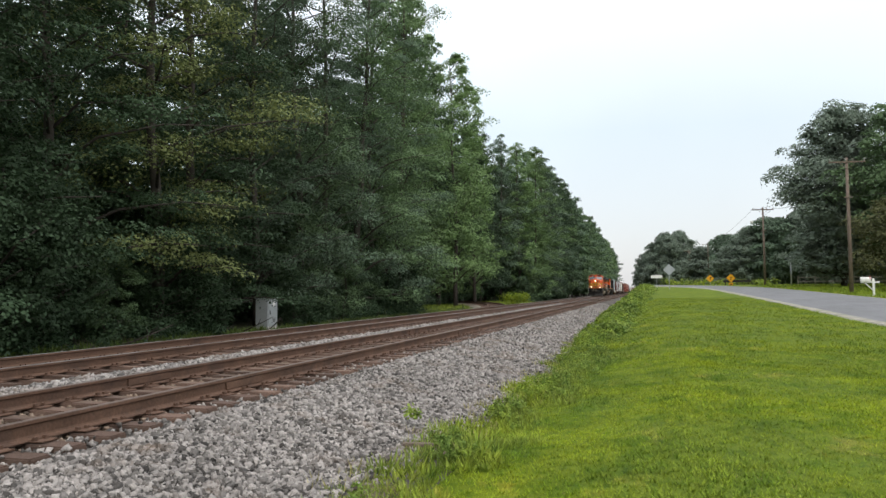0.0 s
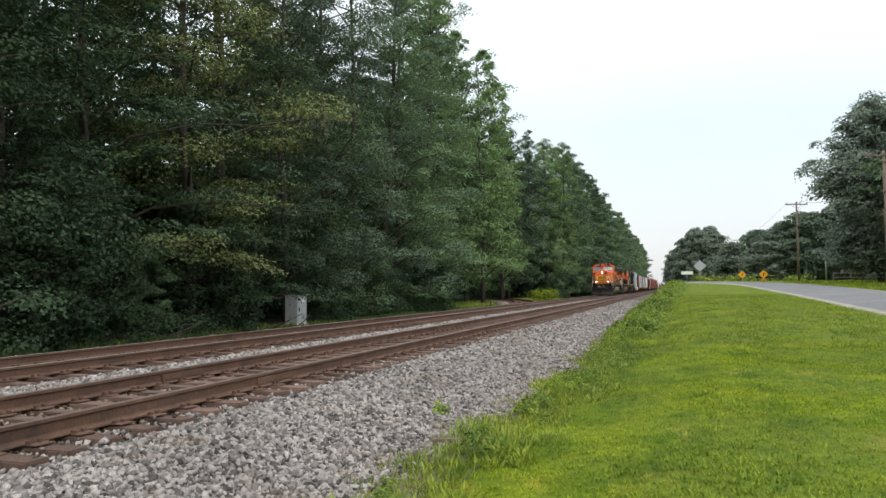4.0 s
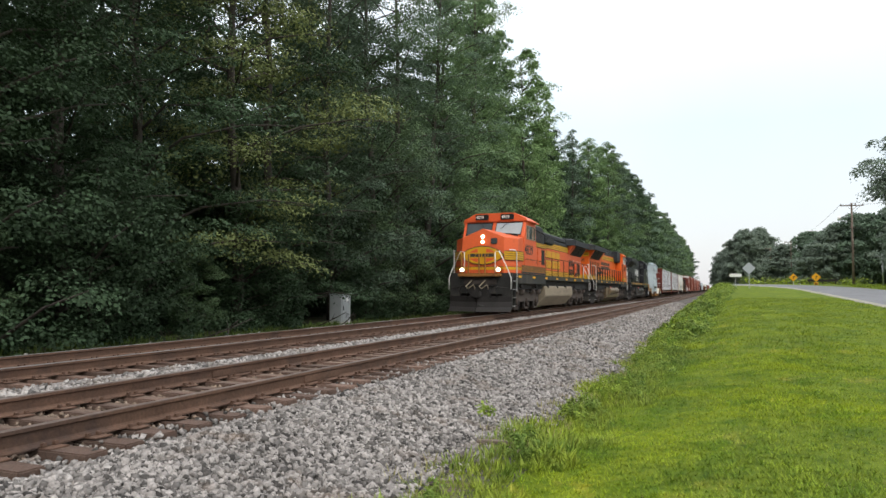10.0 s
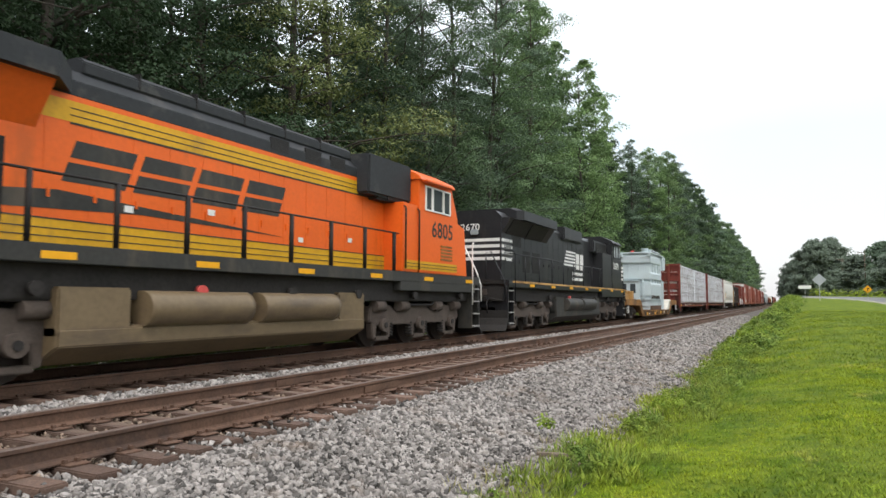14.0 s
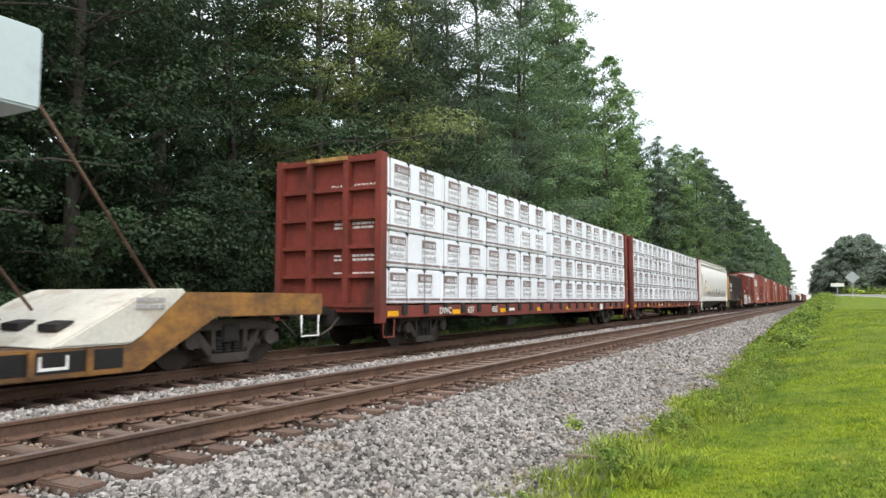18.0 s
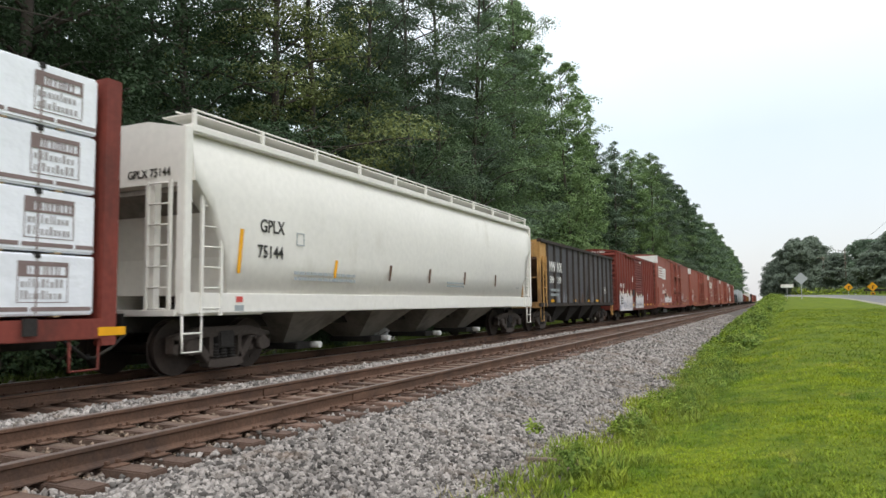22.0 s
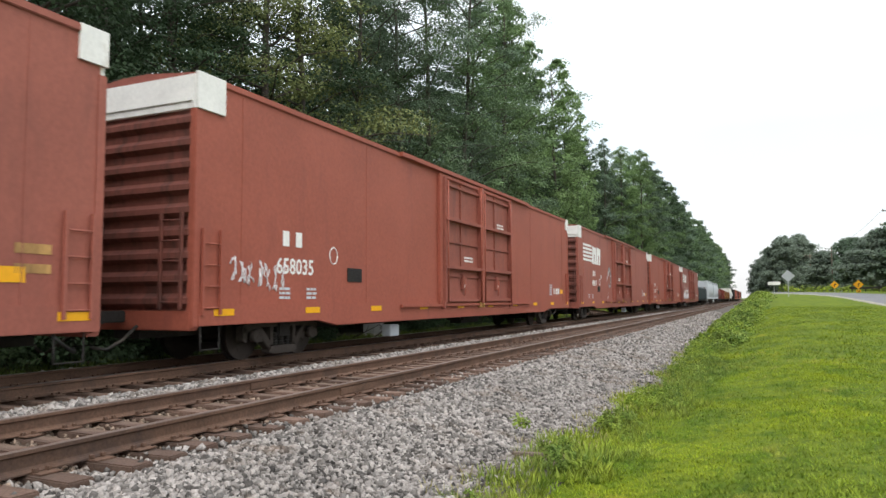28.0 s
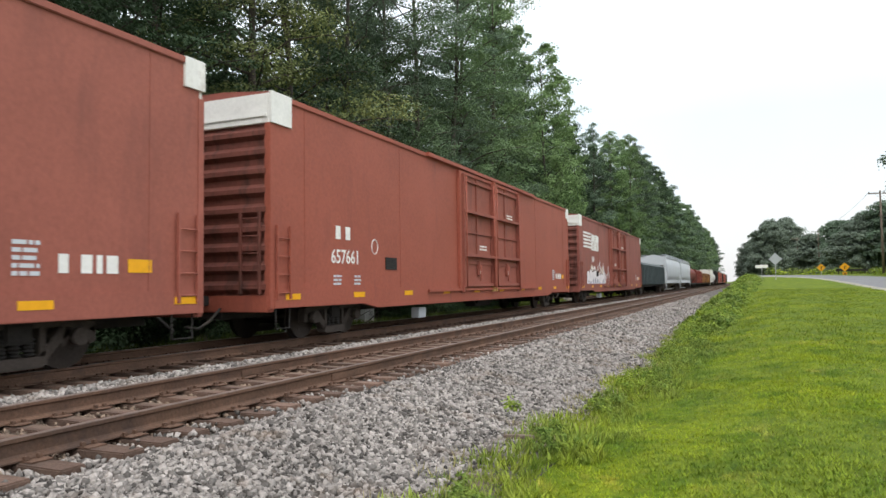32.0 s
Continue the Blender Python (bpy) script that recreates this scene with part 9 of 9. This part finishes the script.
# ---- beside the far track ----
M_CABINET = mat("grey_cabinet_paint", (0.40, 0.42, 0.42), 0.45, 0.1, 0.1, 2, 14, 0.05, dirt=(0.26, 0.26, 0.25), dirt_amt=0.2)
c = thing("signal_cabinet", "grey steel trackside signal cabinet with vented door", "equipment cabinet", m=pose(-15.88, 26.1, ground_z(-15.6, 26.4)))
bz = 1.28
part("body", box(BM(), 0, 0.58, 0, 0.82, 0.1, bz, 0.012), M_CABINET, c)
part("plinth", box(BM(), -0.03, 0.61, -0.03, 0.85, -0.25, 0.1, 0.01), M_PALE, c)
part("roof", box(BM(), -0.04, 0.63, -0.04, 0.86, bz, bz + 0.05, 0.01), M_CABINET, c)
d_ = part("door", box(BM(), 0.58, 0.605, 0.06, 0.76, 0.16, bz - 0.05, 0.006), M_CABINET, c)
part("handle", box(BM(), 0.605, 0.635, 0.12, 0.15, 0.6, 0.78, 0.004), M_UNDER, d_)
part("notice", box(BM(), 0.605, 0.609, 0.38, 0.56, 0.95, 1.13), M_WHITE, d_)
for k in range(4):
    part("vent_slot", box(BM(), 0.605, 0.611, 0.34, 0.6, 0.28 + 0.05 * k, 0.3 + 0.05 * k), M_UNDER, d_)
# scrap wood, fallen branches, marker post
c = part("wood_scrap", box(BM(), -0.16, 0.16, -0.035, 0.035, -0.02, 0.02, 0.008), M_POLE, None)
c.matrix_basis = pose(-2.36, 6.62, bed_z(-2.36) + 0.06, 4, 3, 25)
tagged(c, "splintered scrap of wood lying on the ballast", "wood scrap")
for k, (x, y, l, a) in enumerate(((-14.9, 17.2, 1.3, 35), (-14.8, 18.0, 1.0, 120), (-14.7, 25.0, 0.9, 70), (-15.0, 23.8, 1.1, 10))):
    c = thing("fallen_branch", "bare fallen branch on the ground by the woods", "branch", m=pose(x, y, ground_z(x, y) + 0.1, 0, 0, a))
    part("stem", tube(BM(), [(0, 0, 0), (l * 0.5, 0.05, 0.25), (l, 0.2, 0.55)], 0.03, 6, 0.012), M_BARK, c)
    part("twig", tube(BM(), [(l * 0.5, 0.05, 0.25), (l * 0.7, -0.25, 0.5)], 0.015, 5, 0.006), M_BARK, c)
c = thing("marker_post", "thin dark marker post beside the spur track", "post", m=pose(-13.4, 52.0, ground_z(-13.4, 52)))
part("rod", tube(BM(), [(0, 0, -0.2), (0, 0, 1.1)], 0.03, 6), M_UNDER, c)


# ---- movement ----
def motions():
    for ob, u in CARS:
        z = ob.matrix_basis.translation.z
        walk(ob, [(0, pose(FAR_TRACK, u, z)), (32, pose(FAR_TRACK, u - SPEED * 32, z))])
    for me, r, made in WHEELS.values():
        first = made[0]
        walk(first, [(k / FPS, pose(0, 0, 0, math.degrees(SPEED * k / FPS / r) % 360, 0, 0)) for k in range(32 * FPS + 1)])
        for ob in made[1:]:
            ob.rotation_mode = "QUATERNION"
            ob.animation_data_create()
            ob.animation_data.action = first.animation_data.action
            ob.animation_data.action_slot = first.animation_data.action_slot


motions()
